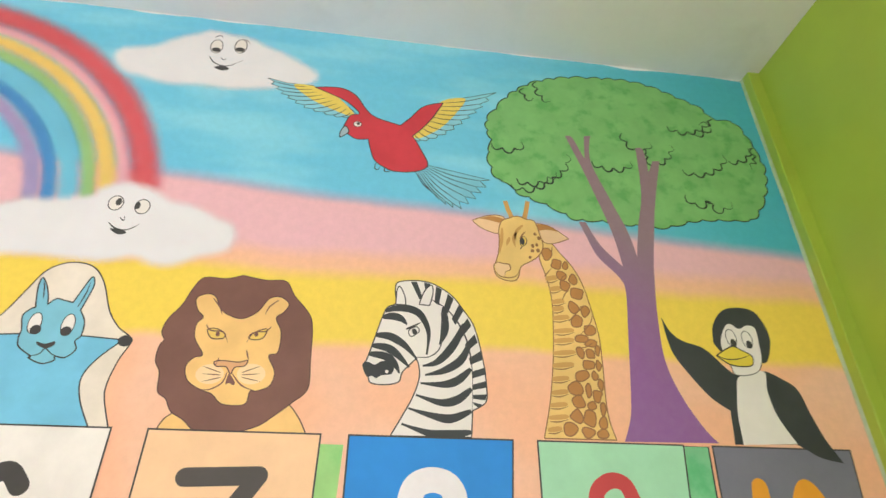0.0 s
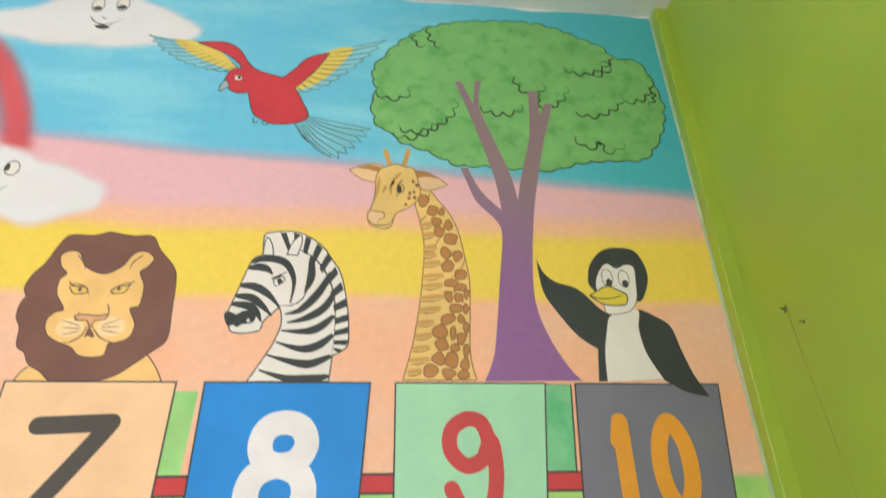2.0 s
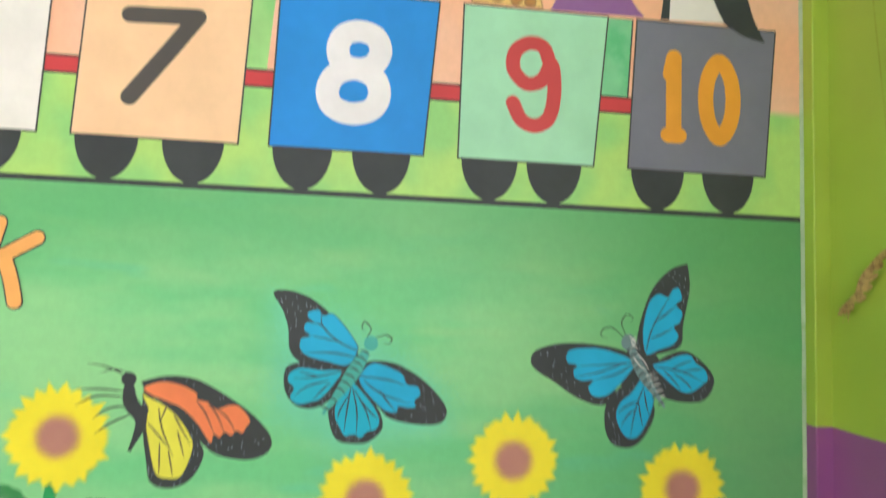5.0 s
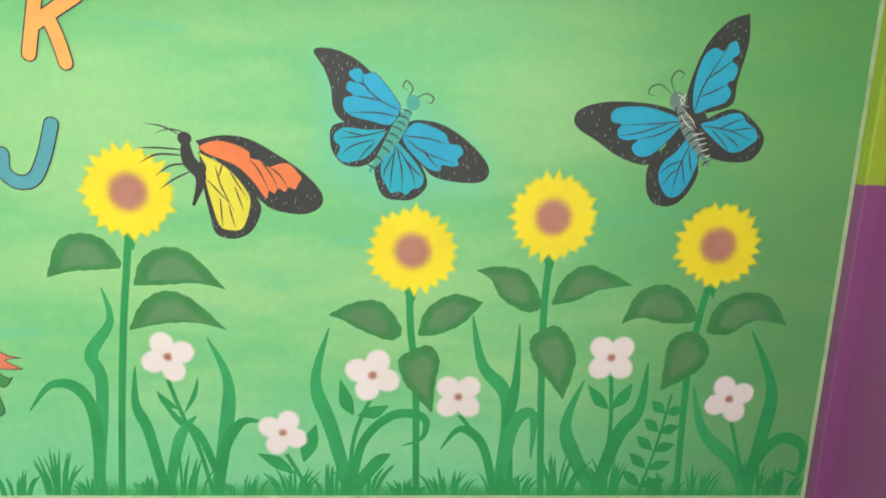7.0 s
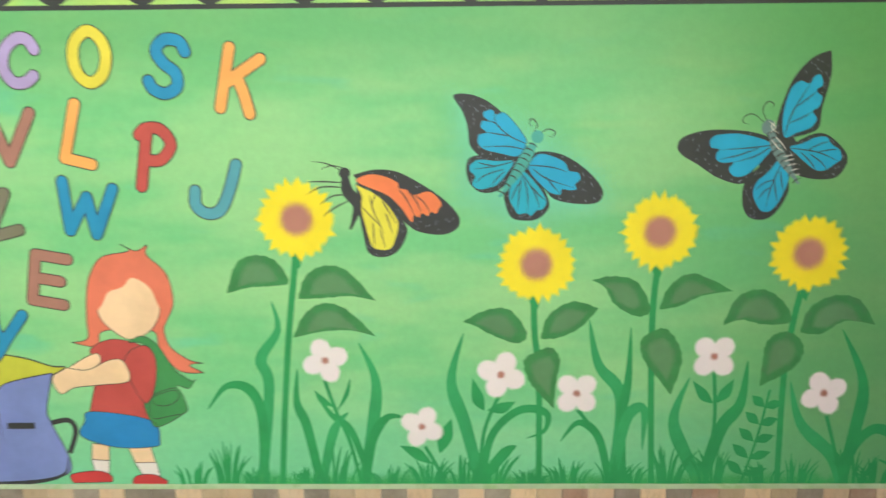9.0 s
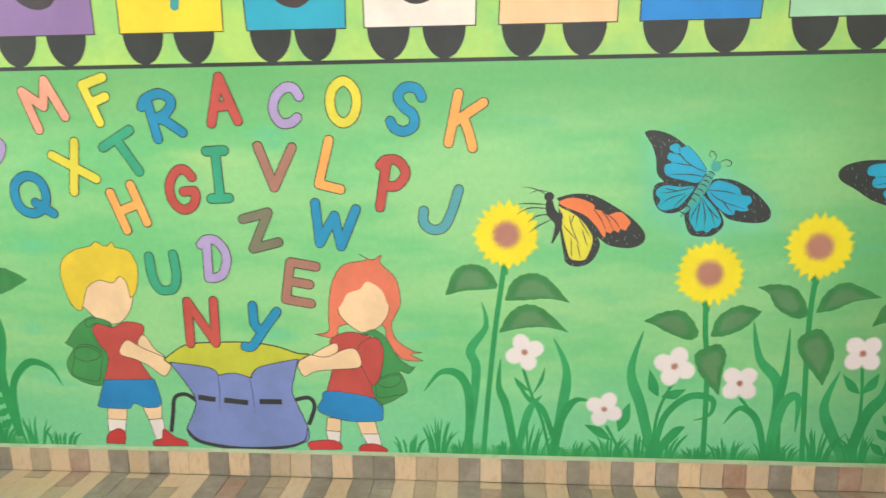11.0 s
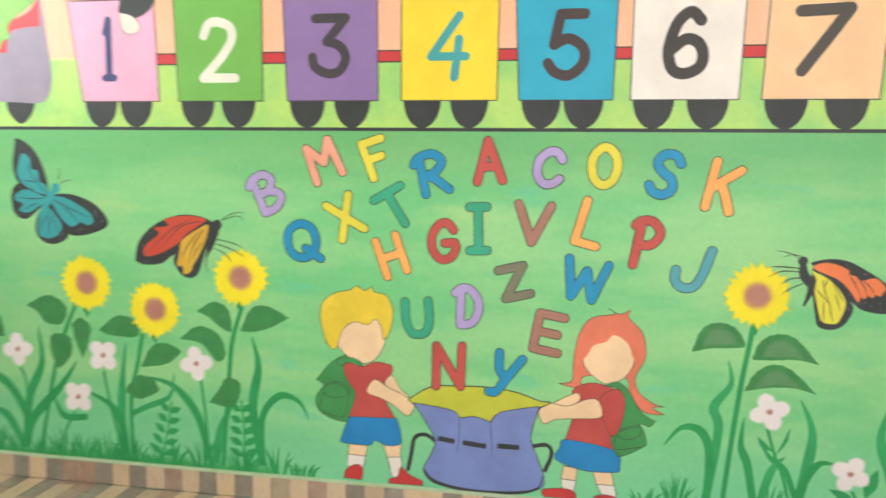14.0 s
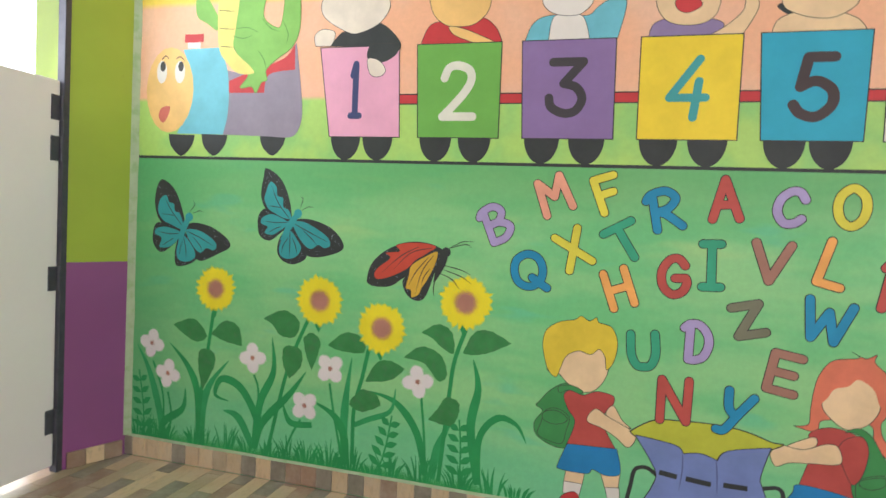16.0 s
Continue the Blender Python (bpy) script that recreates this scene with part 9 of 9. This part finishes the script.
bead = bmesh.new()
for k in range(60):
    z0, z1 = Z_SKIRT + (Z_CEIL - Z_SKIRT) * k / 60, Z_SKIRT + (Z_CEIL - Z_SKIRT) * (k + 1) / 60
    w0, w1 = (0.004 + 0.003 * noise.noise((z * 9.0, 1, 0)) for z in (z0, z1))
    bead.faces.new([bead.verts.new(p) for p in ((X_END - w0, -0.0008, z0), (X_END - 0.0005, -0.010, z0), (X_END - 0.0005, -0.010, z1), (X_END - w1, -0.0008, z1))])
structure("trim_corner_bead", bead, CAULK, "ragged unpainted plaster bead in the corner", "trim")
bead = bmesh.new()
for k in range(60):
    z0, z1 = Z_SKIRT + (Z_CEIL - Z_SKIRT) * k / 60, Z_SKIRT + (Z_CEIL - Z_SKIRT) * (k + 1) / 60
    w0, w1 = (0.006 + 0.005 * noise.noise((z * 7.0, 5, 0)) for z in (z0, z1))
    bead.faces.new([bead.verts.new(p) for p in ((-0.018, -0.023, z0), (w0, -0.0008, z0), (w1, -0.0008, z1), (-0.018, -0.023, z1))])
structure("trim_corner_bead_left", bead, CAULK, "ragged unpainted plaster bead in the corner by the door", "trim")

# ---- things on the side wall ----
def on_side(y, z, lift):
    return Vector((X_RIGHT - lift, y, z))


tuft = tagged(new("rope_tuft"), "frayed tan rope end tied to the lime green wall", "rope")
rng = random.Random(2)
for k in range(3):
    bm = bmesh.new()
    prev = None
    for i in range(25):
        s = i / 24
        a = 2 * math.pi * (1.6 * s + k / 3)
        r = 0.010 + 0.005 * abs(math.sin(math.pi * 2.5 * s))
        c = on_side(-0.105 - 0.105 * s - 0.01 * math.sin(6 * s), 1.145 + 0.105 * s, 0.018) + Vector((math.cos(a) * r * 0.7, math.sin(a) * r, -math.sin(a) * r))
        ring = [bm.verts.new(c + Vector((math.cos(q) * 0.008, math.sin(q) * 0.008, math.sin(q) * -0.008))) for q in (0, 1.05, 2.09, 3.14, 4.19, 5.24)]
        if prev:
            for j in range(6):
                bm.faces.new((prev[j], prev[(j + 1) % 6], ring[(j + 1) % 6], ring[j]))
        prev = ring
    part("strand", bm, ROPE, tuft)
for k in range(26):
    top = k % 2
    start = on_side(-0.205 if top else -0.105, 1.245 if top else 1.148, 0.012)
    d = Vector((rng.uniform(-0.010, 0.006), rng.uniform(-0.03, 0.0) if top else rng.uniform(-0.012, 0.028), rng.uniform(-0.012, 0.025) if top else rng.uniform(-0.035, 0.0)))
    bm = bmesh.new()
    side = Vector((0.0, 0.0016, 0.0016))
    bm.faces.new([bm.verts.new(p) for p in (start - side, start + side, start + d + side * 0.3, start + d - side * 0.3)])
    part("fibre", bm, ROPE, tuft)

RUST = metal("rusted_nail", 132, 124, 74, 0.7, 0.1)
for y, z, size in ((-0.162, 1.930, 0.006), (-0.205, 1.884, 0.0035)):
    nail = tagged(new("wall_nail"), "rusty nail in a chipped hole in the lime wall", "nail", "nails in the side wall")
    bm = bmesh.new()
    bmesh.ops.create_cone(bm, cap_ends=True, segments=10, radius1=size * 0.5, radius2=size * 0.4, depth=0.012, matrix=Matrix.Translation(on_side(y, z, 0.006)) @ pose(0, 0, 0, 0, 90, 0))
    part("shank", bm, RUST, nail)
    bm = bmesh.new()
    bm.faces.new([bm.verts.new(on_side(y + size * 1.3 * (1 + 0.4 * math.sin(3.7 * q)) * math.cos(q), z + size * 1.5 * (1 + 0.3 * math.cos(2.3 * q)) * math.sin(q), 0.0012)) for q in [2 * math.pi * i / 14 for i in range(14)]])
    part("chip", bm, paint("chipped_paint", 128, 140, 56, 0.3), nail)
drip = bmesh.new()
line = curve([(-0.165, 1.925), (-0.172, 1.80), (-0.185, 1.66), (-0.198, 1.52), (-0.205, 1.40)], False, 8)
for a, b in zip(line, line[1:]):
    drip.faces.new([drip.verts.new(on_side(p.x + s, p.y, 0.0008)) for p, s in ((a, -0.0025), (a, 0.0025), (b, 0.0025), (b, -0.0025))])
tagged(mesh_object("water_stain", drip, paint("stain_brown", 156, 176, 56, 0.2)), "faint brown drip stain below the nail", "stain")

# ---- floor strips, nearest ones singly ----
LONG = 0.268
floor_ob = bpy.data.objects["floor"]
plank_data = {}
for k in range(4):
    plank_data[k] = strip_mesh("floor_strip", PITCH - 0.0014, LONG - 0.0014, 0.006, 0.001)
    plank_data[k].materials.append(CLAYS[k])
rest = [bmesh.new() for k in range(4)]
rng = random.Random(3)
for i in range(-2, columns + 1):
    shift = (i * 0.41 % 1.0) * LONG
    for j in range(-1, 17):
        y1 = -0.012 - j * LONG + shift - LONG
        y0 = max(y1 - LONG, Y_BACK)
        y1 = min(y1, -0.012)
        if y1 - y0 < 0.02:
            continue
        tone = colours[max(0, min(columns - 1, i))] if y1 > -0.02 else rng.choice((0, 0, 1, 2, 3))
        if y1 - y0 > LONG - 0.001 and y0 > -0.95 and -1 < i < 68:
            ob = new("floor_strip", plank_data[tone])
            ob.parent = floor_ob
            ob.matrix_basis = pose(SHIFT + PITCH * (i + 0.5), (y0 + y1) / 2, -0.006)
        else:
            add_box(rest[tone], (SHIFT + PITCH * i + 0.0007, y0 + 0.0007, -0.006), (SHIFT + PITCH * (i + 1) - 0.0007, y1 - 0.0007, 0.0))
for k in range(4):
    tagged(part("floor_strips", rest[k], CLAYS[k], floor_ob), kind="stuff")
